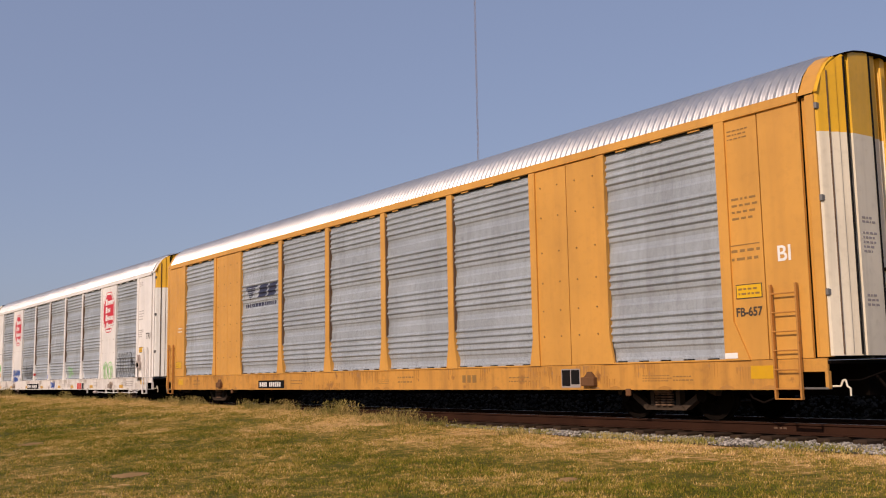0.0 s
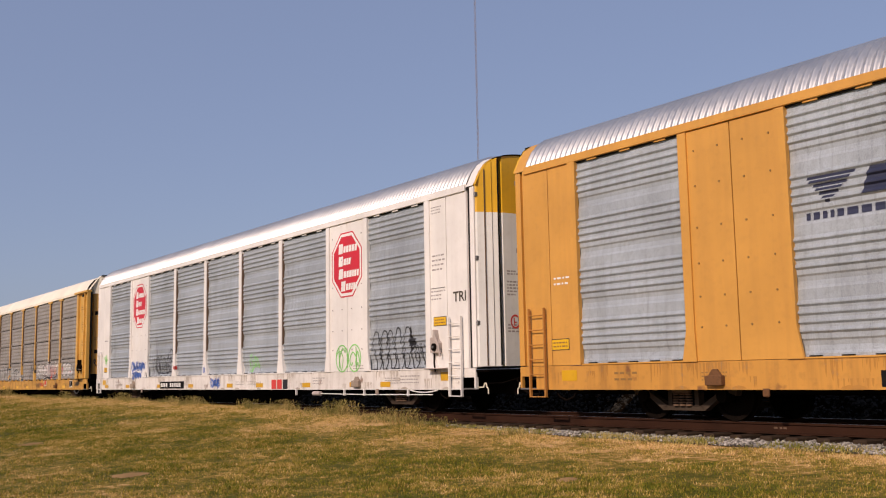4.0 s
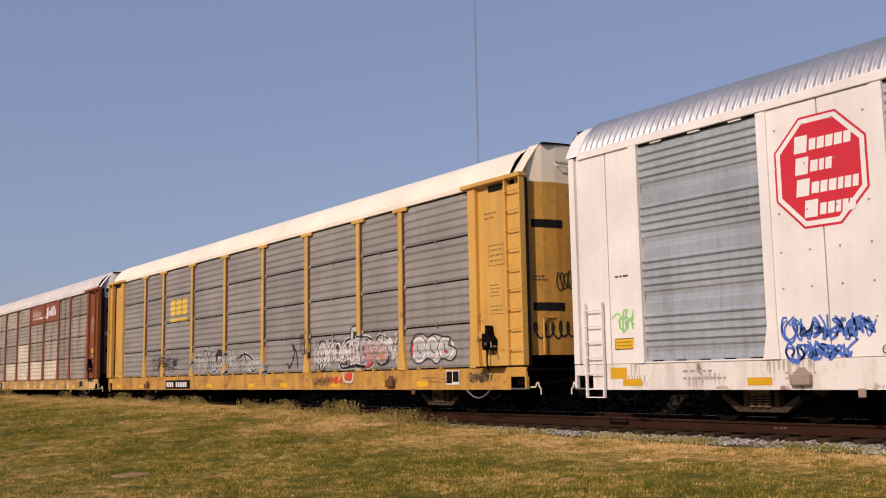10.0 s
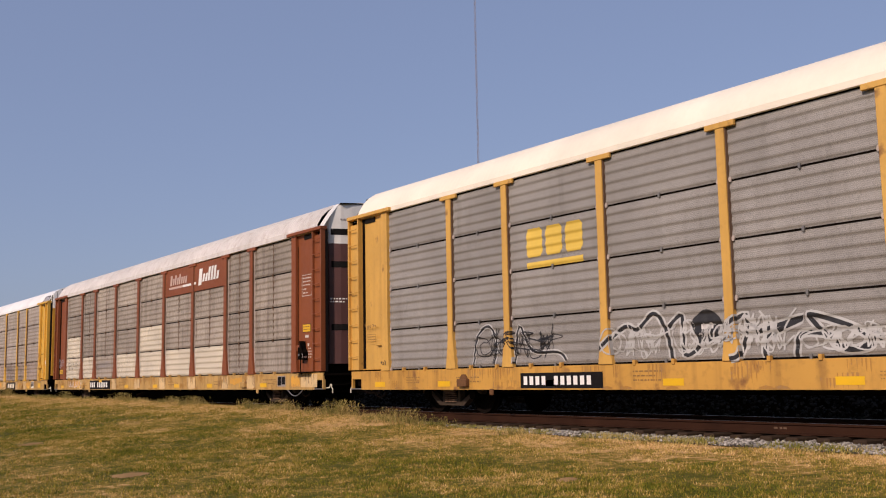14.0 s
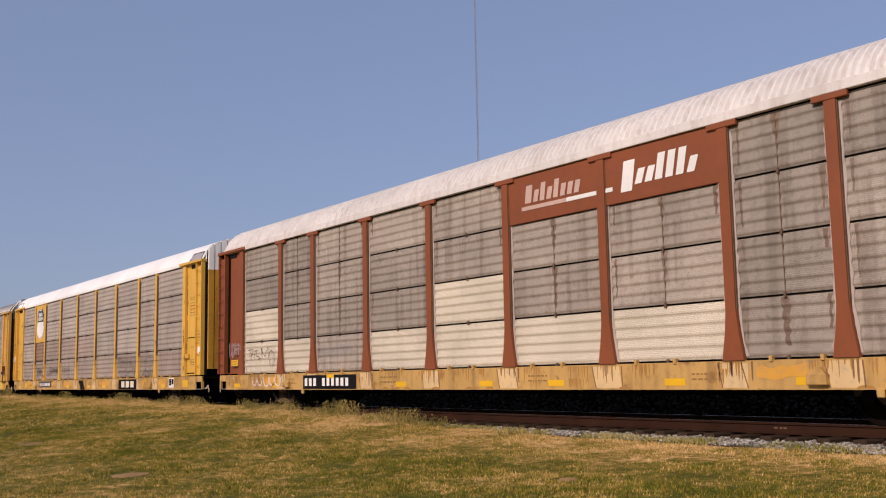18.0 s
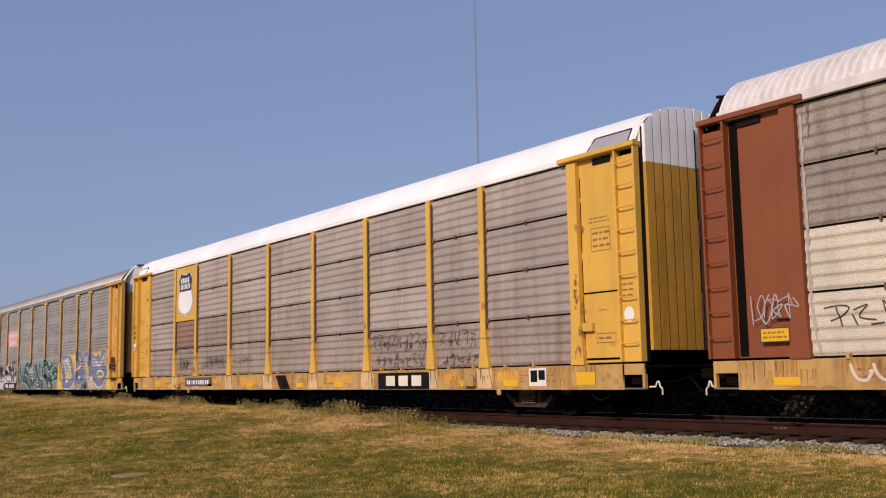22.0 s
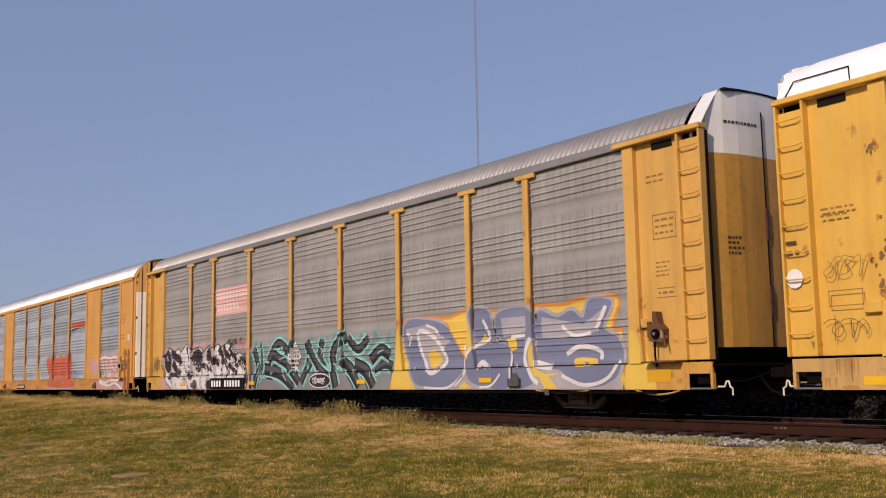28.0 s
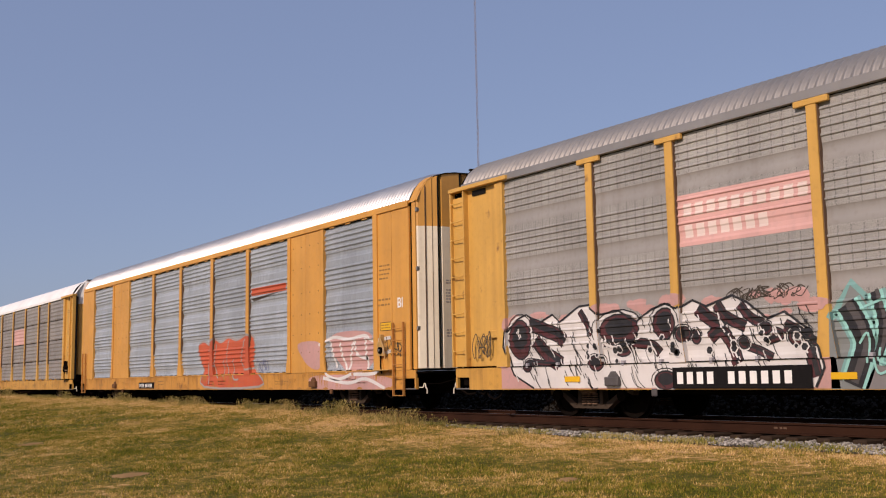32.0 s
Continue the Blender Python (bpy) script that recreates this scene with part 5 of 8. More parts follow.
class Marks:
    """Paint laid over a car's side, following its ribs and posts."""

    def __init__(self, car, kind):
        self.car, self.kind, self.films, self.count = car, kind, {}, 0

    def fill(self, name, ring, material, layer=0):
        ring = [(x, max(z, 0.537)) for x, z in ring]
        self.count += 1
        key = (name, self.count if name in SINGLE else material.name)
        b = self.films.setdefault(key, (Build(), material))[0]
        zs = sorted({round(z, 4) for _, z in ring})
        lo, hi = zs[0], zs[-1]
        levels = set(zs)
        if self.kind != "flat":
            levels |= {round(z, 4) for z in (LOUVRE_Z if self.kind == "older" else [q[1] for q in RIB_LINES[self.kind]]) if lo < z < hi}
            levels.add(0.985)
        z = lo
        while z < hi:
            levels.add(round(z, 4))
            z += 0.05
        levels = sorted(q for q in levels if lo <= q <= hi)
        n = len(ring)
        off = 0.004 + 0.0022 * layer
        for za, zb in zip(levels, levels[1:]):
            if zb - za < 0.001:
                continue
            zm = (za + zb) / 2
            cross = []
            for i in range(n):
                (x0, z0), (x1, z1) = ring[i], ring[(i + 1) % n]
                if (z0 <= zm < z1) or (z1 <= zm < z0):
                    f = lambda q: x0 + (x1 - x0) * (q - z0) / (z1 - z0)
                    cross.append((f(zm), f(za), f(zb), 1 if z1 > z0 else -1))
            cross.sort()
            wind = 0
            for i, c in enumerate(cross[:-1]):
                wind += c[3]
                if wind == 0:
                    continue
                d = cross[i + 1]
                for xa, xb, _ in stretches(self.kind, zm) if self.kind != "flat" else [(-20, 20, 0)]:
                    p, q = max(c[0], xa), min(d[0], xb)
                    if q - p < 0.002:
                        continue
                    ends = []
                    for zz, l, r in ((za, c[1], d[1]), (zb, c[2], d[2])):
                        l2, r2 = min(max(l, xa), xb), min(max(r, xa), xb)
                        depth = 0.0
                        if self.kind != "flat":
                            ze = min(zz, 0.98) if zm < 0.985 else max(zz, 0.986)
                            depth = [k[2] for k in stretches(self.kind, ze) if k[0] - 0.2 <= (l2 + r2) / 2 <= k[1] + 0.2 and abs(k[0] - xa) < 0.25 and abs(k[1] - xb) < 0.25]
                            depth = depth[0] if depth else _
                        ends.append(((l2, -SIDE + depth - off, zz), (r2, -SIDE + depth - off, zz)))
                    b.add([ends[0][0], ends[0][1], ends[1][1], ends[1][0]], [(0, 1, 2, 3)])
                    if _ == -0.03 and q > xb - 0.002 and xb < 12:
                        (xe, ye, ze0), (xf, yf, ze1) = ends[0][1], ends[1][1]
                        g = off + 0.002
                        b.add([(xe + g, ye, ze0), (xe + g, ye + 0.085, ze0), (xf + g, yf + 0.085, ze1), (xf + g, yf, ze1)], [(0, 1, 2, 3)])

    def stroke(self, name, pts, width, material, layer=0, closed=False, curved=True):
        pts = curve(pts, closed) if curved else list(pts)
        n = len(pts)
        left, right = [], []
        for i, (x, z) in enumerate(pts):
            if closed:
                (xa, za), (xb, zb) = pts[i - 1], pts[(i + 1) % n]
            else:
                (xa, za), (xb, zb) = pts[max(0, i - 1)], pts[min(n - 1, i + 1)]
            d = math.hypot(xb - xa, zb - za) or 1
            nx, nz = -(zb - za) / d * width / 2, (xb - xa) / d * width / 2
            left.append((x + nx, z + nz))
            right.append((x - nx, z - nz))
        if closed:
            for i in range(n):
                j = (i + 1) % n
                self.fill(name, [left[i], left[j], right[j], right[i]], material, layer)
        else:
            self.fill(name, left + right[::-1], material, layer)

    def rect(self, name, x0, x1, z0, z1, material, layer=0, lean=0.0):
        self.fill(name, [(x0, z0), (x1, z0), (x1 + lean, z1), (x0 + lean, z1)], material, layer)

    def lines(self, name, x0, x1, z0, z1, rows, material, seed=1, layer=0, fill=0.34):
        """Rows of small marks too fine to read."""
        rnd = random.Random(seed)
        h = (z1 - z0) / rows
        for r in range(rows):
            z = z1 - h * (r + 0.5)
            x, stop = x0, x1 - rnd.random() * (x1 - x0) * 0.3
            while x < stop:
                w = rnd.uniform(0.5, 1.7) * h * 0.8
                self.rect(name, x, min(x + w, x1), z - h * fill / 2, z + h * fill / 2, material, layer)
                x += w + h * 0.35

    def text(self, name, words, x, z, height, material, width=None):
        """Letters in the built-in font."""
        cu = bpy.data.curves.new(name, "FONT")
        cu.body, cu.size, cu.offset = words, height * 1.4, 0.006
        tmp = bpy.data.objects.new(name, cu)
        scene.collection.objects.link(tmp)
        bpy.context.view_layer.update()
        me = bpy.data.meshes.new_from_object(tmp)
        bpy.data.objects.remove(tmp)
        w = max(v.co.x for v in me.vertices) - min(v.co.x for v in me.vertices)
        k = (width / w) if width else 1.0
        for v in me.vertices:
            v.co = (x + v.co.x * k, -SIDE - 0.006, z + v.co.y)
        me.materials.clear()
        me.materials.append(material)
        part(name, me, None, self.car)

    def done(self):
        for (name, _), (b, material) in self.films.items():
            if b.f:
                ob = part(name, b, material, self.car)
                if name not in SINGLE:
                    tagged(ob, kind="stuff")


def curve(pts, closed=False, steps=5):
    """A smooth line through the points."""
    n = len(pts)
    if n < 3:
        return list(pts)
    out = []
    for i in range(n if closed else n - 1):
        g = (lambda k: pts[k % n]) if closed else (lambda k: pts[max(0, min(n - 1, k))])
        a, b, c, d = g(i - 1), g(i), g(i + 1), g(i + 2)
        for k in range(steps):
            t = k / steps
            out.append(tuple(0.5 * ((2 * b[j]) + (c[j] - a[j]) * t + (2 * a[j] - 5 * b[j] + 4 * c[j] - d[j]) * t * t + (3 * b[j] - a[j] - 3 * c[j] + d[j]) * t ** 3) for j in (0, 1)))
    if not closed:
        out.append(pts[-1])
    return out


def flat_paint(name, colour, rough=0.55, dirt=0.08):
    return painted(name, colour, rough, dirt=dirt, streak=0.06, grime=(0.2, 0.19, 0.17), vary=0.08)


INK = flat_paint("spray_black", (0.016, 0.015, 0.016))
SPRAY_WHITE = flat_paint("spray_white", (0.66, 0.63, 0.60))
SPRAY_GREEN = flat_paint("spray_green", (0.22, 0.60, 0.16))
SPRAY_BLUE = flat_paint("spray_blue", (0.06, 0.16, 0.52))
SPRAY_RED = flat_paint("spray_red", (0.62, 0.05, 0.04))
SPRAY_PINK = flat_paint("spray_pink", (0.52, 0.29, 0.26), dirt=0.3)
SPRAY_TEAL = flat_paint("spray_teal", (0.17, 0.36, 0.335), dirt=0.2)
SPRAY_MINT = flat_paint("spray_mint", (0.26, 0.56, 0.50))
SPRAY_SMOKE = flat_paint("spray_smoke_grey", (0.20, 0.215, 0.205), dirt=0.3)
SPRAY_COAL = flat_paint("spray_coal_grey", (0.075, 0.066, 0.064), dirt=0.3)
SPRAY_GREY = flat_paint("spray_grey", (0.20, 0.185, 0.18), dirt=0.2)
SPRAY_SLATE = flat_paint("spray_slate_blue", (0.165, 0.185, 0.275), dirt=0.2)
SPRAY_LILAC = flat_paint("spray_lilac_grey", (0.36, 0.34, 0.36), dirt=0.2)
SPRAY_YELLOW = flat_paint("spray_yellow", (0.68, 0.45, 0.07))
SPRAY_ORANGE = flat_paint("spray_orange", (0.66, 0.24, 0.04))
SPRAY_MAROON = flat_paint("spray_maroon", (0.085, 0.022, 0.024))
SPRAY_SILVER = flat_paint("spray_silver", (0.46, 0.45, 0.43))
SPRAY_FLAME = flat_paint("spray_flame_red", (0.52, 0.095, 0.035), dirt=0.15)
SMEAR_ORANGE = flat_paint("brown_smear_on_orange", (0.43, 0.195, 0.037), 0.75, dirt=0.5)
SMEAR_YELLOW = flat_paint("brown_smear_on_yellow", (0.40, 0.195, 0.042), 0.75, dirt=0.5)
SMEAR_WHITE = flat_paint("grey_brown_smear_on_white", (0.46, 0.39, 0.32), 0.75, dirt=0.5)
PRINT_SOFT_WHITE = flat_paint("worn_white_stencil", (0.62, 0.55, 0.49), 0.6, dirt=0.3)
PALE_SILL = flat_paint("bleached_sill_paint", (0.66, 0.46, 0.225), 0.65, dirt=0.45)
ORANGE_PATCH = flat_paint("orange_touch_up_paint", (0.68, 0.335, 0.045), 0.6, dirt=0.4)
RUST_BLEED = flat_paint("orange_rust_bleed", (0.50, 0.22, 0.035), 0.8, dirt=0.5)
RUST_RUN = flat_paint("rust_run", (0.22, 0.105, 0.04), 0.8, dirt=0.4)
SIGN_PINK = flat_paint("faded_red_sign", (0.66, 0.37, 0.33), dirt=0.2)
LETTER_FADED = flat_paint("faded_pink_lettering", (0.56, 0.38, 0.31), dirt=0.3)
SIGN_PALE = flat_paint("faded_white_letter", (0.72, 0.58, 0.52))
DARK_BLUE = flat_paint("sign_dark_blue", (0.02, 0.025, 0.06))


def scrawl(marks, x0, x1, z0, z1, seed, material, width=0.035, letters=6, layer=1, name="graffiti_tag"):
    """A quick looping tag that cannot be read: one running line of loops, crossed by slashes."""
    rnd = random.Random(seed)
    w, h = x1 - x0, z1 - z0
    for run_no in range(2):
        pts, n = [], letters * 7
        spin = rnd.choice((-1, 1)) * rnd.uniform(0.8, 1.1)
        ph = rnd.uniform(0, 6.28)
        amp = 0.5
        for k in range(n):
            if k % 4 == 0:
                amp = rnd.uniform(0.22, 0.50)
            t = k / (n - 1)
            a = ph + spin * k * (1.05 + 0.25 * math.sin(k * 0.7 + seed))
            pts.append((x0 + w * (0.06 + 0.88 * t) + w / letters * 0.55 * math.cos(a), (z0 + z1) / 2 + h * amp * math.sin(a) * (0.9 if run_no else 1.0)))
        for k in range(0, n - 3, 6):
            marks.stroke(name, pts[k:k + 8], width * rnd.uniform(0.55, 0.85), material, layer + (k // 6) % 2)
        if letters < 5:
            break
    for k in range(max(1, letters // 2)):
        xa = x0 + w * rnd.random()
        marks.stroke(name, [(xa, z0 + h * rnd.uniform(0, 0.3)), (xa + rnd.uniform(-0.05, 0.08) * w, z0 + h * 0.6), (xa + rnd.uniform(-0.1, 0.16) * w, z1)], width * 0.7, material, layer + 2)


def loops(m, x0, x1, z0, z1, count, seed, material, width, arches):
    """A row of hand-sprayed arches or bowls, joined by short ticks."""
    rnd = random.Random(seed)
    w = (x1 - x0) / count
    for k in range(count):
        a = x0 + w * k + rnd.uniform(-0.04, 0.04)
        b = a + w * rnd.uniform(0.72, 0.98)
        lo, hi = (z0, z1 - rnd.uniform(0, 0.08)) if arches else (z0 + rnd.uniform(0, 0.05), z1)
        mid = hi if arches else lo
        far = lo if arches else hi
        pts = [(a - 0.03, far), (a, (lo + hi) / 2), (a + (b - a) * 0.25, mid), (a + (b - a) * 0.7, mid - 0.02), (b, (lo + hi) / 2), (b - 0.05, far + (0.12 if arches else -0.12))]
        m.stroke("graffiti_tag", pts, width * rnd.uniform(0.8, 1.1), material, 1 + k % 3)
        if rnd.random() < 0.6:
            m.stroke("graffiti_tag", [(b - 0.06, (lo + hi) / 2), (b + 0.05, (lo + hi) / 2 + 0.08), (b + 0.08, far)], width * 0.8, material, 4)


def sill_grime(m, seed, colour, many=46):
    """Clusters of thin dark drips of oil and brake dust down a sill."""
    rnd = random.Random(seed)
    for k in range(many):
        x = rnd.uniform(-13.0, 12.5)
        top = rnd.choice((0.975, 0.975, rnd.uniform(0.65, 0.9)))
        for j in range(rnd.randint(3, 8)):
            w, d = rnd.uniform(0.012, 0.05), rnd.uniform(0.06, 0.34)
            low = max(0.545, top - d)
            m.fill("grime_drip", [(x, top), (x + w, top - 0.004), (x + w * 0.8, low + (top - low) * 0.35), (x + w * 0.5, low), (x + w * 0.15, low + (top - low) * 0.3)], colour, 0.1 + 0.02 * k)
            x += w + rnd.uniform(0.0, 0.07)
        if rnd.random() < 0.35:
            m.fill("grime_drip", [(x, 0.545), (x + 0.3, 0.545), (x + 0.26, 0.58), (x + 0.14, 0.60), (x + 0.03, 0.575)], colour, 0.11 + 0.02 * k)


def sill_wear(m, seed, touched):
    """Bleached plates with weld lines below the uprights, and touched-up stretches of a sill."""
    wear = random.Random(seed)
    for x in POSTS[1:-1]:
        a, b = x - wear.uniform(0.24, 0.34), x + wear.uniform(0.24, 0.36)
        m.rect("sill_patch", a, b, 0.56, 0.95, PALE_SILL, 0.12, lean=wear.uniform(-0.08, 0.02))
        for e in (a, b):
            m.rect("weld_line", e - 0.014, e + 0.012, 0.56, 0.95, RUST_RUN, 0.2, lean=wear.uniform(-0.12, 0.0))
    for a, b, c in touched:
        ring = [(a + (b - a) * k / 8, c + wear.uniform(-0.03, 0.03)) for k in range(9)] + [(b - (b - a) * k / 8, 0.90 + wear.uniform(-0.04, 0.03)) for k in range(9)]
        m.fill("sill_patch", ring, ORANGE_PATCH, 0.14)


def angular(m, x0, x1, z0, z1, count, seed, material, width):
    """Separate hand-drawn angular marks, none of them a letter."""
    rnd = random.Random(seed)
    w = (x1 - x0) / count
    for k in range(count):
        a, b = x0 + w * (k + rnd.uniform(0.05, 0.2)), x0 + w * (k + rnd.uniform(0.7, 0.9))
        lo, hi = z0 + rnd.uniform(0, 0.10), z1 - rnd.uniform(0, 0.10)
        mid = (lo + hi) / 2 + rnd.uniform(-0.06, 0.06)
        for pts in rnd.sample(([(a, hi), (b, hi - 0.03), (a + 0.03, mid)], [(a, mid), (b, mid + 0.04), (b - 0.05, lo)], [(b, hi), (a + (b - a) * 0.4, lo)], [(a, hi), (a + 0.04, lo + 0.05), (b, lo)], [(a, lo), (a + (b - a) * 0.5, mid), (b, lo + 0.03)]), 2):
            m.stroke("graffiti_tag", pts, width * rnd.uniform(0.8, 1.1), material, 1 + k % 3, curved=rnd.random() < 0.3)


def rust_stains(m, seed):
    """Short run-down stains of rust on the sill below each upright."""
    rnd = random.Random(seed)
    for x in POSTS[1:-1] + (12.3, 12.9, -12.4):
        for k in range(rnd.randint(2, 5)):
            a = x + rnd.uniform(-0.35, 0.35)
            w, z = rnd.uniform(0.015, 0.06), rnd.uniform(0.58, 0.8)
            m.fill("rust_stain", [(a, 0.97), (a + w, 0.97), (a + w * 0.8, z + 0.05), (a + w * 0.45, z), (a + w * 0.1, z + 0.07)], RUST_RUN, 0.2)


def octagon(x, z, w, h, cut=0.30):
    a, b = w / 2, h / 2
    c = w * cut
    return [(x - a + c, z - b), (x + a - c, z - b), (x + a, z - b + c), (x + a, z + b - c), (x + a - c, z + b), (x - a + c, z + b), (x - a, z + b - c), (x - a, z - b + c)]


def rail_sign(m, x, z):
    """A red octagon in white and red borders, with its lettering as plain bars."""
    m.fill("octagon_sign", octagon(x, z, 1.56, 1.70), RED, 0)
    m.fill("octagon_sign_border", octagon(x, z, 1.49, 1.63), PRINT_WHITE, 1)
    m.fill("octagon_sign_field", octagon(x, z, 1.34, 1.48), RED, 2)
    rnd = random.Random(5)
    for r, (dx, ln) in enumerate(((-0.42, 0.85), (-0.42, 0.62), (-0.42, 0.95), (-0.30, 0.82))):
        zz = z + 0.42 - r * 0.33
        m.rect("sign_bar", x + dx, x + dx + 0.22, zz - 0.12, zz + 0.14, PRINT_WHITE, 3, lean=0.03)
        q = x + dx + 0.26
        while q < x + dx + ln:
            w = rnd.uniform(0.08, 0.13)
            m.rect("sign_bar", q, q + w, zz - 0.10, zz + 0.07, PRINT_WHITE, 3, lean=0.02)
            q += w + 0.025


def number_plate_bars(m, x0, x1, z0, z1, groups=(4, 6), layer=1):
    """A black patch on the sill with pale bars for its characters."""
    m.rect("number_patch", x0, x1, z0, z1, BLACK, layer)
    n = sum(groups) + len(groups)
    w = (x1 - x0 - 0.16) / n
    q = x0 + 0.10
    for g in groups:
        for _ in range(g):
            m.rect("number_bar", q, q + w * 0.62, z0 + (z1 - z0) * 0.22, z1 - (z1 - z0) * 0.22, PRINT_WHITE, layer + 1)
            q += w
        q += w


def placard(m, x0, x1, z0, z1):
    m.rect("placard_edge", x0, x1, z0, z1, PRINT, 1)
    m.rect("placard", x0 + 0.015, x1 - 0.015, z0 + 0.015, z1 - 0.015, PLACARD, 2)
    m.lines("placard_lines", x0 + 0.05, x1 - 0.05, z0 + 0.04, z1 - 0.04, 2, PRINT_SOFT, 3, 3, 0.4)


def reflectors(m, material=REFLECT):
    for x in (-12.3, -9.6, -6.0, -2.9, 0.4, 2.6, 5.6, 8.2, 9.7):
        m.rect("reflector", x, x + 0.46, 0.60, 0.72, material, 1)


def sill_stencils(m, material, seed):
    rnd = random.Random(seed)
    for x in (-10.9, -8.9, -3.6, 1.1, 2.0, 6.2, 9.9, 10.6):
        m.lines("stencil", x, x + rnd.uniform(0.5, 0.9), 0.66, 0.66 + rnd.uniform(0.12, 0.24), rnd.choice((2, 3)), material, seed + int(x * 10) + 200)


def jack_pads(car, material):
    for x in (-8.6, 8.6):
        b = Build().box(x - 0.17, x + 0.17, -SIDE - 0.10, -SIDE + 0.02, 0.60, 0.76, 0.01)
        b.prism([(x - 0.13, 0.76), (x + 0.13, 0.76), (x + 0.04, 0.86), (x - 0.04, 0.86)], 1, -SIDE - 0.05, -SIDE + 0.01)
        part("jack_pad", b, material, car)
        part("lashing_ring", Build().box(x + 0.9, x + 1.02, -SIDE - 0.04, -SIDE + 0.01, 0.42, 0.55, 0.015), material, car)


def hand_brake(car, x, material, dark):
    """A brake housing with its wheel, lever, chain and step."""
    y = -SIDE - 0.01
    b = Build().prism([(x - 0.17, 1.36), (x + 0.15, 1.34), (x + 0.17, 1.56), (x + 0.06, 1.66), (x + 0.02, 1.86), (x - 0.06, 1.87), (x - 0.07, 1.68), (x - 0.15, 1.60)], 1, y - 0.09, y + 0.06)
    b.box(x - 0.24, x - 0.16, y - 0.05, y + 0.05, 1.42, 1.70, 0.01)
    h = part("hand_brake", b, dark, car)
    part("brake_wheel", Build().rod((x + 0.01, y - 0.09, 1.48), (x + 0.01, y - 0.13, 1.48), 0.085, 12), STEEL, h)
    part("hub", Build().rod((x + 0.01, y - 0.12, 1.48), (x + 0.01, y - 0.155, 1.48), 0.03, 8), GREY_STEEL, h)
    part("brake_lever", Build().pipe([(x + 0.02, y - 0.11, 1.80), (x + 0.18, y - 0.10, 1.50), (x + 0.22, y - 0.10, 1.26)], 0.016), dark, h)
    part("bracket", Build().box(x + 0.12, x + 0.16, y - 0.10, y + 0.03, 1.40, 1.54, 0.006), PRINT_GREY, h)
    part("brake_chain", Build().pipe([(x - 0.06, y - 0.05, 1.38), (x - 0.07, y - 0.05, 1.1), (x - 0.05, y - 0.03, 0.92)], 0.018), STEEL, h)
    part("brake_step", Build().box(x - 0.28, x + 0.50, -SIDE - 0.20, -SIDE + 0.04, 0.99, 1.015, 0.006), dark, car)


def hanging_chain(car, x, w, drop, material):
    b = Build()
    pts = [(x + w * t, -SIDE + 0.02, 0.52 - drop * 4 * t * (1 - t)) for t in [i / 14 for i in range(15)]]
    b.pipe(pts, 0.016, 5)
    part("hanging_chain", b, material, car)


def dress_first(car):
    m = Marks(car, "modern")
    sill_grime(m, 301, SMEAR_ORANGE)
    for k in range(7):
        z = 3.66 - k * 0.062
        m.rect("logo_stripe", -6.75 + k * 0.05, -6.05 + 0.10 - k * 0.07, z - 0.020, z + 0.020, DARK_BLUE, 1, lean=0.02)
    m.rect("logo_block", -5.85, -5.32, 3.30, 3.68, DARK_BLUE, 1, lean=0.14)
    m.rect("logo_block", -5.20, -4.70, 3.30, 3.68, DARK_BLUE, 1, lean=0.14)
    m.lines("logo_lines", -6.8, -4.5, 3.02, 3.16, 1, DARK_BLUE, 4, 1, 0.8)
    number_plate_bars(m, -5.73, -4.0, 0.57, 0.80)
    m.rect("brand_bar", 4.6, 4.72, 0.68, 0.84, PRINT_SOFT, 1)
    m.rect("brand_bar", 4.78, 4.9, 0.68, 0.84, PRINT_SOFT, 1)
    m.rect("brand_bar", 4.96, 5.1, 0.68, 0.84, PRINT_SOFT, 1)
    m.rect("data_plate_edge", 7.8, 8.32, 0.57, 0.92, PRINT_GREY, 1)
    m.rect("data_plate", 7.820, 8.048, 0.600, 0.900, BLACK, 2)
    m.rect("data_plate", 8.072, 8.300, 0.630, 0.900, BLACK, 2)
    for x, e in ((12.0, 12.5), (-12.5, -12.0)):
        placard(m, x - (0.0 if x > 0 else 0.06), e - (0.0 if x > 0 else 0.06), 1.95 if x > 0 else 1.28, 2.18 if x > 0 else 1.50)
        m.rect("reflector", x + 0.2, e + 0.12, 0.70, 0.90, REFLECT, 1)
    m.lines("stencil", 11.98, 12.42, 4.50, 4.70, 3, PRINT_SOFT, 1)
    m.lines("stencil", 12.0, 12.52, 3.18, 3.60, 4, PRINT_SOFT, 2)
    m.rect("stencil_rule", 11.9, 12.5, 2.80, 2.815, PRINT_SOFT, 1)
    m.lines("stencil", 11.95, 12.5, 2.52, 2.78, 2, PRINT_SOFT, 3)
    m.lines("stencil", -12.45, -11.98, 2.50, 2.72, 2, PRINT_WHITE, 7)
    m.rect("white_label", 11.75, 12.0, 1.02, 1.11, PRINT_WHITE, 18)
    m.text("level_letters", "BI", 12.80, 2.48, 0.24, PRINT_WHITE)
    m.text("code_letters", "FB-657", 11.98, 1.68, 0.135, PRINT, 0.5)
    sill_stencils(m, PRINT_SOFT, 1)
    m.done()
    jack_pads(car, PAD_RUST)


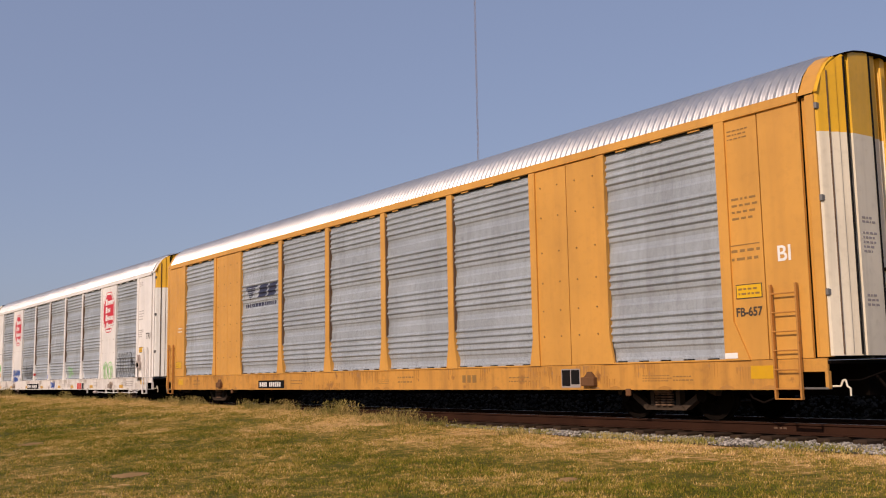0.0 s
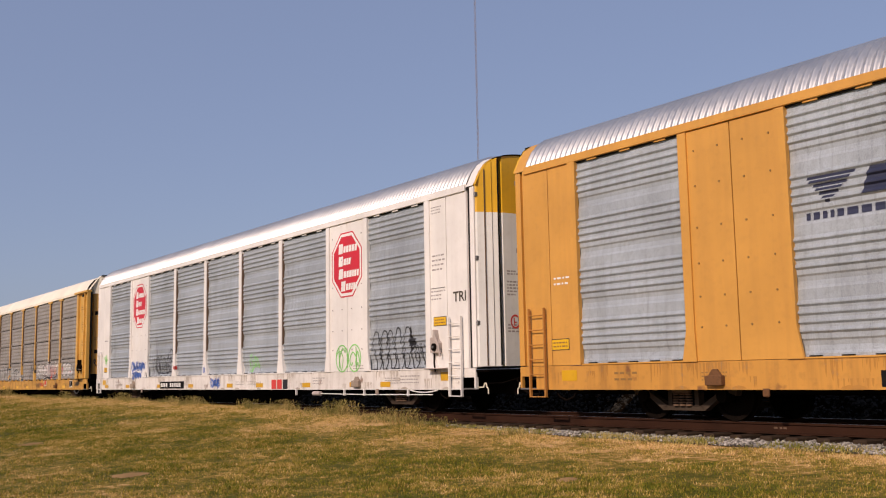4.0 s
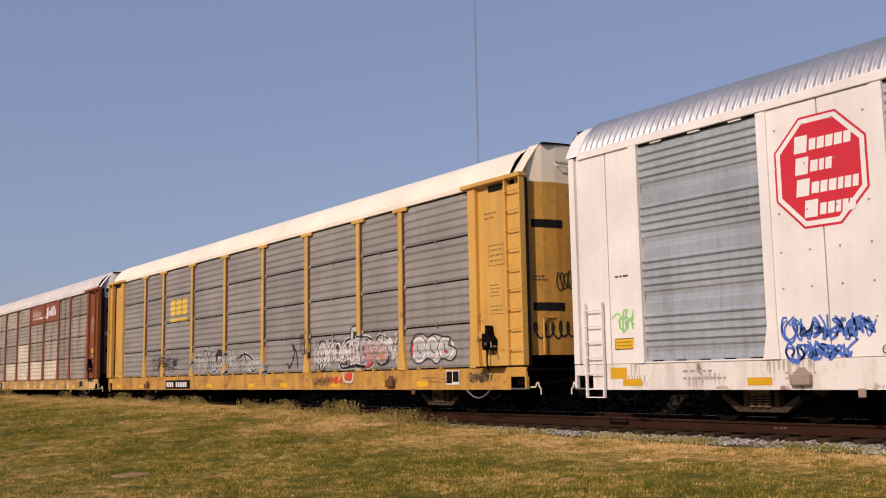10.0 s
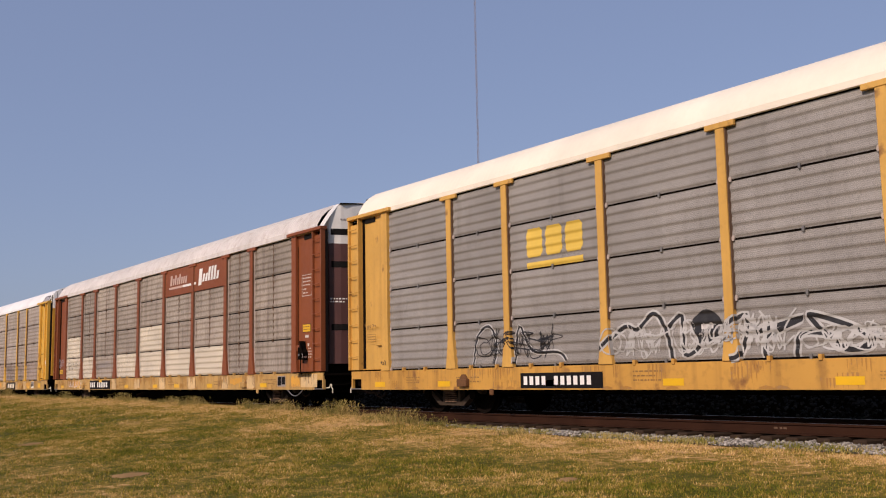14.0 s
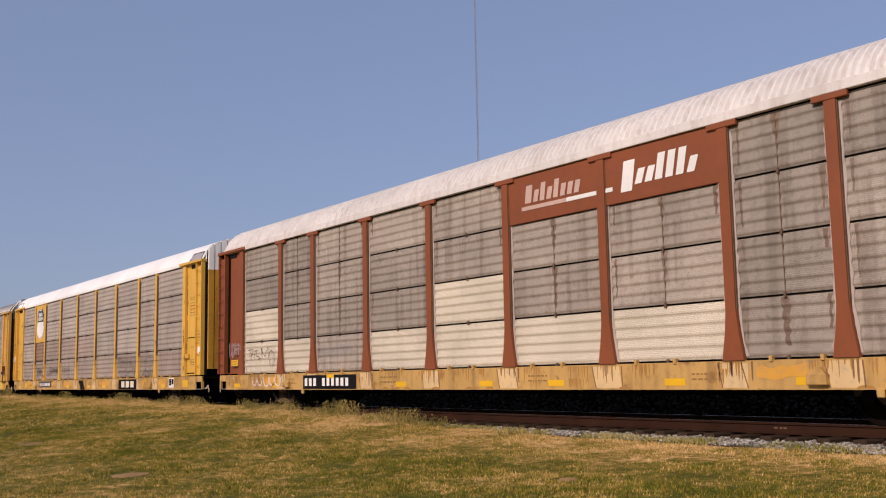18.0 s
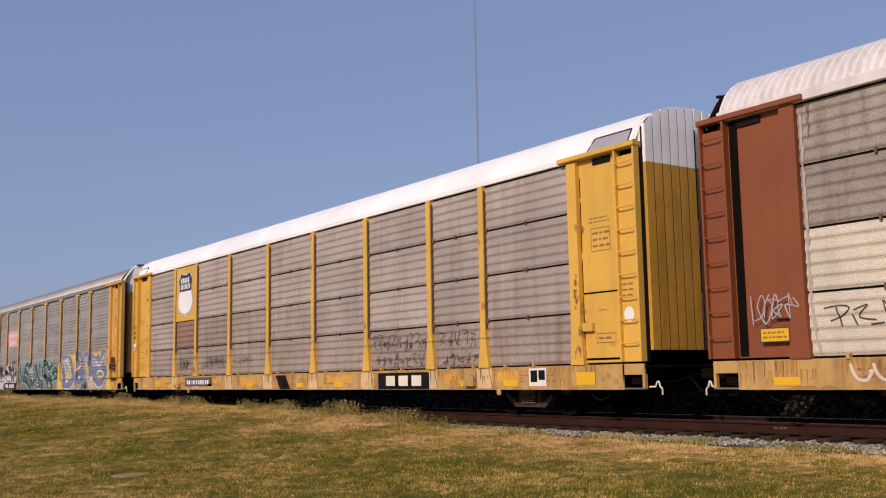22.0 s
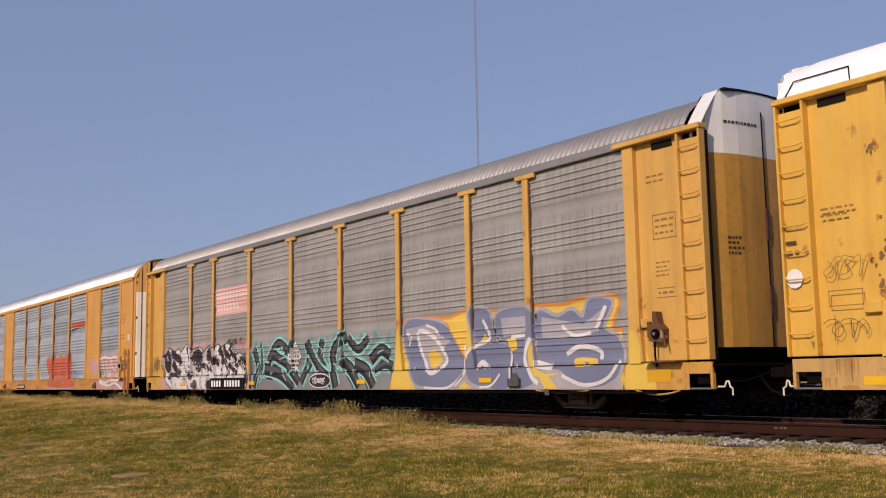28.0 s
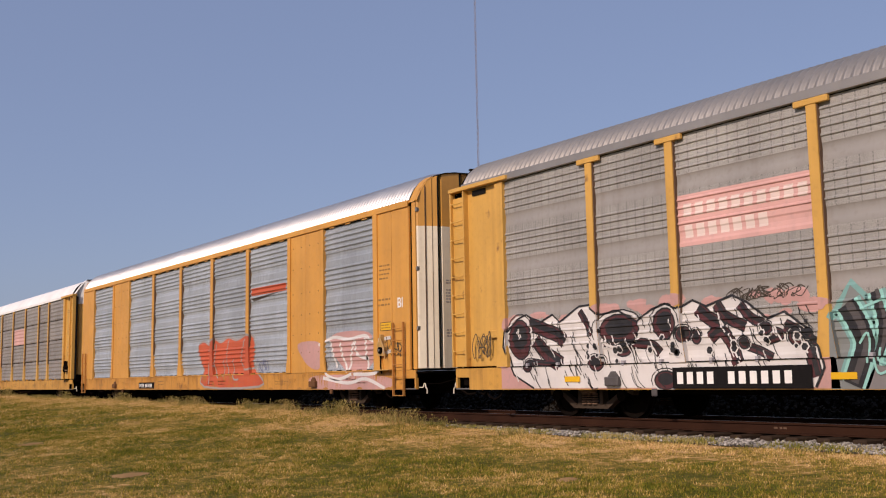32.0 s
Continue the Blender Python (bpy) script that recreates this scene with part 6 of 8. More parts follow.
def dress_second(car):
    m = Marks(car, "modern")
    sill_grime(m, 302, SMEAR_WHITE, 30)
    rail_sign(m, 8.09, 3.76)
    rail_sign(m, -8.09, 3.76)
    placard(m, 12.03, 12.53, 1.95, 2.16)
    placard(m, -12.46, -11.95, 1.24, 1.44)
    m.text("level_letters", "TRI", 12.80, 2.46, 0.22, PRINT, 0.48)
    number_plate_bars(m, -5.70, -3.30, 0.57, 0.82)
    m.rect("reflector", 12.27, 12.66, 0.73, 0.92, REFLECT, 1)
    m.rect("reflector", -12.6, -12.2, 0.73, 0.92, REFLECT, 1)
    m.rect("brand_bar", 3.65, 3.95, 0.55, 0.82, SPRAY_RED, 1)
    m.rect("brand_bar", 4.02, 4.32, 0.55, 0.82, SPRAY_RED, 1)
    m.rect("brand_bar", 4.39, 4.68, 0.55, 0.82, INK, 1)
    loops(m, 9.35, 11.05, 1.48, 1.98, 5, 21, INK, 0.035, True)
    loops(m, 9.40, 11.35, 1.03, 1.52, 6, 22, INK, 0.035, False)
    scrawl(m, 11.1, 11.68, 1.1, 1.6, 22, INK, 0.03, 3)
    m.stroke("graffiti_tag", [(11.0, 2.0), (11.08, 1.6), (11.05, 1.4)], 0.05, INK, 2)
    m.rect("graffiti_block", 10.95, 11.25, 1.55, 1.72, INK, 2)
    loops(m, -6.55, -4.75, 1.12, 1.72, 5, 23, INK, 0.04, True)
    loops(m, -6.2, -4.45, 1.12, 1.45, 4, 24, INK, 0.035, False)
    m.stroke("graffiti_tag", [(-6.2, 1.98), (-6.05, 1.6), (-6.3, 1.25), (-5.6, 1.12), (-4.6, 1.2)], 0.04, INK, 2)
    m.stroke("graffiti_tag", [(-5.0, 1.7), (-4.7, 1.98), (-4.5, 1.75), (-4.75, 1.6), (-4.4, 1.5)], 0.04, INK, 2)
    scrawl(m, -8.95, -7.35, 1.22, 1.62, 24, SPRAY_BLUE, 0.045, 8)
    scrawl(m, -8.9, -7.8, 0.92, 1.25, 25, SPRAY_BLUE, 0.045, 6)
    scrawl(m, -12.45, -11.85, 1.5, 1.95, 26, SPRAY_GREEN, 0.05, 3)
    scrawl(m, -11.95, -11.78, 0.95, 1.35, 27, SPRAY_BLUE, 0.03, 2)
    scrawl(m, -0.95, -0.15, 0.56, 0.92, 28, SPRAY_BLUE, 0.035, 5)
    scrawl(m, -1.5, -1.34, 1.05, 1.3, 29, SPRAY_BLUE, 0.03, 2)
    scrawl(m, 2.05, 2.7, 1.05, 1.62, 30, SPRAY_GREEN, 0.05, 3)
    for x in (7.82, 8.46):
        ring = [(x + 0.31 * math.cos(a), 1.33 + 0.34 * math.sin(a)) for a in [i * 0.628 for i in range(10)]]
        m.stroke("graffiti_tag", ring, 0.035, SPRAY_GREEN, 1, closed=True)
        scrawl(m, x - 0.22, x + 0.24, 1.02, 1.6, int(x * 100), SPRAY_GREEN, 0.05, 2, 2)
    m.fill("red_spot", [(-4.12 + 0.08 * math.cos(i * 0.6), 1.30 + 0.07 * math.sin(i * 0.6)) for i in range(10)], SPRAY_RED, 14)
    scrawl(m, -7.25, -6.9, 0.98, 1.2, 31, INK, 0.02, 3, 16)
    m.lines("stencil", 11.98, 12.42, 4.50, 4.70, 3, PRINT_GREY, 1)
    m.lines("stencil", 12.0, 12.52, 3.18, 3.60, 4, PRINT_GREY, 2)
    m.rect("stencil_rule", 11.9, 12.5, 2.80, 2.815, PRINT, 1)
    m.lines("stencil", 11.95, 12.5, 2.52, 2.78, 3, PRINT_GREY, 3)
    m.lines("stencil", -12.4, -12.0, 2.5, 2.6, 1, PRINT, 9)
    m.lines("stencil", 8.4, 8.95, 0.93 + 0.1, 1.16, 2, PRINT_GREY, 10)
    reflectors(m)
    sill_stencils(m, PRINT_GREY, 2)
    m.done()
    jack_pads(car, PAD_GREY)
    hand_brake(car, 12.17, WHITE, SPRAY_CLIP)
    part("air_line", Build().pipe([(6.1, -SIDE + 0.03, 0.43), (9.0, -SIDE + 0.02, 0.41), (11.9, -SIDE + 0.02, 0.42)], 0.013), PRINT_WHITE, car)
    part("air_valve", Build().rod((6.2, -SIDE + 0.03, 0.43), (6.6, -SIDE + 0.03, 0.43), 0.06, 12), SPRAY_CLIP, car)
    for x in (5.2, 7.9, 8.9, 10.9):
        part("pipe_hanger", Build().box(x - 0.02, x + 0.02, -SIDE - 0.01, -SIDE + 0.05, 0.38, 0.54, 0.005), PRINT_WHITE, car)
    hanging_chain(car, 11.0, 1.1, 0.05, PRINT_WHITE)
    ring = Build()
    for k in range(18):
        a, b = k * 0.349, (k + 1) * 0.349
        ring.add([(END + 0.4645, -0.58 + r * math.cos(q), 1.98 + 1.15 * r * math.sin(q)) for r, q in ((0.10, a), (0.135, a), (0.135, b), (0.10, b))], [(0, 1, 2, 3)])
    ring.box(END + 0.4640, END + 0.4655, -0.62, -0.595, 1.90, 2.06, 0.0004)
    ring.box(END + 0.4640, END + 0.4655, -0.60, -0.54, 1.95, 1.975, 0.0004)
    tagged(part("graffiti_tag", ring, SPRAY_RED, car), kind="stuff")


def dress_third(car):
    m = Marks(car, "older")
    sill_grime(m, 303, SMEAR_YELLOW)
    for x in (-6.45, -5.87, -5.29):
        m.fill("brand_bar", [(x + 0.06, 3.16), (x + 0.42, 3.16), (x + 0.48, 3.24), (x + 0.48, 3.66), (x + 0.42, 3.74), (x + 0.06, 3.74), (x, 3.66), (x, 3.24)], SPRAY_YELLOW, 1)
    m.rect("brand_rule", -6.45, -4.80, 2.94, 3.06, SPRAY_YELLOW, 1)
    number_plate_bars(m, -6.70, -4.35, 0.56, 0.86)
    g = "graffiti_outline"

    def outlined(pts, closed=False, w=0.07):
        m.stroke(g, pts, w * 2.1, SPRAY_SILVER, 2, closed)
        m.stroke(g + "_ink", pts, w, INK, 3, closed)
    outlined([(-4.40, 1.27), (-3.80, 1.64), (-3.48, 1.58), (-3.10, 1.84), (-2.84, 1.58), (-2.68, 1.02)])
    outlined([(-2.76, 1.58), (-2.46, 1.76), (-2.42, 1.12), (-2.08, 1.28), (-2.24, 1.60)])
    m.fill(g + "_ink", curve([(-2.24, 1.67), (-1.92, 1.84), (-1.62, 1.64), (-1.74, 1.42), (-2.0, 1.32), (-2.2, 1.48)], True), INK, 4)
    m.rect(g, -2.05, -1.80, 1.52, 1.60, SPRAY_WHITE, 5)
    outlined([(-1.97, 1.30), (-1.68, 1.45), (-1.14, 1.70), (-1.24, 1.12), (-1.45, 1.02)])
    outlined([(-1.03, 1.40), (-0.10, 1.60), (-0.76, 1.33), (-0.80, 1.02)])
    outlined([(-0.24, 1.02), (-0.16, 1.35), (0.31, 1.33), (0.63, 1.11), (0.96, 1.14), (1.02, 1.24), (1.59, 1.22), (1.62, 1.08), (1.45, 1.02)])
    outlined([(0.03, 1.64), (0.76, 1.40), (0.96, 1.20), (0.57, 1.11), (0.12, 1.48)], True)
    outlined([(-8.3, 1.05), (-8.15, 1.65), (-7.75, 1.85), (-7.5, 1.5), (-7.6, 1.05)], w=0.05)
    outlined([(-6.9, 1.05), (-6.75, 1.80), (-6.35, 1.30), (-5.6, 1.25), (-5.35, 1.08)], w=0.05)
    m.stroke("graffiti_tag", [(2.95, 1.28), (3.12, 1.15), (3.42, 1.55), (3.25, 1.80), (3.55, 1.55), (3.60, 1.12)], 0.06, INK, 2)
    scrawl(m, 3.75, 4.35, 1.35, 2.10, 41, INK, 0.045, 3)
    for cx, cz, r in ((5.05, 1.62, 0.20), (5.05, 1.18, 0.16)):
        ring = [(cx + r * math.cos(i * 0.7), cz + r * math.sin(i * 0.7)) for i in range(9)]
        m.fill(g, ring, SPRAY_SILVER, 2)
        m.stroke(g + "_ink", ring, 0.06, INK, 3, True)
        m.rect(g + "_ink", cx - 0.04, cx + 0.04, cz - r * 0.6, cz + r * 0.6, INK, 4)
    outlined([(4.68, 1.05), (4.75, 1.42), (4.92, 1.30)], w=0.05)
    outlined([(5.2, 1.30), (5.38, 1.45), (5.45, 1.10)], w=0.05)
    scrawl(m, 5.3, 6.1, 1.5, 1.86, 42, INK, 0.04, 4)
    body = curve([(6.10, 1.49), (6.40, 1.80), (7.17, 1.86), (7.66, 1.74), (7.78, 1.37), (7.52, 1.10), (6.86, 1.17), (6.18, 1.08), (5.98, 1.29)], True)
    m.fill("graffiti_face", body, SPRAY_LILAC, 1)
    m.stroke(g, body, 0.11, SPRAY_WHITE, 2, True, False)
    m.stroke(g + "_ink", body, 0.055, INK, 3, True, False)
    eye = curve([(7.80, 1.37), (8.10, 1.62), (8.40, 1.44), (8.38, 1.22), (8.08, 1.13), (7.84, 1.23)], True)
    m.fill("graffiti_face", eye, SPRAY_LILAC, 2)
    m.stroke(g + "_ink", eye, 0.06, INK, 4, True, False)
    m.fill("graffiti_red", curve([(8.0, 1.36), (8.15, 1.48), (8.25, 1.34), (8.1, 1.24)], True), SPRAY_ORANGE, 5)
    ring = [(6.78 + 0.22 * math.cos(i * 0.7), 1.93 + 0.22 * math.sin(i * 0.7)) for i in range(9)]
    m.fill(g, ring, SPRAY_SILVER, 4)
    m.stroke(g + "_ink", ring, 0.05, INK, 5, True)
    m.rect(g + "_ink", 6.72, 6.84, 1.82, 2.0, INK, 6)
    outlined([(7.3, 1.80), (7.7, 1.68), (8.0, 1.85), (8.35, 1.78), (8.75, 1.60), (8.85, 1.72)], w=0.05)
    outlined([(6.2, 1.08), (6.9, 1.12), (7.4, 1.10), (7.75, 1.30)], w=0.06)
    m.fill("graffiti_red", curve([(7.35, 1.06), (7.6, 1.15), (7.72, 1.34), (7.5, 1.28)], True), SPRAY_RED, 6)
    scrawl(m, 6.3, 7.4, 1.25, 1.7, 43, INK, 0.06, 4, 7)
    scrawl(m, 6.0, 6.6, 1.1, 1.4, 44, INK, 0.035, 4, 8)
    m.fill("graffiti_red", curve([(6.35, 0.80), (6.6, 0.78), (6.72, 0.92), (6.5, 0.97)], True), SPRAY_RED, 3)
    m.stroke(g, curve([(6.25, 0.98), (6.35, 0.76), (6.7, 0.74), (6.8, 0.95)]), 0.05, SPRAY_WHITE, 4)
    scrawl(m, 4.6, 5.6, 0.62, 0.88, 45, PRINT_SOFT, 0.045, 6, 1)
    scrawl(m, 5.5, 6.2, 0.66, 0.86, 46, SPRAY_RED, 0.055, 4, 2)
    bubble = curve([(9.38, 1.48), (9.56, 1.77), (9.88, 1.81), (10.08, 1.73), (10.34, 1.78), (10.67, 1.72), (11.0, 1.66), (10.9, 1.53), (11.17, 1.44), (11.2, 1.28), (10.97, 1.17), (10.64, 1.22), (10.44, 1.11), (10.1, 1.24), (9.78, 1.13), (9.47, 1.2)], True)
    m.fill("graffiti_bubble", bubble, SPRAY_SILVER, 1)
    m.stroke(g + "_ink", bubble, 0.034, INK, 3, True, False)
    for cx, rx, rz in ((9.74, 0.27, 0.26), (10.28, 0.24, 0.24), (10.82, 0.27, 0.22)):
        ring = [(cx + rx * math.cos(k * 0.524), 1.46 + rz * math.sin(k * 0.524)) for k in range(12)]
        m.stroke(g, ring, 0.075, SPRAY_WHITE, 2, True)
        m.stroke(g + "_ink", [(cx + 1.18 * (a - cx), 1.46 + 1.18 * (b - 1.46)) for a, b in ring[1:9]], 0.022, INK, 4)
        m.stroke(g + "_ink", [(cx - 0.08, 1.56), (cx - 0.02, 1.40), (cx + 0.08, 1.36)], 0.028, INK, 4)
        m.stroke(g, [(cx - 0.16, 1.30), (cx, 1.24), (cx + 0.16, 1.30)], 0.05, SPRAY_LILAC, 3)
    m.fill("graffiti_red", [(9.40, 1.30), (9.47, 1.28), (9.52, 1.62), (9.44, 1.60)], SPRAY_RED, 4)
    m.fill("graffiti_red", [(10.7, 1.36), (10.85, 1.33), (10.87, 1.38), (10.72, 1.41)], SPRAY_RED, 4)
    for x0, x1, z0, z1, seed, mat, w, n, layer in ((-4.3, -2.8, 1.05, 1.7, 141, SPRAY_SILVER, 0.04, 5, 4), (-2.7, -0.3, 1.05, 1.75, 142, SPRAY_SILVER, 0.045, 7, 4), (-0.2, 1.6, 1.05, 1.5, 143, SPRAY_SILVER, 0.04, 5, 4),
                                                  (4.6, 5.9, 1.1, 1.85, 145, SPRAY_WHITE, 0.04, 5, 4), (5.8, 7.3, 1.1, 1.8, 146, SPRAY_WHITE, 0.05, 5, 9), (7.2, 8.7, 1.2, 1.9, 147, SPRAY_WHITE, 0.045, 5, 4), (5.9, 8.4, 1.15, 1.7, 148, SPRAY_PINK, 0.05, 5, 8), (-8.3, -5.4, 1.05, 1.8, 149, INK, 0.03, 6, 2)):
        scrawl(m, x0, x1, z0, z1, seed, mat, w, n, layer, "graffiti_outline" if mat is not INK else "graffiti_outline_ink")
    for x, z in ((8.62, 1.30), (8.78, 1.22), (8.75, 1.40)):
        m.fill("graffiti_spot", [(x + 0.07 * math.cos(i), z + 0.07 * math.sin(i)) for i in range(6)], SPRAY_SILVER, 1)
    m.rect("data_plate_edge", 10.86, 11.36, 0.64, 0.95, PRINT_WHITE, 1)
    m.rect("data_plate", 10.880, 11.098, 0.670, 0.930, BLACK, 2)
    m.rect("data_plate", 11.122, 11.340, 0.700, 0.930, BLACK, 2)
    end_stencils(m, PRINT_SOFT, 4)
    reflectors(m, PLACARD)
    sill_stencils(m, PRINT_SOFT, 3)
    angular(m, -12.75, -12.15, 1.98, 2.16, 5, 171, PRINT_SOFT, 0.018)
    for a, b, c, d in ((-12.62, -12.2, 1.70, 1.712), (-12.62, -12.2, 1.88, 1.892), (-12.62, -12.608, 1.70, 1.89), (-12.212, -12.2, 1.70, 1.89)):
        m.rect("stencil_frame", a, b, c, d, PRINT_SOFT, 1)
    m.lines("stencil", -12.57, -12.25, 1.73, 1.86, 2, PRINT_SOFT, 172)
    angular(m, -12.0, -11.72, 1.08, 1.26, 3, 173, PRINT, 0.02)
    scrawl(m, 11.7, 12.5, 0.68, 0.9, 48, PRINT, 0.03, 6, 1)
    m.done()
    jack_pads(car, PAD_RUST)
    hand_brake(car, 12.50, YELLOW, STEEL)
    hanging_chain(car, 11.6, 0.8, 0.16, GREY_STEEL)
    door_slots(car, (2.12, 3.84))
    door_stencil(car, -0.60, -0.08, 5.18, 5.28, 1, 85, PRINT_GREY)
    door_stencil(car, -1.20, -0.85, 2.72, 2.86, 2, 86, PRINT)
    lo, hi = span(-1, 12.90, 13.02)
    part("panel_gap", Build().box(lo, hi, -SIDE + 0.045, -SIDE + 0.058, 1.05, Z1), STEEL, car)
    door_tag(car, -1.2, -0.1, 1.5, 1.95, 5, INK, 0.045)
    door_tag(car, -0.65, -0.05, 2.5, 3.0, 6, INK, 0.03)
    door_tag(car, 0.1, 0.9, 1.6, 2.1, 7, INK, 0.04)
    lo, hi = span(1, OLD_END + 0.0, OLD_END + 0.035)
    part("door_ridge", Build().box(lo, hi, -1.06, -1.03, 1.26, 2.0, 0.006).box(lo, hi, -1.06, -0.72, 1.97, 2.0, 0.006), YELLOW, car)


def end_stencils(m, material, seed):
    """Boxed data and short lines on the panel by the ladder."""
    x0, x1, z0, z1 = 12.42, 12.95, 3.12, 3.56
    for a, b, c, d in ((x0, x1, z0, z0 + 0.015), (x0, x1, z1 - 0.015, z1), (x0, x0 + 0.012, z0, z1), (x1 - 0.012, x1, z0, z1)):
        m.rect("stencil_frame", a, b, c, d, material, 1)
    m.lines("stencil", x0 + 0.05, x1 - 0.05, z0 + 0.05, z1 - 0.05, 3, material, seed)
    m.lines("stencil", 12.30, 12.70, 4.1, 4.3, 2, material, seed + 1)
    m.lines("stencil", 12.45, 12.77, 2.45, 2.75, 4, material, seed + 2)
    m.rect("stencil_frame", 12.45, 12.87, 2.10, 2.112, material, 1)
    m.rect("stencil_frame", 12.45, 12.87, 2.26, 2.272, material, 1)
    m.lines("stencil", 12.49, 12.83, 2.13, 2.24, 1, material, seed + 3)


def door_slots(car, levels=(2.12, 3.84, 4.74)):
    """Dark slots and grab irons on the end doors."""
    for sgn in (-1, 1):
        line = end_wall_line(1, "leaf")
        for y0, y1 in ((-1.30, -0.48), (0.28, 1.1)):
            for z in levels:
                y0b = y0 - (0.10 if z > 4.5 and y0 < 0 else 0)
                y1b = y1 - (0.26 if z > 4.5 and y0 < 0 else 0)
                vs, fs = [], []
                for q in range(7):
                    y = y0b + (y1b - y0b) * q / 6
                    x = float(np.interp(-abs(y), [w[1] for w in line], [w[0] for w in line])) - OLD_SHIFT
                    front, back = sgn * (x + 0.008) + OLD_SHIFT, sgn * (x - 0.03) + OLD_SHIFT
                    vs += [(front, y, z), (front, y, z + 0.17), (back, y, z + 0.17), (back, y, z)]
                    if q:
                        k = 4 * q
                        fs += [(k - 4, k, k + 1, k - 3), (k - 3, k + 1, k + 2, k - 2), (k - 4, k - 1, k + 3, k)]
                b = Build().add(vs, fs + [(0, 1, 2, 3), (24, 25, 26, 27)])
                part("door_slot", b, BLACK, car)
        for y in (-0.62, 0.12):
            x = sgn * (OLD_END + 0.05) + OLD_SHIFT
            part("grab_iron", Build().pipe([(x - sgn * 0.03, y, 5.2), (x + sgn * 0.06, y, 5.14), (x + sgn * 0.06, y + 0.36, 5.14), (x - sgn * 0.03, y + 0.36, 5.2)], 0.012), PRINT_WHITE, car)


def door_stencil(car, y0, y1, z0, z1, rows, seed, material):
    """Rows of small marks on the end door at the forward end."""
    rnd = random.Random(seed)
    plan = end_wall_line(1, "leaf")
    at = lambda y: float(np.interp(-abs(y), [w[1] for w in plan], [w[0] for w in plan])) + 0.008
    b, h = Build(), (z1 - z0) / rows
    for r in range(rows):
        y, z = y0, z1 - h * (r + 0.5)
        while y < y1 - rnd.random() * 0.15:
            w = rnd.uniform(0.03, 0.08)
            b.add([(at(y), y, z - h * 0.25), (at(y + w), y + w, z - h * 0.25), (at(y + w), y + w, z + h * 0.25), (at(y), y, z + h * 0.25)], [(0, 1, 2, 3)])
            y += w + 0.025
    tagged(part("stencil", b, material, car), kind="stuff")


def door_tag(car, y0, y1, z0, z1, seed, material, width=0.03):
    """A looping line across the end door at the forward end."""
    rnd = random.Random(seed)
    plan = end_wall_line(1, "leaf")
    pts = []
    n = 34
    for k in range(n):
        t = k / (n - 1)
        a = k * 1.15 + rnd.uniform(-0.3, 0.3)
        pts.append((y0 + (y1 - y0) * t + 0.07 * math.cos(a), (z0 + z1) / 2 + (z1 - z0) * (0.12 * (t - 0.5) + 0.42 * math.sin(a)) * rnd.uniform(0.6, 1.0)))
    pts = curve(pts, False, 4)
    b = Build()
    for (ya, za), (yb, zb) in zip(pts, pts[1:]):
        d = math.hypot(yb - ya, zb - za) or 1
        ny, nz = -(zb - za) / d * width / 2, (yb - ya) / d * width / 2
        quad = []
        for y, z in ((ya + ny, za + nz), (yb + ny, zb + nz), (yb - ny, zb - nz), (ya - ny, za - nz)):
            x = float(np.interp(-abs(y), [w[1] for w in plan], [w[0] for w in plan])) + 0.007
            quad.append((x, y, z))
        b.add(quad, [(0, 1, 2, 3)])
    tagged(part("graffiti_tag", b, material, car), kind="stuff")


CREAM_SCREENS = {(0, 2), (0, 3), (1, 3), (3, 3), (4, 2), (4, 3), (5, 3), (6, 3)}      # bay and row
SEAM_STAIN = screen_metal("rust_streaked_screen", (0.19, 0.125, 0.085), 0.0, 0.75, stain=(0.36, 0.29, 0.23), stained=0.8, streak=0.5)


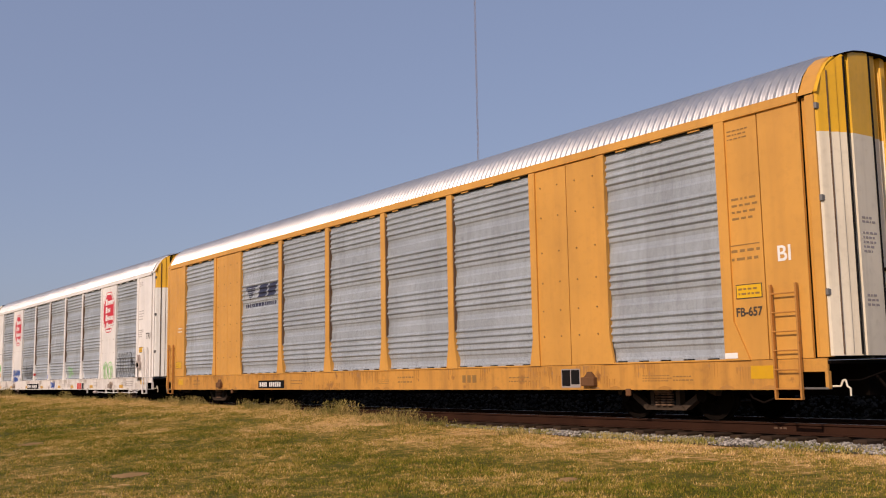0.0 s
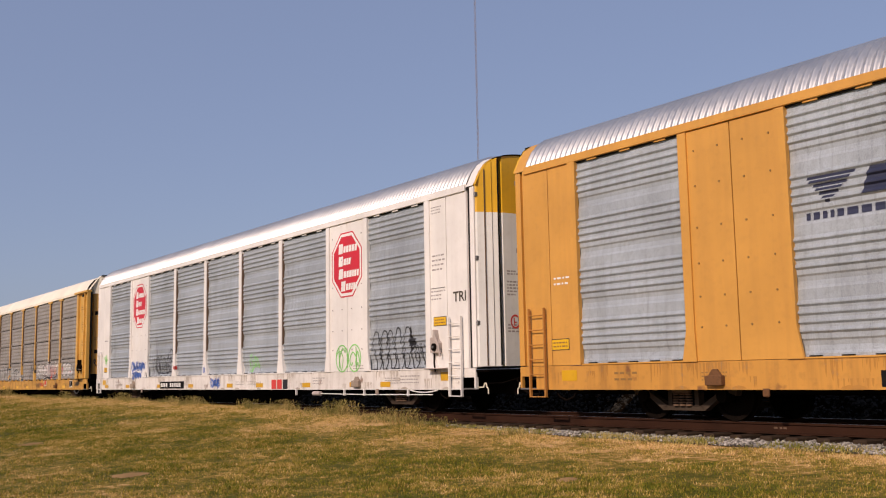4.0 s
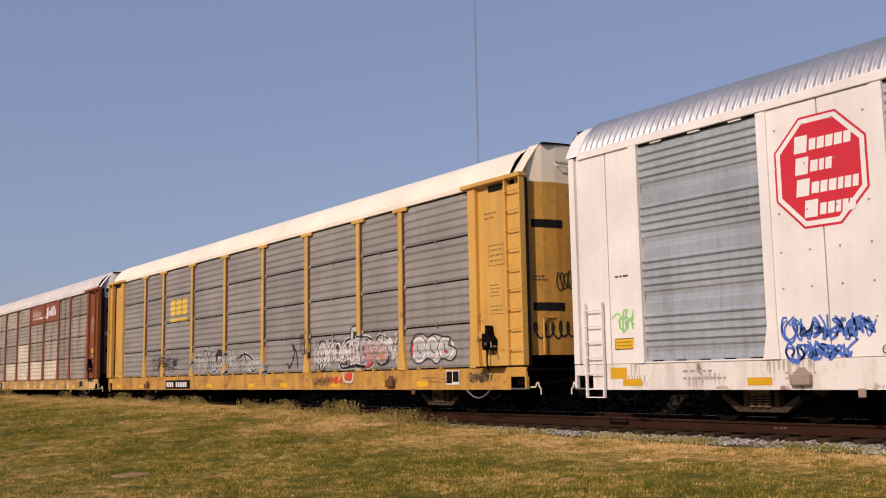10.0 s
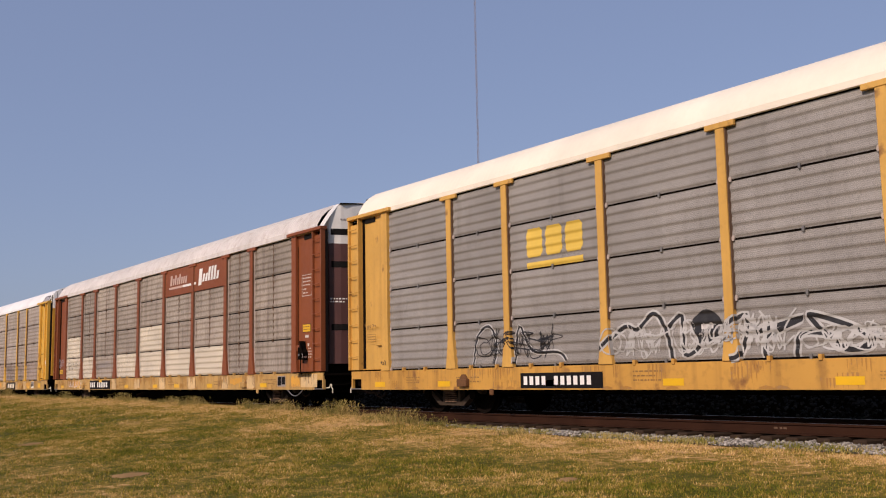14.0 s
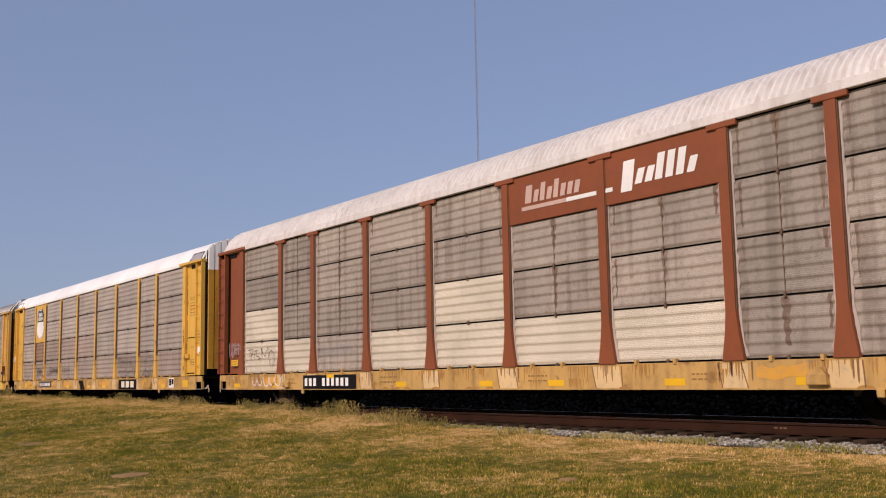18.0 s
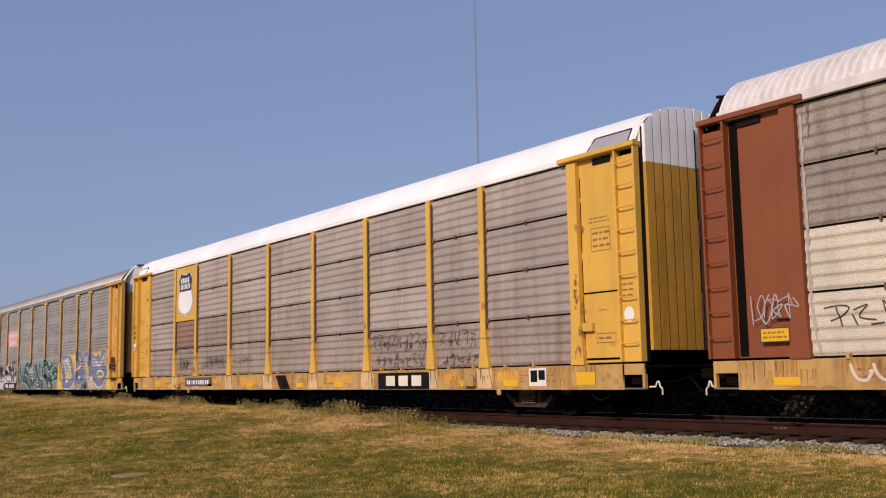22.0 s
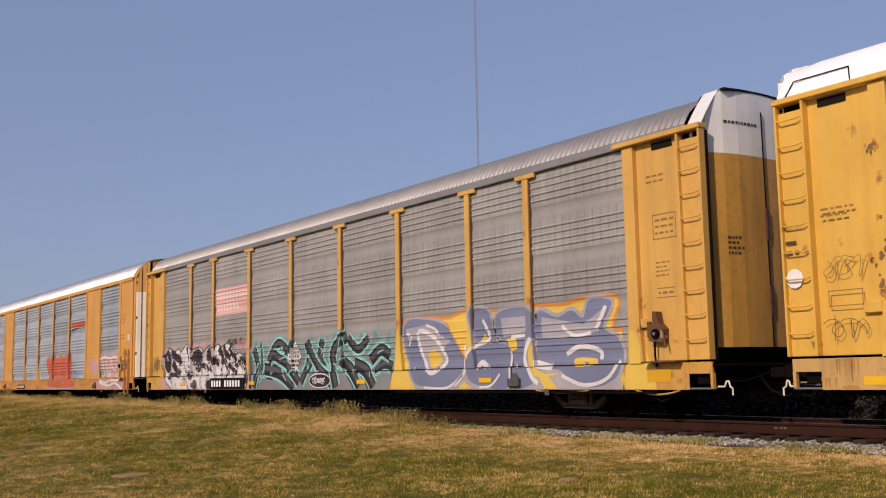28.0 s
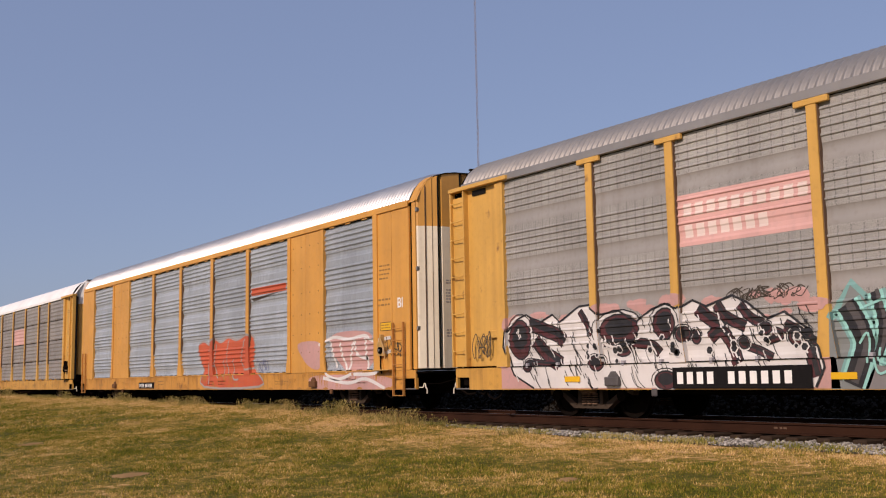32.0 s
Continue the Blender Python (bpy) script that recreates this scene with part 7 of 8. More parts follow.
def dress_fourth(car):
    for a, b in ((1.42, 4.25), (4.25, 7.08)):
        part("name_board", Build().box(a + 0.06, b - 0.06, -SIDE + 0.005, -SIDE + 0.05, Z1 - 0.96, Z1, 0.01), BROWN, car, "red-brown board with white bars for its lettering")
    m = Marks(car, "flat")
    rnd = random.Random(8)
    x = 2.05
    for k in range(8):
        w = 0.14 if k else 0.2
        m.rect("lettering_bar", x, x + w, 4.26, 4.26 + (0.36 if k in (0, 2, 4) else 0.24), LETTER_FADED, 1, lean=0.06)
        x += w + 0.06
    m.rect("lettering_rule", 1.95, 3.3, 4.12, 4.20, LETTER_FADED, 1)
    m.rect("lettering_rule", 3.3, 4.55, 4.12, 4.20, PRINT_WHITE, 1)
    x = 4.75
    for k in range(7):
        w = 0.28 if k == 0 else 0.17
        z0 = 4.06 if k == 0 else 4.16
        m.rect("lettering_bar", x, x + w, z0, 4.16 + (0.46 if k in (0, 3, 4, 5) else 0.27), PRINT_WHITE, 1, lean=0.10)
        x += w + 0.07
    m.done()
    m = Marks(car, "older")
    sill_grime(m, 304, SMEAR_YELLOW)
    number_plate_bars(m, -7.65, -4.75, 0.55, 0.92, (3, 6))
    m.rect("patch_yellow", -6.3, -5.9, 0.84, 0.93, PLACARD, 3)
    for pts in ([(-11.40, 1.71), (-11.15, 1.74), (-10.99, 1.70), (-11.08, 1.60), (-11.30, 1.52)], [(-11.20, 1.72), (-11.10, 1.43)], [(-10.92, 1.66), (-10.70, 1.72), (-10.84, 1.56), (-10.57, 1.50)], [(-10.95, 1.60), (-10.86, 1.44)], [(-10.66, 1.44), (-10.45, 1.46)], [(-10.47, 1.77), (-10.36, 1.43)], [(-10.45, 1.76), (-10.20, 1.52), (-10.01, 1.78), (-9.95, 1.46)], [(-9.92, 1.45), (-9.86, 1.62), (-9.70, 1.66), (-9.55, 1.46), (-9.62, 1.26), (-9.78, 1.23), (-9.92, 1.42)]):
        m.stroke("graffiti_tag", pts, 0.024, PRINT, 2)
    scrawl(m, -12.6, -11.8, 1.52, 1.98, 52, SPRAY_LILAC, 0.03, 4)
    scrawl(m, -6.9, -5.0, 1.35, 1.75, 53, PRINT_GREY, 0.025, 7)
    placard(m, 12.35, 12.82, 2.11, 2.34)
    placard(m, -12.48, -11.95, 1.25, 1.47)
    for a, b, c, d in ((12.31, 12.90, 3.12, 3.137), (12.31, 12.90, 3.70, 3.717), (12.31, 12.325, 3.12, 3.71), (12.885, 12.90, 3.12, 3.71)):
        m.rect("stencil_frame", a, b, c, d, PRINT_SOFT_WHITE, 1)
    m.lines("stencil", 12.36, 12.92, 3.38, 3.67, 3, PRINT_SOFT_WHITE, 14)
    m.lines("stencil", 12.36, 12.66, 3.16, 3.37, 2, PRINT_SOFT_WHITE, 15)
    m.rect("number_bar", 12.50, 12.70, 1.96, 2.03, PRINT_SOFT_WHITE, 1)
    m.rect("data_plate", 12.64, 12.73, 1.72, 1.80, PRINT_SOFT_WHITE, 1)
    m.lines("stencil", 12.68, 12.92, 1.38, 1.70, 4, PRINT_SOFT_WHITE, 16)
    for z0, z1 in ((1.60, 3.2), (3.25, 4.55)):
        m.rect("door_gap", 12.085, 12.105, z0, z1, STEEL, 1)
    sill_wear(m, 93, ((-10.2, -9.2, 0.64), (7.5, 8.4, 0.70), (11.75, 12.3, 0.62)))
    m.rect("sill_patch", 12.35, 13.3, 0.60, 0.95, PALE_SILL, 0.13)
    m.rect("data_plate_edge", 10.89, 11.40, 0.62, 0.92, PRINT_GREY, 1)
    m.rect("data_plate", 10.910, 11.133, 0.650, 0.900, BLACK, 2)
    m.rect("data_plate", 11.157, 11.380, 0.680, 0.900, BLACK, 2)
    rust_stains(m, 30)
    stain = random.Random(77)
    for k, (a, c) in enumerate(zip(POSTS, POSTS[1:])):
        for x, wide in (((a + c) / 2, 0.11), (a + 0.26, 0.05), (c - 0.24, 0.07)):
            if k in (0, 3, 4) and wide > 0.1:
                continue
            for r in range(4):
                if (k, r) in CREAM_SCREENS or (k in (5, 6) and r == 0) or stain.random() < 0.25:
                    continue
                z1 = Z1 - 0.03 - r * 0.96
                low = z1 - stain.uniform(0.35, 0.88)
                left, right, z = [], [], z1
                while z > low:
                    q = (z - low) / (z1 - low)
                    left.append((x - wide * stain.uniform(0.35, 1.0) * (0.4 + 0.6 * q), z))
                    right.append((x + wide * stain.uniform(0.35, 1.0) * (0.4 + 0.6 * q), z))
                    z -= stain.uniform(0.05, 0.12)
                m.fill("rust_run", left + right[::-1], SEAM_STAIN, 0.05)
    m.rect("red_streak", -7.35, -7.2, 1.2, 1.5, SPRAY_RED, 1)
    reflectors(m, PLACARD)
    sill_stencils(m, PRINT_SOFT, 5)
    loops(m, -11.0, -9.0, 0.66, 0.90, 5, 54, SIGN_PALE, 0.05, False)
    m.done()
    rnd = random.Random(44)
    for k, (a, c) in enumerate(zip(POSTS, POSTS[1:])):
        x = (a + c) / 2
        if k not in (0, 3, 4):
            part("mid_seam", Build().box(x - 0.007, x + 0.007, -SIDE + 0.036, -SIDE + 0.07, Z0 + 0.98, (Z1 - 0.98) if a in (1.42, 4.25) else Z1 - 0.02, 0.004), RUSTY, car)
        for side, e in ((1, a + 0.105), (-1, c - 0.105)):
            z, ring, back = Z0 + 0.05, [], []
            while z < Z1 - 0.1:
                f = post_half(z, 0.20) - 0.10
                ring.append((e + side * (f + 0.005), z))
                back.append((e + side * (f + rnd.uniform(0.025, 0.07)), z))
                z += rnd.uniform(0.06, 0.16)
            b = Build().prism(ring + back[::-1] if side < 0 else back + ring[::-1], 1, -SIDE + 0.034, -SIDE + 0.044)
            part("worn_edge", b, SPRAY_CLIP, car)
    lo, hi = span(-1, 12.86, 13.02)
    part("panel_gap", Build().box(lo, hi, -SIDE + 0.045, -SIDE + 0.058, 1.05, Z1), STEEL, car)
    jack_pads(car, TAN_SILL)
    hand_brake(car, 12.50, BROWN, STEEL)
    hanging_chain(car, 11.5, 0.9, 0.16, GREY_STEEL)
    door_stencil(car, -1.22, -0.72, 2.86, 3.02, 2, 81, PRINT_WHITE)
    door_stencil(car, -0.95, -0.25, 5.12, 5.22, 1, 82, PRINT_GREY)
    door_slots(car)


def dress_fifth(car):
    part("logo_panel", Build().box(-8.98, -7.17, -SIDE + 0.004, -SIDE + 0.05, Z1 - 1.92, Z1 - 0.02, 0.008), GOLD, car, "bright yellow board with a blue and white shield")
    m = Marks(car, "flat")
    top = [(-8.60, 3.96), (-8.58, 4.12), (-8.68, 4.33), (-8.47, 4.60), (-8.27, 4.53), (-8.07, 4.51), (-7.90, 4.53), (-7.72, 4.60), (-7.46, 4.33), (-7.56, 4.12), (-7.54, 3.96)]
    foot = [(-7.54, 3.95), (-7.44, 3.75), (-7.41, 3.55), (-7.50, 3.36), (-7.68, 3.23), (-7.90, 3.19), (-8.07, 3.14), (-8.24, 3.19), (-8.46, 3.23), (-8.64, 3.36), (-8.73, 3.55), (-8.70, 3.75), (-8.60, 3.95)]
    whole = top + foot[1:-1]
    for name, grow, mat, layer in (("shield_edge", 1.07, PRINT_WHITE, 2), ("shield_line", 1.025, DARK_BLUE, 3), ("shield_foot", 1.0, ROOF_WHITE, 4)):
        m.fill(name, [(-8.07 + (x + 8.07) * grow, 3.88 + (z - 3.88) * grow) for x, z in whole], mat, layer)
    m.fill("shield", top, DARK_BLUE, 5)
    for r in range(2):
        for k in range(5 + r * 2):
            x = -8.49 + k * (0.165 if not r else 0.127)
            m.rect("shield_bar", x, x + (0.115 if not r else 0.085), 4.25 - r * 0.22, 4.43 - r * 0.22, PRINT_WHITE, 6)
    m.done()
    m = Marks(car, "older")
    sill_grime(m, 305, SMEAR_YELLOW)
    m.rect("sill_patch", -7.98, -5.6, 0.64, 0.94, SPRAY_COAL, 1)
    for x, w in ((-7.82, 0.11), (-7.66, 0.14), (-7.38, 0.05), (-7.26, 0.14), (-7.0, 0.1), (-6.8, 0.12), (-6.62, 0.12), (-6.44, 0.12), (-6.2, 0.12), (-6.02, 0.12)):
        m.rect("number_bar", x, x + w, 0.71, 0.85, PRINT_WHITE, 2)
    m.fill("red_spot", [(-7.07 + 0.085 * math.cos(i * 0.6), 1.18 + 0.08 * math.sin(i * 0.6)) for i in range(10)], SPRAY_FLAME, 14)
    scrawl(m, -8.6, -7.7, 1.2, 1.65, 68, INK, 0.03, 4)
    rust_stains(m, 31)
    m.rect("sill_patch", 4.80, 7.0, 0.54, 0.93, BLACK, 1)
    for x in (5.16, 5.72, 6.28):
        m.rect("brand_bar", x, x + 0.40, 0.62, 0.86, CREAM, 2)
    angular(m, 4.5, 6.9, 1.42, 1.86, 9, 61, PRINT, 0.024)
    angular(m, 4.6, 6.8, 1.04, 1.38, 8, 62, PRINT, 0.024)
    angular(m, 7.35, 8.8, 1.42, 1.84, 5, 63, PRINT, 0.028)
    angular(m, 7.45, 8.9, 1.04, 1.36, 5, 64, PRINT, 0.028)
    for x, z, mat in ((5.05, 1.62, PRINT), (5.6, 1.3, SPRAY_MAROON), (6.2, 1.55, SPRAY_MAROON), (5.3, 1.2, SPRAY_SLATE), (6.95, 1.72, PRINT)):
        for k in range(3):
            c, d = 0.08 * math.cos(k * 1.047), 0.08 * math.sin(k * 1.047)
            m.stroke("graffiti_tag", [(x - c, z - d), (x + c, z + d)], 0.022, mat, 5, False, False)
    for z0, z1 in ((1.12, 2.27), (2.34, 2.95), (3.10, 4.05), (4.14, 4.52)):
        m.rect("door_gap", 12.095, 12.115, z0, z1, STEEL, 1)
    m.rect("door_gap", 13.095, 13.108, 1.12, 4.52, RUST_RUN, 1)
    m.rect("door_gap", 12.10, 13.10, 1.07, 1.11, STEEL, 1)
    for x in POSTS[1:-1]:
        m.rect("post_joint", x - 0.125, x + 0.125, 1.60, 1.618, RUST_RUN, 0.2)
    sill_wear(m, 92, ((-10.6, -9.6, 0.62), (-6.3, -5.2, 0.72), (-3.4, -2.3, 0.66), (2.2, 3.5, 0.7), (7.6, 8.2, 0.66), (9.4, 10.2, 0.7)))
    bleed = random.Random(91)
    for cx, cz, rx, rz in ((-11.93, 3.95, 0.13, 0.07), (-11.90, 2.55, 0.11, 0.30), (-11.88, 1.95, 0.07, 0.16), (12.10, 3.55, 0.10, 0.05), (12.02, 2.45, 0.06, 0.32), (12.12, 1.70, 0.09, 0.12), (12.0, 1.25, 0.10, 0.16), (-7.15, 1.35, 0.05, 0.2)):
        for k in range(9):
            ux, uz, q = cx + bleed.gauss(0, rx * 0.55), cz + bleed.gauss(0, rz * 0.55), bleed.uniform(0.015, 0.05)
            ring = [(ux + q * math.cos(a * 0.785) * bleed.uniform(0.6, 1.2), uz - q * 0.4 + 1.5 * q * math.sin(a * 0.785) * bleed.uniform(0.6, 1.2)) for a in range(8)]
            m.fill("rust_stain", ring, RUST_BLEED if k % 2 else RUST_RUN, 0.3 + 0.04 * k)
    scrawl(m, -6.5, -4.6, 1.2, 1.65, 65, PRINT, 0.02, 6)
    scrawl(m, -3.9, -2.6, 1.3, 1.6, 66, PRINT, 0.02, 4)
    scrawl(m, -12.8, -12.1, 1.2, 1.6, 67, PRINT, 0.014, 3)
    m.rect("sill_patch", -0.6, 0.05, 0.54, 0.94, BLACK, 1, lean=-0.3)
    m.rect("data_plate_edge", 10.52, 11.04, 0.60, 0.95, PRINT_WHITE, 1)
    m.rect("data_plate", 10.57, 10.77, 0.68, 0.91, BLACK, 2)
    m.rect("data_plate", 10.81, 11.0, 0.72, 0.91, BLACK, 2)
    for x0, x1, z0, z1 in ((12.36, 12.86, 3.08, 3.52), (12.42, 12.92, 1.38, 1.56)):
        for a, b, c, d in ((x0, x1, z0, z0 + 0.013), (x0, x1, z1 - 0.013, z1), (x0, x0 + 0.011, z0, z1), (x1 - 0.011, x1, z0, z1)):
            m.rect("stencil_frame", a, b, c, d, PRINT_SOFT, 1)
    m.lines("stencil", 12.40, 12.84, 3.12, 3.48, 3, PRINT_SOFT, 24)
    m.lines("stencil", 12.32, 12.86, 3.60, 3.74, 2, PRINT_SOFT, 25)
    m.lines("stencil", 12.50, 12.76, 1.95, 2.02, 1, PRINT_SOFT, 26)
    m.lines("stencil", 12.47, 12.88, 1.41, 1.53, 1, PRINT_SOFT, 27)
    m.rect("panel_gap", 12.1, 13.1, 2.30, 2.33, STEEL, 1)
    ring = [(13.33 + 0.13 * math.cos(i * 0.6), 1.86 + 0.14 * math.sin(i * 0.6)) for i in range(10)]
    m.fill("white_disc", ring, PRINT_WHITE, 1)
    m.fill("white_disc", [(-13.30 + 0.15 * math.cos(i * 0.6), 2.18 + 0.15 * math.sin(i * 0.6)) for i in range(10)], PRINT_WHITE, 1)
    m.lines("stencil", -13.42, -13.14, 2.5, 2.8, 2, PRINT, 6)
    m.lines("stencil", -12.8, -12.2, 3.0, 3.2, 2, PRINT_SOFT, 8)
    scrawl(m, -12.85, -12.1, 2.1, 2.45, 69, PRINT_SOFT, 0.015, 3)
    for a, b, c, d in ((-12.75, -12.2, 1.72, 1.735), (-12.75, -12.2, 1.94, 1.955), (-12.75, -12.735, 1.72, 1.95), (-12.215, -12.2, 1.72, 1.95)):
        m.rect("stencil_frame", a, b, c, d, PRINT_SOFT, 1)
    m.lines("stencil", 13.18, 13.48, 2.15, 2.45, 3, PRINT_SOFT, 5)
    reflectors(m, PLACARD)
    for x in (-11.0, 11.9):
        m.rect("reflector", x, x + 0.5, 0.62, 0.86, PLACARD, 2)
    sill_stencils(m, PRINT_SOFT, 6)
    m.done()
    # sheet over the roof whose grey stands for shade in a recess
    line = [(-SIDE - 0.006, 4.968), (-SIDE + 0.036, 5.075), (-SIDE + 0.118, 5.215)]
    part("roof_recess", Build().sheet(line, 0, 12.45, 13.46), SPRAY_LILAC, car, "grey shaded recess in the white roof")
    part("recess_edge", Build().pipe([(12.40, -SIDE - 0.006, 4.975), (12.52, -SIDE + 0.116, 5.222), (13.46, -SIDE + 0.116, 5.222), (13.46, -SIDE + 0.0, 4.98)], 0.012, 5), STEEL, car)
    part("recess_edge", Build().pipe([(-13.30, -SIDE - 0.004, 4.975), (-13.22, -SIDE + 0.116, 5.222), (-12.28, -SIDE + 0.116, 5.222), (-12.20, -SIDE - 0.004, 4.985)], 0.010, 5), STEEL, car)
    part("rust_panel", Build().sheet(wavy_line(Z1 - 2.86, Z1 - 1.94, -SIDE + 0.055), 0, -8.97, -7.18), BROWN_SCREEN, car)
    jack_pads(car, TAN_SILL)


BROWN_SCREEN = screen_metal("rust_brown_screen", (0.33, 0.20, 0.135), 0.0, 0.7, stain=(0.14, 0.06, 0.03), stained=0.45, streak=0.5)


def piece_white(m, x0, x1):
    """Black, white and maroon lettering over a patchy pink haze."""
    rnd = random.Random(71)
    m.fill("graffiti_haze", [(x0 - 0.1, 0.55), (x0 - 0.1, 1.0), (x1 + 0.2, 1.0), (x1 + 0.25, 0.55)], SPRAY_PINK, 0)
    for i in range(60):
        t = (i % 30 + rnd.random()) / 30
        cx, cz = x0 + (x1 - x0) * t, rnd.uniform(1.5, 2.05)
        rx, rz = rnd.uniform(0.10, 0.26), rnd.uniform(0.06, 0.14)
        ring = [(cx + rx * math.cos(j * 0.698) * rnd.uniform(0.8, 1.15), cz + rz * math.sin(j * 0.698) * rnd.uniform(0.8, 1.15)) for j in range(9)]
        m.fill("graffiti_haze", ring, SPRAY_PINK, 0.25 + 0.02 * i)
    outline = [(-10.82, 0.56), (-11.43, 0.83), (-11.73, 1.4), (-11.68, 1.7), (-11.3, 1.96), (-11.06, 2.02), (-10.69, 1.83), (-10.27, 1.98), (-10.06, 1.82), (-9.52, 2.09), (-9.24, 2.1), (-8.96, 1.9), (-8.47, 1.94), (-8.05, 1.72), (-7.69, 1.91), (-7.36, 1.99), (-7.06, 1.89), (-6.75, 2.01), (-6.47, 1.89), (-5.93, 2.03), (-5.65, 1.90), (-5.27, 1.62), (-4.96, 1.71), (-4.57, 1.43), (-4.36, 1.15), (-4.3, 0.86), (-4.46, 0.57)]
    m.fill("graffiti_white", outline, SPRAY_WHITE, 2)
    m.stroke("graffiti_ink", outline, 0.04, INK, 7, curved=False)
    # round forms: maroon with a dark heart and an inked rim
    for cx, cz, rx, rz in ((-11.27, 1.53, 0.34, 0.40), (-8.48, 1.60, 0.49, 0.28), (-7.37, 1.65, 0.28, 0.27), (-8.40, 1.24, 0.20, 0.12), (-6.95, 1.45, 0.14, 0.13), (-9.04, 1.01, 0.19, 0.14), (-7.37, 0.69, 0.25, 0.16), (-5.32, 1.47, 0.12, 0.10), (-4.80, 1.32, 0.12, 0.13), (-4.58, 1.36, 0.08, 0.07), (-4.48, 1.24, 0.06, 0.06), (-11.0, 1.0, 0.14, 0.12), (-5.75, 1.26, 0.10, 0.09), (-6.70, 1.40, 0.10, 0.12)):
        ring = [(cx + rx * math.cos(i * 0.4488), cz + rz * math.sin(i * 0.4488)) for i in range(14)]
        m.fill("graffiti_maroon", ring, SPRAY_MAROON, 4)
        m.fill("graffiti_ink", [(cx + rx * 0.72 * math.cos(i * 0.571), cz + rz * 0.14 + rz * 0.66 * math.sin(i * 0.571)) for i in range(11)], INK, 5)
        m.stroke("graffiti_ink", ring, 0.028, INK, 6, True, False)
        m.stroke("graffiti_white", [(cx + (a - cx) * 1.16, cz + (b - cz) * 1.16) for a, b in ring], 0.045, SPRAY_WHITE, 5, True, False)
        m.stroke("graffiti_ink", [(cx + (a - cx) * 1.30, cz + (b - cz) * 1.30) for a, b in ring[:9]], 0.018, INK, 7, False, False)
    # sweeping limbs between them
    for pts, w in (([(-10.99, 1.84), (-10.54, 1.70), (-10.11, 1.56), (-9.94, 1.43)], 0.24), ([(-10.80, 1.50), (-10.49, 1.24), (-10.06, 1.01)], 0.26), ([(-11.0, 1.1), (-10.6, 1.05), (-10.0, 1.02)], 0.08), ([(-8.9, 1.40), (-8.26, 1.36), (-7.72, 1.30), (-7.53, 1.15)], 0.15),
                   ([(-6.66, 1.86), (-6.40, 1.68), (-6.10, 1.53)], 0.20), ([(-6.26, 1.92), (-6.08, 1.70), (-5.70, 1.52)], 0.15), ([(-5.80, 1.88), (-5.60, 1.66), (-5.36, 1.55)], 0.12), ([(-6.42, 1.36), (-6.20, 1.48), (-6.02, 1.30), (-5.86, 0.93)], 0.18), ([(-5.74, 1.22), (-5.48, 1.14), (-5.22, 1.02)], 0.10), ([(-5.2, 1.42), (-5.06, 1.36), (-5.36, 1.28)], 0.12), ([(-4.98, 1.50), (-4.72, 1.36), (-4.54, 1.12), (-4.44, 0.72)], 0.17), ([(-9.5, 2.0), (-9.3, 1.75), (-9.1, 1.55)], 0.10)):
        m.stroke("graffiti_ink", pts, w + 0.05, INK, 3)
        m.stroke("graffiti_maroon", pts, w, SPRAY_MAROON, 4)
        m.stroke("graffiti_ink", [(a + w * 0.12, b + w * 0.12) for a, b in pts], w * 0.5, INK, 5)
    # long inked drips and feathered strokes
    for i in range(130):
        x = x0 + 0.35 + rnd.random() * (x1 - x0 - 0.6)
        z = rnd.uniform(0.72, 1.85)
        d = rnd.uniform(0.14, 0.42)
        lean = rnd.uniform(0.25, 0.75)
        m.stroke("graffiti_ink", [(x, z), (x + d * lean * 0.35, z - d * 0.5), (x + d * lean, max(0.56, z - d))], rnd.uniform(0.010, 0.022), INK, 8)
    for i in range(70):
        x = x0 + 0.3 + rnd.random() * (x1 - x0 - 0.6)
        z, d = rnd.uniform(0.75, 1.8), rnd.uniform(0.12, 0.34)
        m.stroke("graffiti_white", [(x, z), (x + d * 0.2, z - d * 0.5), (x + d * 0.5, max(0.56, z - d))], rnd.uniform(0.015, 0.032), SPRAY_WHITE, 9)
    for i in range(26):
        cx, cz, r = x0 + 2.4 + rnd.random() * 4.7, rnd.uniform(1.02, 1.42), rnd.uniform(0.03, 0.065)
        ring = [(cx + r * math.cos(j), cz + r * math.sin(j)) for j in range(6)]
        m.fill("graffiti_white", [(cx + 1.5 * (a - cx), cz + 1.5 * (b - cz)) for a, b in ring], SPRAY_WHITE, 10)
        m.fill("graffiti_ink", ring, INK, 11)


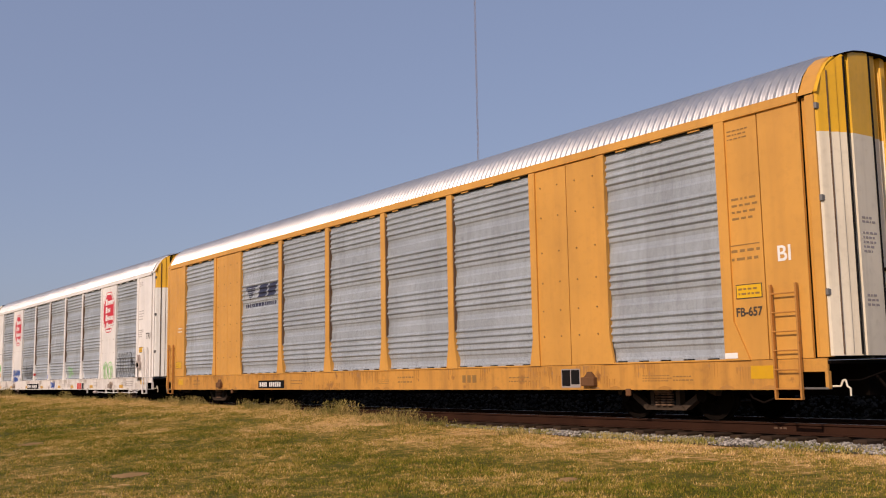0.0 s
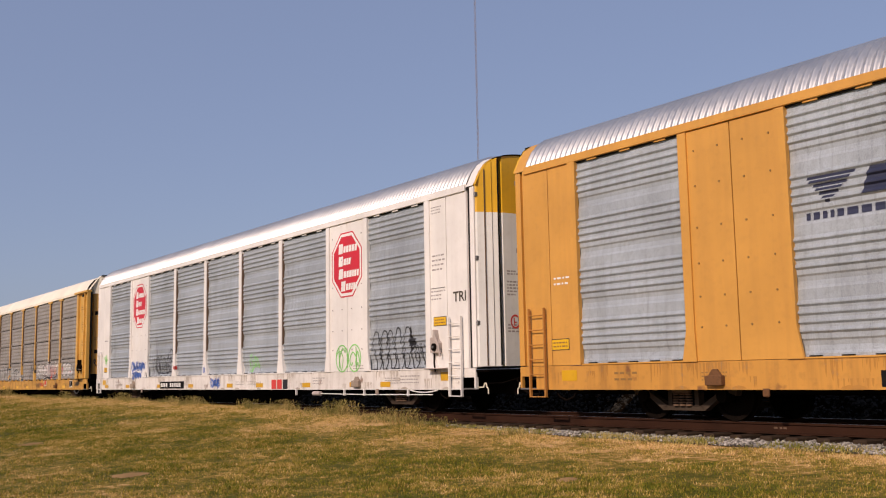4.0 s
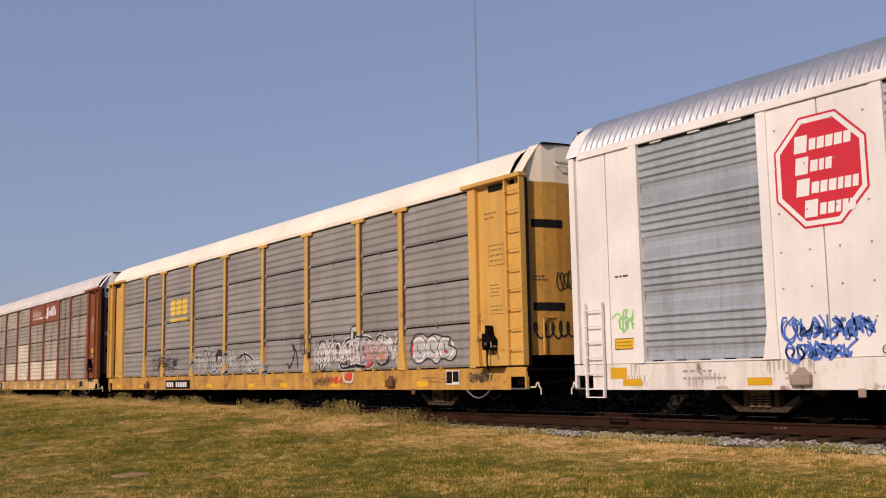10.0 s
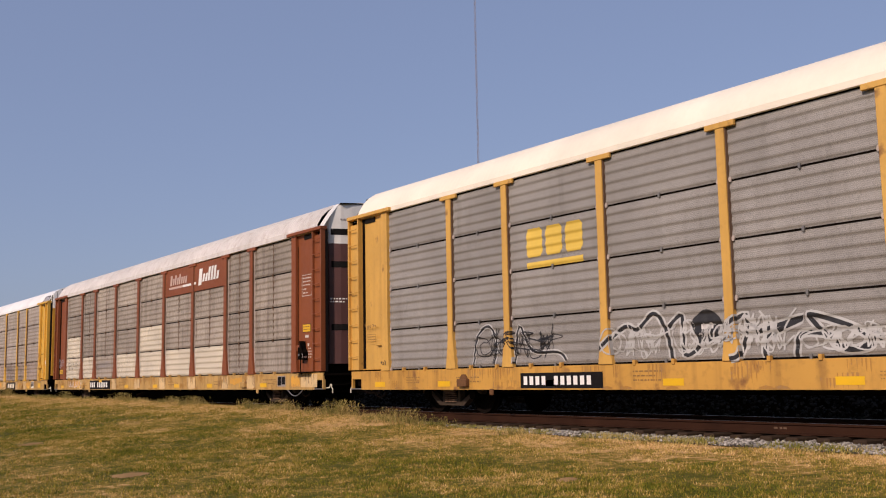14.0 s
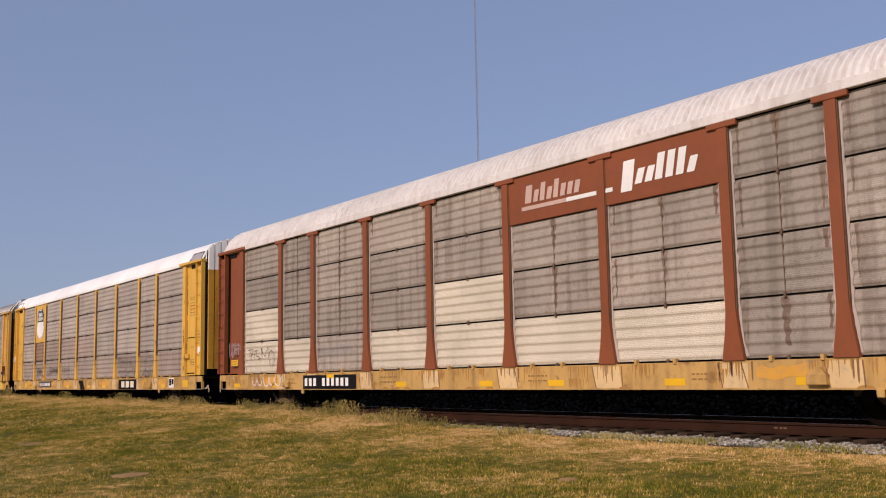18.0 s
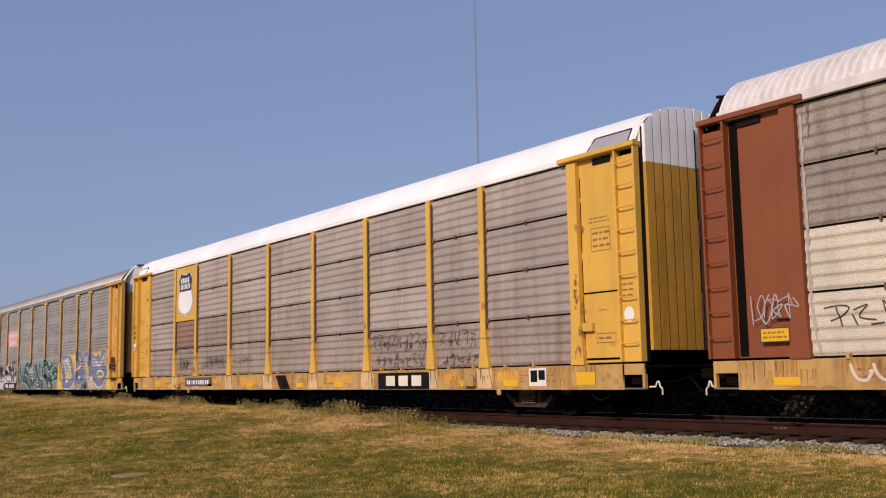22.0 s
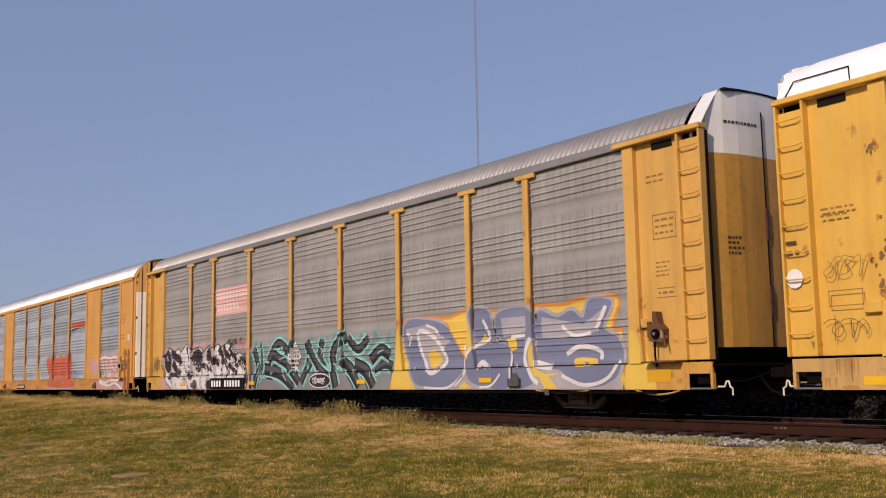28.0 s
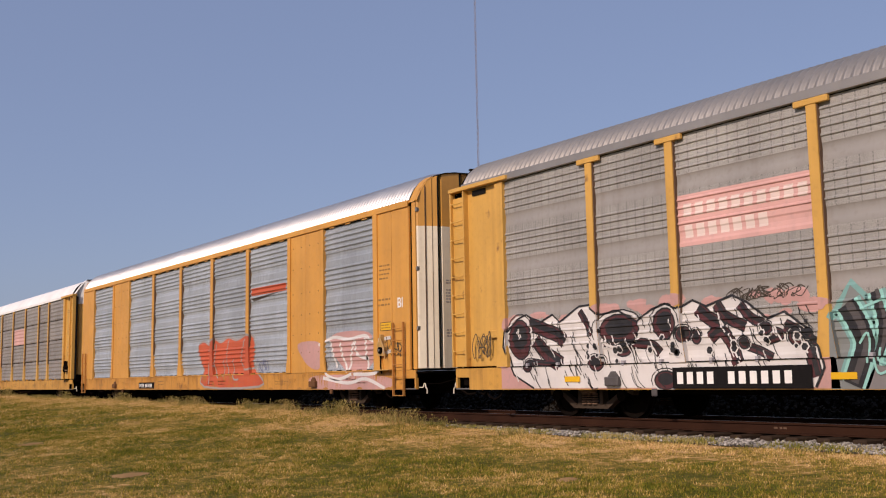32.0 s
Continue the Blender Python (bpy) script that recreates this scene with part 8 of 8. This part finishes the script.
def piece_teal(m, x0, x1):
    """Dark jagged lettering edged in teal and mint."""
    rnd = random.Random(83)
    base = [(x0, 0.54), (x0 + 0.05, 1.55)]
    n = 12
    for i in range(n):
        x = x0 + 0.3 + (x1 - x0 - 0.6) * i / (n - 1)
        base += [(x - 0.15, 1.70 + rnd.uniform(-0.1, 0.1)), (x + 0.08, 1.95 + rnd.uniform(-0.12, 0.16))]
    base += [(x1 - 0.1, 1.45), (x1, 1.0), (x1 - 0.25, 0.54)]
    m.fill("graffiti_smoke", base, SPRAY_SMOKE, 0)
    m.stroke("graffiti_teal", base[1:-1], 0.10, SPRAY_TEAL, 1, curved=False)
    m.fill("graffiti_grey", [(x0 + 0.5, 0.54), (x0 + 0.7, 0.85), (x0 + 1.5, 0.9), (x0 + 2.2, 0.54)], SPRAY_GREY, 1)
    m.fill("graffiti_grey", [(x0 + 5.2, 0.54), (x0 + 5.0, 0.9), (x0 + 6.4, 0.88), (x0 + 7.4, 0.54)], SPRAY_GREY, 1)
    runs = ((0.35, 0.6, 0.55, 1.2, 0.30, 1.75, 0.30), (1.3, 1.35, 1.9, 1.85, 2.6, 1.6, 0.30), (1.0, 1.15, 2.1, 1.0, 3.0, 0.6, 0.36), (1.6, 1.55, 2.6, 1.2, 3.3, 0.75, 0.30), (3.7, 1.85, 3.9, 1.4, 3.4, 0.75, 0.34), (3.9, 1.6, 4.4, 1.1, 5.0, 0.85, 0.26), (4.6, 1.85, 4.5, 1.3, 5.2, 0.65, 0.30), (5.9, 1.9, 5.2, 1.5, 5.4, 0.6, 0.34), (5.7, 1.3, 6.2, 1.0, 6.6, 0.6, 0.30), (6.0, 1.85, 6.5, 1.55, 7.0, 1.8, 0.24), (6.3, 1.2, 6.9, 1.0, 7.3, 0.6, 0.32), (7.1, 1.25, 7.6, 1.5, 8.0, 1.35, 0.30), (7.3, 1.0, 7.7, 1.15, 8.1, 1.1, 0.24), (2.9, 1.9, 2.8, 1.6, 3.2, 1.45, 0.18), (0.75, 1.9, 0.85, 1.4, 0.7, 0.9, 0.14))
    for k, (xa, za, xb, zb, xc, zc, w) in enumerate(runs):
        pts = [(x0 + xa, za), (x0 + xb, zb), (x0 + xc, zc)]
        m.stroke("graffiti_teal", pts, w + 0.19, SPRAY_TEAL, 1 + k % 2 * 3)
        m.stroke("graffiti_mint", pts, w + 0.10, SPRAY_MINT, 2 + k % 2 * 3)
        m.stroke("graffiti_ink", pts, w, INK, 3 + k % 2 * 3)
        m.stroke("graffiti_grey", [(a + 0.03, b + 0.03) for a, b in pts], w * 0.40, SPRAY_COAL, 4 + k % 2 * 3)
    for i in range(18):
        x, z = x0 + rnd.uniform(0.3, x1 - x0 - 0.5), rnd.uniform(0.7, 1.8)
        m.stroke("graffiti_mint", [(x, z), (x + rnd.uniform(-0.1, 0.3), z + rnd.uniform(-0.3, 0.3)), (x + rnd.uniform(0.1, 0.5), z + rnd.uniform(-0.3, 0.2))], 0.035, SPRAY_MINT, 9)
    dx, dz = x0 + 3.05, 1.45
    m.fill("graffiti_white", [(dx - 0.35, dz), (dx, dz - 0.42), (dx + 0.35, dz), (dx, dz + 0.45)], SPRAY_WHITE, 10)
    for i in range(-2, 3):
        for j in range(-2, 3):
            if abs(i) + abs(j) < 4:
                m.rect("graffiti_ink", dx + i * 0.10 - 0.032, dx + i * 0.10 + 0.032, dz + j * 0.12 - 0.036, dz + j * 0.12 + 0.036, INK, 11)
    oval = [(x0 + 4.55 + 0.60 * math.cos(i * 0.45), 0.77 + 0.19 * math.sin(i * 0.45)) for i in range(14)]
    m.fill("graffiti_ink", oval, INK, 10)
    m.stroke("graffiti_white", oval, 0.03, SPRAY_WHITE, 11, True, False)
    scrawl(m, x0 + 4.15, x0 + 4.95, 0.68, 0.88, 84, SPRAY_WHITE, 0.025, 5, 12)


def piece_blue(m):
    """Slate-blue rounded lettering edged in white over a yellow cloud."""
    cloud = curve([(4.02, 1.45), (4.36, 2.14), (5.44, 2.19), (6.19, 2.12), (7.13, 2.28), (7.93, 2.17), (9.19, 2.20), (10.04, 2.16), (10.61, 2.24), (11.50, 2.20), (11.37, 1.66), (11.60, 1.60)], False)
    m.fill("graffiti_yellow", cloud + [(11.64, 0.54), (3.86, 0.54)], SPRAY_YELLOW, 0)
    m.fill("graffiti_yellow", [(11.84, 1.58), (11.98, 1.55), (12.2, 1.05), (12.4, 0.90), (12.4, 0.54), (11.60, 0.54)], SPRAY_YELLOW, 0)
    m.stroke("graffiti_orange", cloud, 0.07, SPRAY_ORANGE, 1, False, False)
    m.fill("graffiti_lilac", [(4.9, 0.54), (5.2, 1.0), (8.6, 0.75), (11.5, 0.9), (11.6, 0.54)], SPRAY_LILAC, 1)
    D = curve([(4.42, 2.05), (5.44, 2.11), (6.10, 1.95), (6.64, 1.57), (6.81, 1.16), (6.68, 0.77), (6.12, 0.60), (5.29, 0.60), (4.77, 0.84)], True)
    A = curve([(7.09, 2.21), (7.64, 2.19), (7.84, 1.81), (8.0, 1.51), (8.43, 1.35), (8.39, 0.60), (7.49, 0.60), (6.99, 0.77), (6.93, 1.16), (7.24, 1.49)], True)
    T = curve([(8.0, 2.12), (9.06, 2.14), (9.25, 1.59), (8.97, 1.52), (9.0, 0.93), (9.15, 0.66), (8.46, 0.59), (8.43, 1.35), (8.01, 1.65)], True)
    S = curve([(9.31, 2.08), (9.85, 1.92), (10.26, 2.03), (10.59, 1.87), (10.75, 2.19), (11.33, 2.12), (11.12, 1.67), (11.50, 1.45), (11.60, 1.08), (11.45, 0.76), (10.94, 0.58), (10.35, 0.65), (9.91, 0.91), (9.31, 0.97), (9.25, 1.59)], True)
    for ring in (D, A, T, S):
        m.stroke("graffiti_white", ring, 0.15, SPRAY_LILAC, 2, True, False)
        m.fill("graffiti_slate", ring, SPRAY_SLATE, 3)
    for k, (ring, f) in enumerate(((D, 0.62), (S, 0.0))):
        if f:
            cx = sum(q[0] for q in ring) / len(ring)
            cz = sum(q[1] for q in ring) / len(ring)
    m.fill("graffiti_lilac", [(4.5, 1.95), (5.3, 2.0), (6.3, 1.6), (6.0, 1.4), (5.2, 1.7), (4.6, 1.7)], SPRAY_LILAC, 4)
    m.fill("graffiti_lilac", [(9.4, 1.95), (10.6, 1.75), (11.2, 2.05), (11.0, 1.6), (10.0, 1.5), (9.4, 1.55)], SPRAY_LILAC, 4)
    m.fill("graffiti_lilac", [(8.1, 2.0), (9.0, 2.0), (9.0, 1.7), (8.2, 1.6)], SPRAY_LILAC, 4)
    hole = curve([(5.03, 1.84), (5.67, 1.71), (6.15, 1.23), (5.89, 0.98), (5.43, 0.97)], True)
    m.fill("graffiti_lilac", hole, SPRAY_LILAC, 5)
    m.stroke("graffiti_white", hole, 0.10, SPRAY_WHITE, 6, True, False)
    m.fill("graffiti_yellow", curve([(5.45, 1.35), (5.75, 1.42), (5.98, 1.20), (5.75, 1.02), (5.52, 1.05)], True), SPRAY_YELLOW, 6)
    m.fill("graffiti_yellow", [(6.15, 2.05), (6.40, 2.0), (7.05, 1.22), (6.90, 1.12)], SPRAY_YELLOW, 5)
    m.stroke("graffiti_orange", [(6.15, 2.03), (6.90, 1.14)], 0.04, SPRAY_ORANGE, 6, curved=False)
    m.fill("graffiti_yellow", [(7.42, 1.55), (7.6, 1.70), (7.8, 1.48)], SPRAY_YELLOW, 6)
    m.fill("graffiti_yellow", [(8.3, 1.55), (8.6, 1.62), (8.65, 1.35), (8.45, 1.30)], SPRAY_YELLOW, 6)
    m.fill("graffiti_yellow", curve([(10.35, 1.12), (10.9, 1.10), (10.9, 0.98), (10.4, 0.96)], True), SPRAY_YELLOW, 6)
    for pts, w in (([(5.35, 2.0), (5.7, 1.9), (5.9, 1.75)], 0.06), ([(4.55, 1.85), (4.75, 1.75), (4.65, 1.55)], 0.06), ([(6.85, 1.5), (6.9, 0.95), (6.5, 0.62)], 0.08), ([(7.5, 2.0), (7.75, 1.6), (7.25, 1.45), (6.95, 1.25)], 0.08), ([(7.3, 0.98), (7.45, 1.10), (7.65, 1.0)], 0.12), ([(8.45, 1.6), (8.95, 1.62)], 0.08), ([(8.44, 1.3), (8.42, 0.7)], 0.06), ([(9.15, 1.55), (8.95, 1.2), (9.1, 0.8), (9.3, 0.66)], 0.10), ([(10.0, 1.75), (10.35, 1.55), (10.8, 1.58)], 0.07), ([(11.2, 2.05), (10.95, 1.65)], 0.09), ([(10.1, 1.2), (10.5, 1.34), (11.0, 1.25), (11.05, 1.08)], 0.09), ([(10.0, 0.80), (10.6, 0.62), (11.2, 0.72), (11.55, 1.05)], 0.07), ([(5.3, 0.58), (6.2, 0.57), (6.8, 0.85)], 0.06), ([(7.4, 0.58), (7.8, 0.62), (8.1, 0.85)], 0.05)):
        m.stroke("graffiti_white", pts, w, SPRAY_WHITE, 7)
    m.fill("graffiti_yellow", [(9.2, 0.95), (9.6, 0.80), (9.9, 0.54), (9.5, 0.54)], SPRAY_YELLOW, 6)
    m.fill("graffiti_yellow", [(6.85, 0.70), (7.15, 0.56), (6.6, 0.54)], SPRAY_YELLOW, 6)
    m.fill("graffiti_white", [(9.2, 1.12), (9.8, 1.0), (9.7, 0.9), (9.2, 0.95)], SPRAY_WHITE, 6)


def dress_sixth(car):
    m = Marks(car, "whole")
    m.rect("faded_sign", -6.98, -4.37, 2.92, 3.80, SIGN_PINK, 0)
    rnd = random.Random(6)
    for r, (x, e) in enumerate(((-6.85, -4.55), (-6.85, -5.10))):
        while x < e:
            m.rect("faded_bar", x, x + 0.17, 3.42 - r * 0.36, 3.64 - r * 0.36, SIGN_PALE, 1)
            x += 0.25
    piece_white(m, -11.75, -4.32)
    piece_teal(m, -4.22, 4.0)
    piece_blue(m)
    number_plate_bars(m, -7.20, -4.50, 0.55, 0.90, (4, 6), 13)
    scrawl(m, -6.1, -4.55, 1.9, 2.15, 85, PRINT, 0.025, 7)
    for x in (-9.9, -4.2, 2.3, 7.4):
        m.rect("reflector", x, x + 0.42, 0.68, 0.78, PLACARD, 12)
    end_stencils(m, PRINT_SOFT, 34)
    m.rect("reflector", 12.2, 12.75, 0.66, 0.88, REFLECT, 2)
    scrawl(m, -12.8, -12.1, 1.15, 1.75, 86, PRINT, 0.03, 4)
    m.done()
    door_stencil(car, -0.92, -0.15, 5.0, 5.10, 1, 83, PRINT)
    door_stencil(car, -0.95, -0.60, 2.75, 3.10, 4, 84, PRINT)
    jack_pads(car, SPRAY_COAL)
    hand_brake(car, 12.52, YELLOW, PAD_RUST)
    hanging_chain(car, 9.2, 1.5, 0.05, TAN_SILL)
    hanging_chain(car, 11.9, 1.0, 0.07, TAN_SILL)
    for a, b in zip(POSTS, POSTS[1:]):
        part("sill_seam", Build().box(a + 0.18, b - 0.18, -SIDE - 0.032, -SIDE + 0.02, 0.984, 1.000, 0.003), BLACK, car)
    part("lower_rail", Build().box(4.0, 12.4, -SIDE - 0.02, -SIDE + 0.03, 0.46, 0.50, 0.006), STEEL, car)


def dress_seventh(car):
    m = Marks(car, "modern")
    sill_grime(m, 307, SMEAR_ORANGE)
    block = curve([(0.15, 1.95), (0.6, 2.14), (1.15, 2.0), (1.5, 2.18), (2.1, 2.05), (2.6, 2.2), (3.3, 2.08), (4.0, 2.22), (4.55, 2.12), (4.75, 1.7), (4.65, 1.2), (5.15, 0.95), (5.1, 0.62), (0.85, 0.62), (0.65, 1.2)], True, 3)
    m.fill("graffiti_block", block, SPRAY_FLAME, 0)
    m.stroke("graffiti_ink", block, 0.07, PRINT_GREY, 2, True, False)
    for pts in ([(1.15, 1.95), (1.3, 1.2), (1.2, 0.7)], [(1.75, 2.0), (1.6, 1.3), (2.0, 0.9)], [(2.7, 2.1), (2.6, 1.5), (2.75, 1.0)], [(2.35, 1.5), (2.4, 0.95)], [(3.1, 1.5), (3.2, 0.9), (3.6, 0.85)], [(3.9, 2.1), (3.75, 1.4), (4.1, 1.15), (4.7, 1.2)]):
        m.stroke("graffiti_ink", pts, 0.06, PRINT_GREY, 3)
    scrawl(m, 4.95, 5.6, 1.0, 1.45, 92, SPRAY_SLATE, 0.05, 3)
    m.fill("graffiti_pink", curve([(7.6, 1.75), (8.4, 1.85), (9.0, 1.7), (8.9, 1.1), (8.2, 1.2)], True), SPRAY_PINK, 0)
    m.fill("graffiti_pink", curve([(9.5, 1.95), (11.4, 1.95), (11.6, 1.3), (10.9, 0.9), (9.9, 1.2)], True), SPRAY_PINK, 0)
    m.fill("graffiti_pink", curve([(8.6, 0.9), (12.2, 0.85), (12.2, 0.55), (8.8, 0.55)], True), SPRAY_PINK, 0)
    for pts in ([(8.85, 1.72), (9.6, 1.90), (10.4, 1.82), (11.2, 1.88), (11.6, 1.74), (12.5, 1.78)], [(9.0, 1.75), (9.15, 1.3), (9.25, 0.95), (9.9, 0.80), (10.6, 0.93)], [(9.45, 1.8), (9.75, 1.1)], [(9.95, 1.75), (10.35, 1.0), (10.65, 1.75)], [(10.7, 1.85), (10.85, 1.42), (11.4, 1.30)], [(11.25, 1.82), (11.35, 1.0)], [(11.8, 1.60), (11.9, 0.98), (10.7, 0.92)], [(9.1, 0.84), (10.4, 0.70), (11.3, 0.80), (12.2, 0.56)], [(11.9, 1.4), (12.5, 1.45)]):
        m.stroke("graffiti_white", pts, 0.085, SPRAY_WHITE, 2)
    m.rect("red_patch", 4.46, 6.82, 3.38, 3.60, SPRAY_FLAME, 1)
    m.fill("graffiti_ink", [(4.46, 3.28), (5.9, 3.36), (6.6, 3.38), (4.6, 3.20)], PRINT, 1)
    scrawl(m, 12.2, 13.1, 1.3, 1.8, 95, PRINT, 0.03, 4)
    placard(m, 12.03, 12.53, 1.95, 2.16)
    number_plate_bars(m, -5.73, -4.0, 0.57, 0.80)
    m.text("level_letters", "BI", 12.80, 2.48, 0.24, PRINT_WHITE)
    m.lines("stencil", 12.0, 12.52, 3.18, 3.60, 4, PRINT_SOFT, 2)
    m.lines("stencil", 11.95, 12.5, 2.52, 2.78, 2, PRINT_SOFT, 3)
    sill_stencils(m, PRINT_SOFT, 7)
    m.done()
    jack_pads(car, PAD_RUST)
    hand_brake(car, 12.17, ORANGE, TAN_SILL)


def dress_eighth(car):
    m = Marks(car, "older")
    sill_grime(m, 308, SMEAR_YELLOW)
    end_stencils(m, PRINT_SOFT, 44)
    m.rect("faded_sign", 1.6, 4.1, 2.95, 3.8, SIGN_PINK, 1)
    sill_stencils(m, PRINT_SOFT, 8)
    m.done()
    hand_brake(car, 12.52, YELLOW, STEEL)


TURNING = []
CARS = []


def make_train():
    at = lambda k: FIRST - PITCH * k
    CARS.append(modern_car("a", "orange autorack with grey ribbed screens and bright metal roof", at(0), ORANGE, SILL_ORANGE, (DOOR_CREAM, DOOR_YELLOW), (DOOR_CREAM, DOOR_YELLOW), TURNING))
    CARS.append(modern_car("b", "white autorack with red octagon signs and green graffiti", at(1), WHITE, SILL_WHITE, (DOOR_WHITE, DOOR_YELLOW), (DOOR_WHITE, WHITE), TURNING))
    CARS.append(older_car("c", "yellow autorack with cream roof and grey screens, graffiti along the bottom", at(2), YELLOW, SILL_YELLOW, ROOF_CREAM, ROOF_CREAM, lambda i, r: SCREEN_GREY, TURNING, door=(DOOR_SHADED, CREAM), split=4.80, rod=CREAM, clip_mat=SPRAY_CLIP))
    CARS.append(older_car("d", "red-brown autorack with stained grey and cream screens", at(3), BROWN, TAN_SILL, ROOF_DIRTY, ROOF_DIRTY, lambda i, r: SCREEN_CREAM if (i, r) in CREAM_SCREENS else (None if i in (5, 6) and r == 0 else SCREEN_DARK), TURNING, door=(DOOR_MAROON, DOOR_WHITE), tee=True, post_w=0.2, roof_deep=0.066, roof_shape=SQUARE))
    CARS.append(older_car("e", "yellow autorack with white roof, rust and folded end doors", at(4), GOLD, TAN_SILL, ROOF_WHITE, ROOF_WHITE, lambda i, r: SCREEN_BROWNED if r == 3 or (r == 2 and i in (2, 3, 4, 9)) else SCREEN_RUSTY, TURNING, door_kind="fold", clip_mat=RUST_RUN, split=4.58, door=(GOLD_SHADED, ROOF_WHITE), tee=False, roof_deep=0.005))
    CARS.append(older_car("f", "yellow autorack with dull metal roof and large painted graffiti", at(5), YELLOW, SILL_YELLOW, ROOF_DULL, ROOF_DULL, lambda i, r: SCREEN_DOTTED, TURNING, door=(DOOR_SHADED, DOOR_WHITE), whole=True, roof_deep=0.052, roof_shape=WAVE, lift=0.86))
    CARS.append(modern_car("g", "orange autorack with red and pink graffiti on its screens", at(6), ORANGE, SILL_ORANGE, (DOOR_CREAM, ORANGE), (DOOR_CREAM, ORANGE), TURNING))
    CARS.append(older_car("h", "yellow autorack with white roof, far down the train", at(7), YELLOW, SILL_YELLOW, ROOF_WHITE, ROOF_WHITE, lambda i, r: SCREEN_GREY, TURNING, door=(YELLOW, ROOF_WHITE), tee=False))
    for car, dress in zip(CARS, (dress_first, dress_second, dress_third, dress_fourth, dress_fifth, dress_sixth, dress_seventh, dress_eighth)):
        dress(car)


def run(t):
    """How far the train has run by t seconds."""
    return 50.2505 * (t / 10) + 0.1095 * (t / 10) ** 2 - 0.03378 * (t / 10) ** 3


def motions():
    for k, car in enumerate(CARS):
        walk(car, [(float(t), pose(FIRST - PITCH * k + run(t), RAIL_Y, 0)) for t in range(0, 33)])
    steps = [i * 0.1 for i in range(321)]
    for w in TURNING:
        p = w.location.copy()
        walk(w, [(t, pose(p.x, p.y, p.z, 0, math.degrees(run(t) / 0.42), 0)) for t in steps])


make_ground()
make_track()
make_mast()
make_train()
make_stones()
make_bank_stones()
make_bare_spots()
make_grass()

motions()
